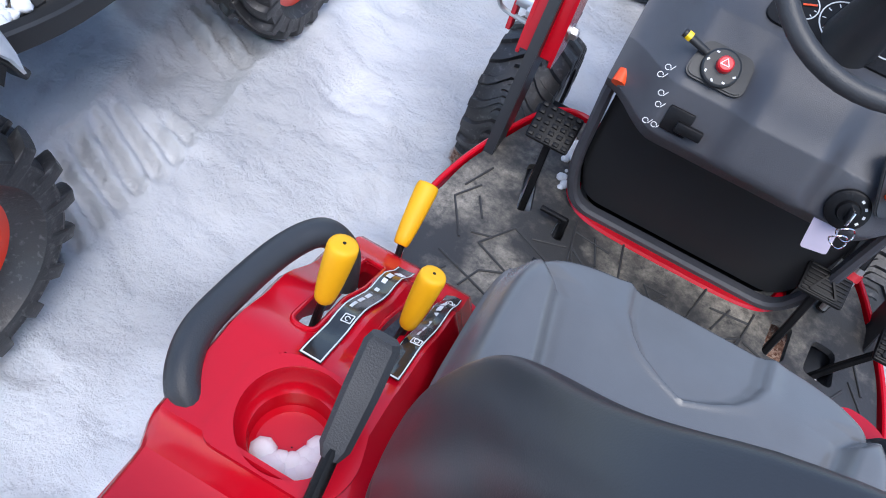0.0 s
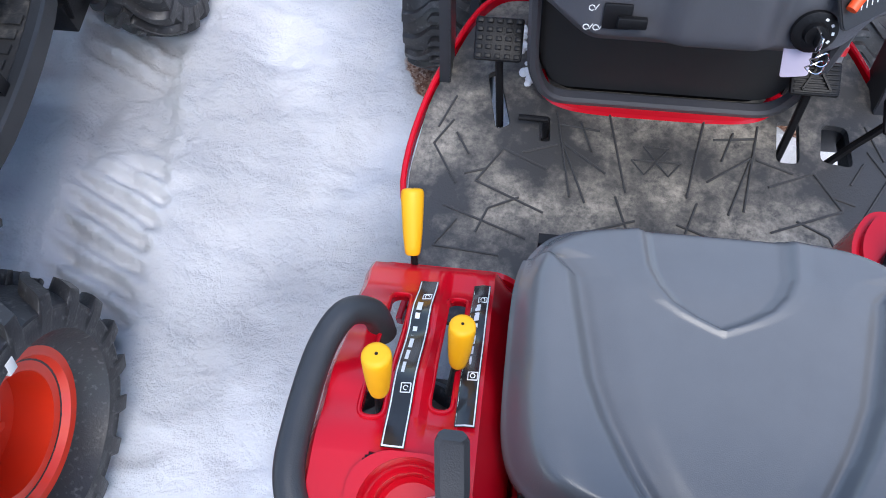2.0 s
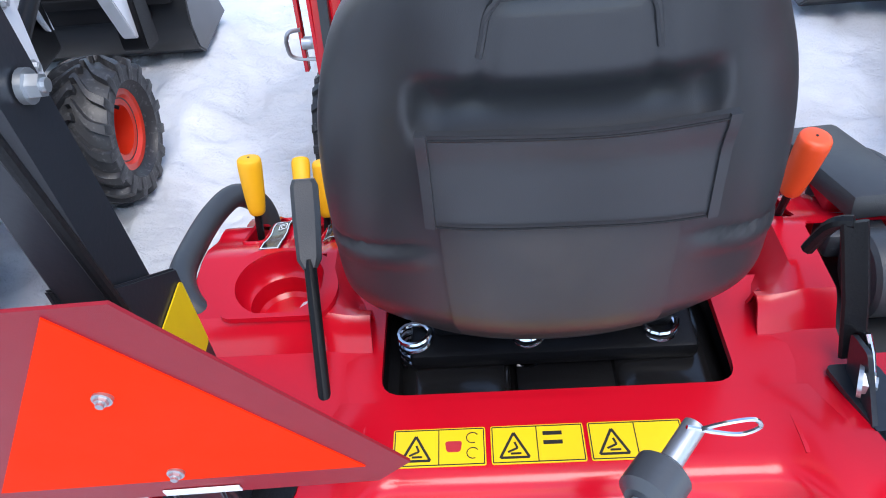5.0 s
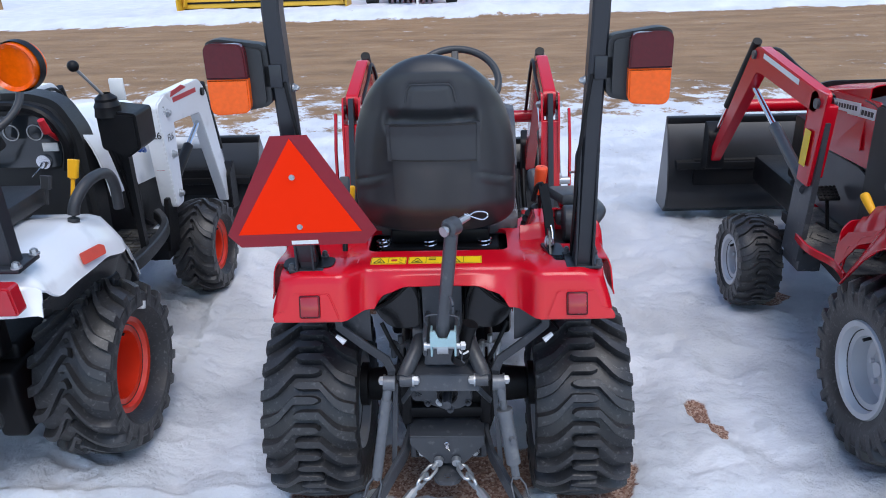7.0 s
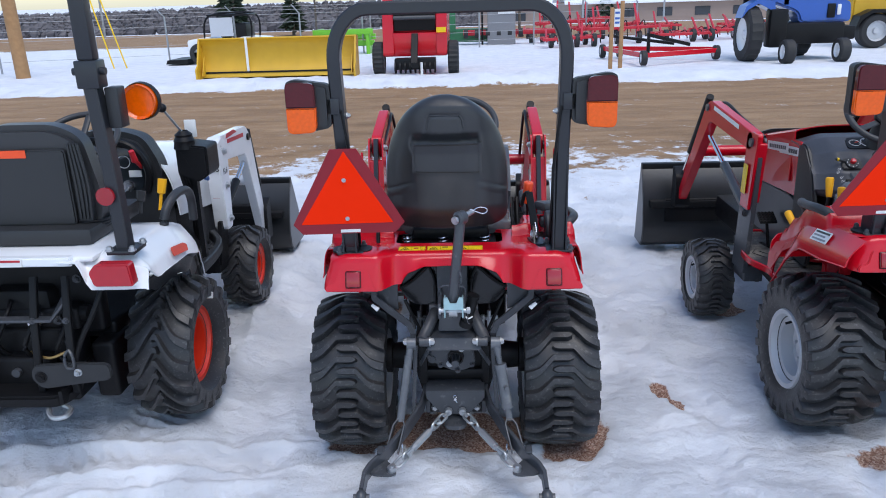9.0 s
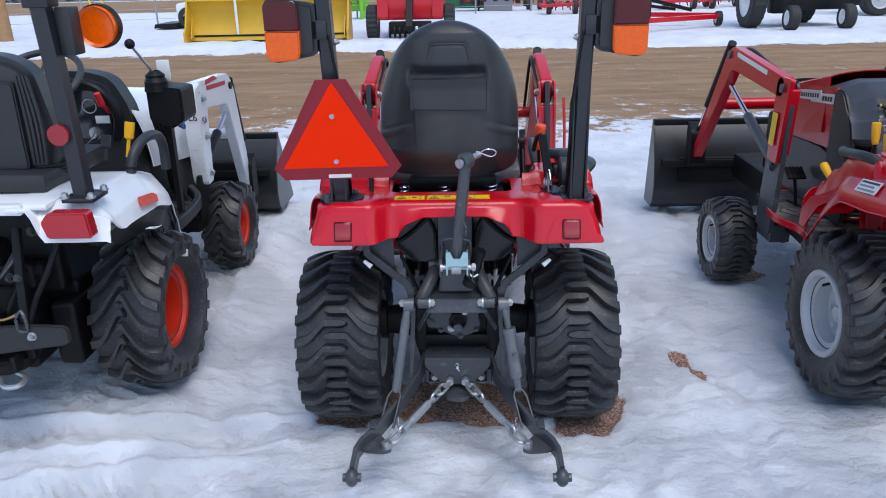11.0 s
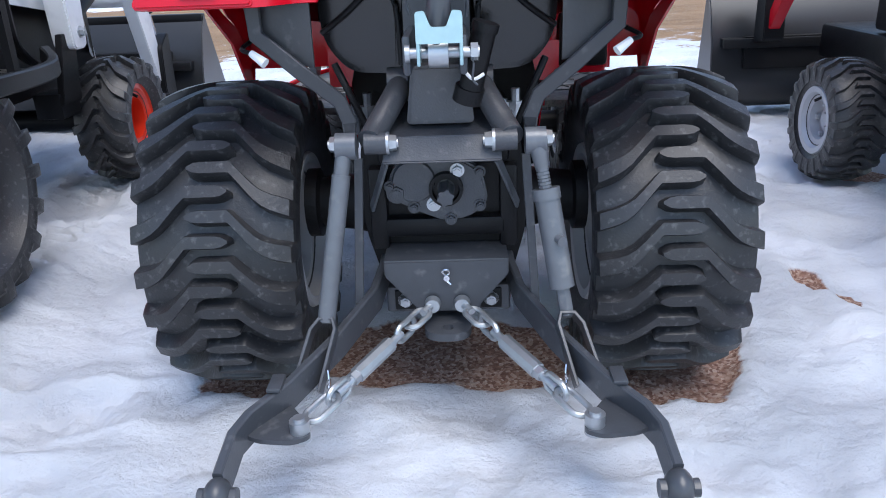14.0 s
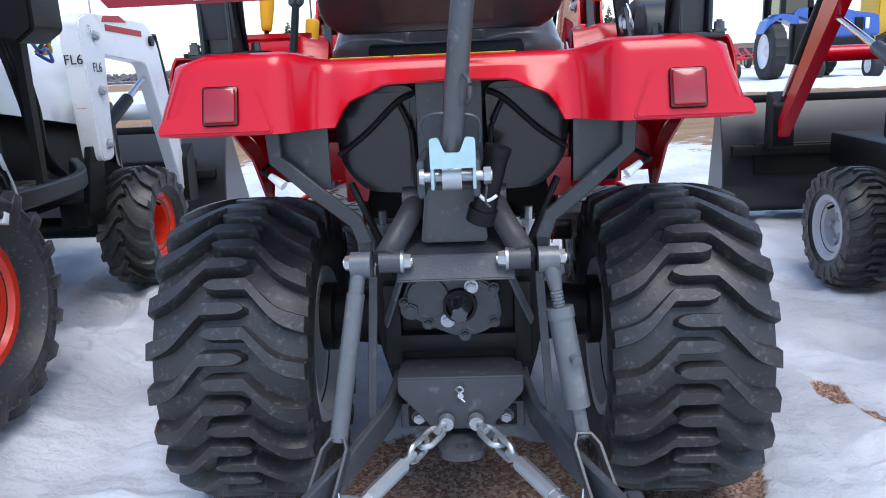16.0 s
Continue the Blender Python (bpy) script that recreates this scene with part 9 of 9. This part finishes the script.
# conifers by the fence and the wooded ridge
def conifer(x, y, h, seed):
    r = random.Random(seed)
    o = thing("conifer", "dark green conifer beyond the fence", "tree", (x, y, gz(x, y)), "conifers")
    bm = B()
    rod(bm, (0, 0, 0), (0, 0, h), 0.09, 0.02, n=8)
    part("trunk", bm, DARKBARK, o)
    bm = B()
    for k in range(240):
        t = r.random() ** 0.8
        z = h * (0.12 + 0.88 * t)
        l = h * 0.30 * (1 - t) * (0.6 + 0.6 * r.random()) + 0.08
        a = r.random() * 6.28
        d = Vector((math.cos(a), math.sin(a), -0.25))
        p = Vector((0, 0, z))
        q = p + d * l
        sd = Vector((-d.y, d.x, 0)) * l * 0.22
        bm.faces.new([bm.verts.new(v) for v in (p, p.lerp(q, 0.6) + sd, q, p.lerp(q, 0.6) - sd)])
        bm.faces.new([bm.verts.new(v) for v in (p, p.lerp(q, 0.6) + Vector((0, 0, l * 0.12)), q, p.lerp(q, 0.6) - Vector((0, 0, l * 0.16)))])
    part("crown", bm, CONIFER, o, flat=True)


conifer(-11.0, 34, 3.2, 1), conifer(-11.9, 36, 3.4, 2), conifer(-9.6, 40, 3.0, 3), conifer(11, 62, 5, 4)
vs_, fs_ = [], []
rr = random.Random(9)
for k in range(5200):
    y = 330 + 150 * rr.random()
    x = (rr.random() - 0.5) * 620
    z = ground_z(x, y)
    h, w = 3.0 + 3.5 * rr.random(), 1.6 + 1.8 * rr.random()
    i = len(vs_)
    n = 5
    for ring, (rz, rw) in enumerate(((0.0, 0.5), (0.45, 1.0), (0.8, 0.7))):
        for j in range(n):
            a = 2 * math.pi * j / n + ring * 0.6
            q = w * rw * (0.6 + 0.5 * rr.random())
            vs_.append((x + q * math.cos(a), y + q * math.sin(a), z + h * rz * (0.9 + 0.2 * rr.random())))
    vs_.append((x, y, z + h))
    for ring in range(2):
        for j in range(n):
            a, b = i + ring * n + j, i + ring * n + (j + 1) % n
            fs_.append((a, b, b + n, a + n))
    for j in range(n):
        fs_.append((i + 2 * n + j, i + 2 * n + (j + 1) % n, i + 3 * n))
wm = bpy.data.meshes.new("woods")
wm.from_pydata(vs_, [], fs_)
wm.materials.append(mat("leafless_woods", (0.115, 0.105, 0.11), 0.95, vary=0.45, scale=0.05))
tagged(new("woods", wm), "grey leafless woods on the far ridge", "woods", kind="stuff")
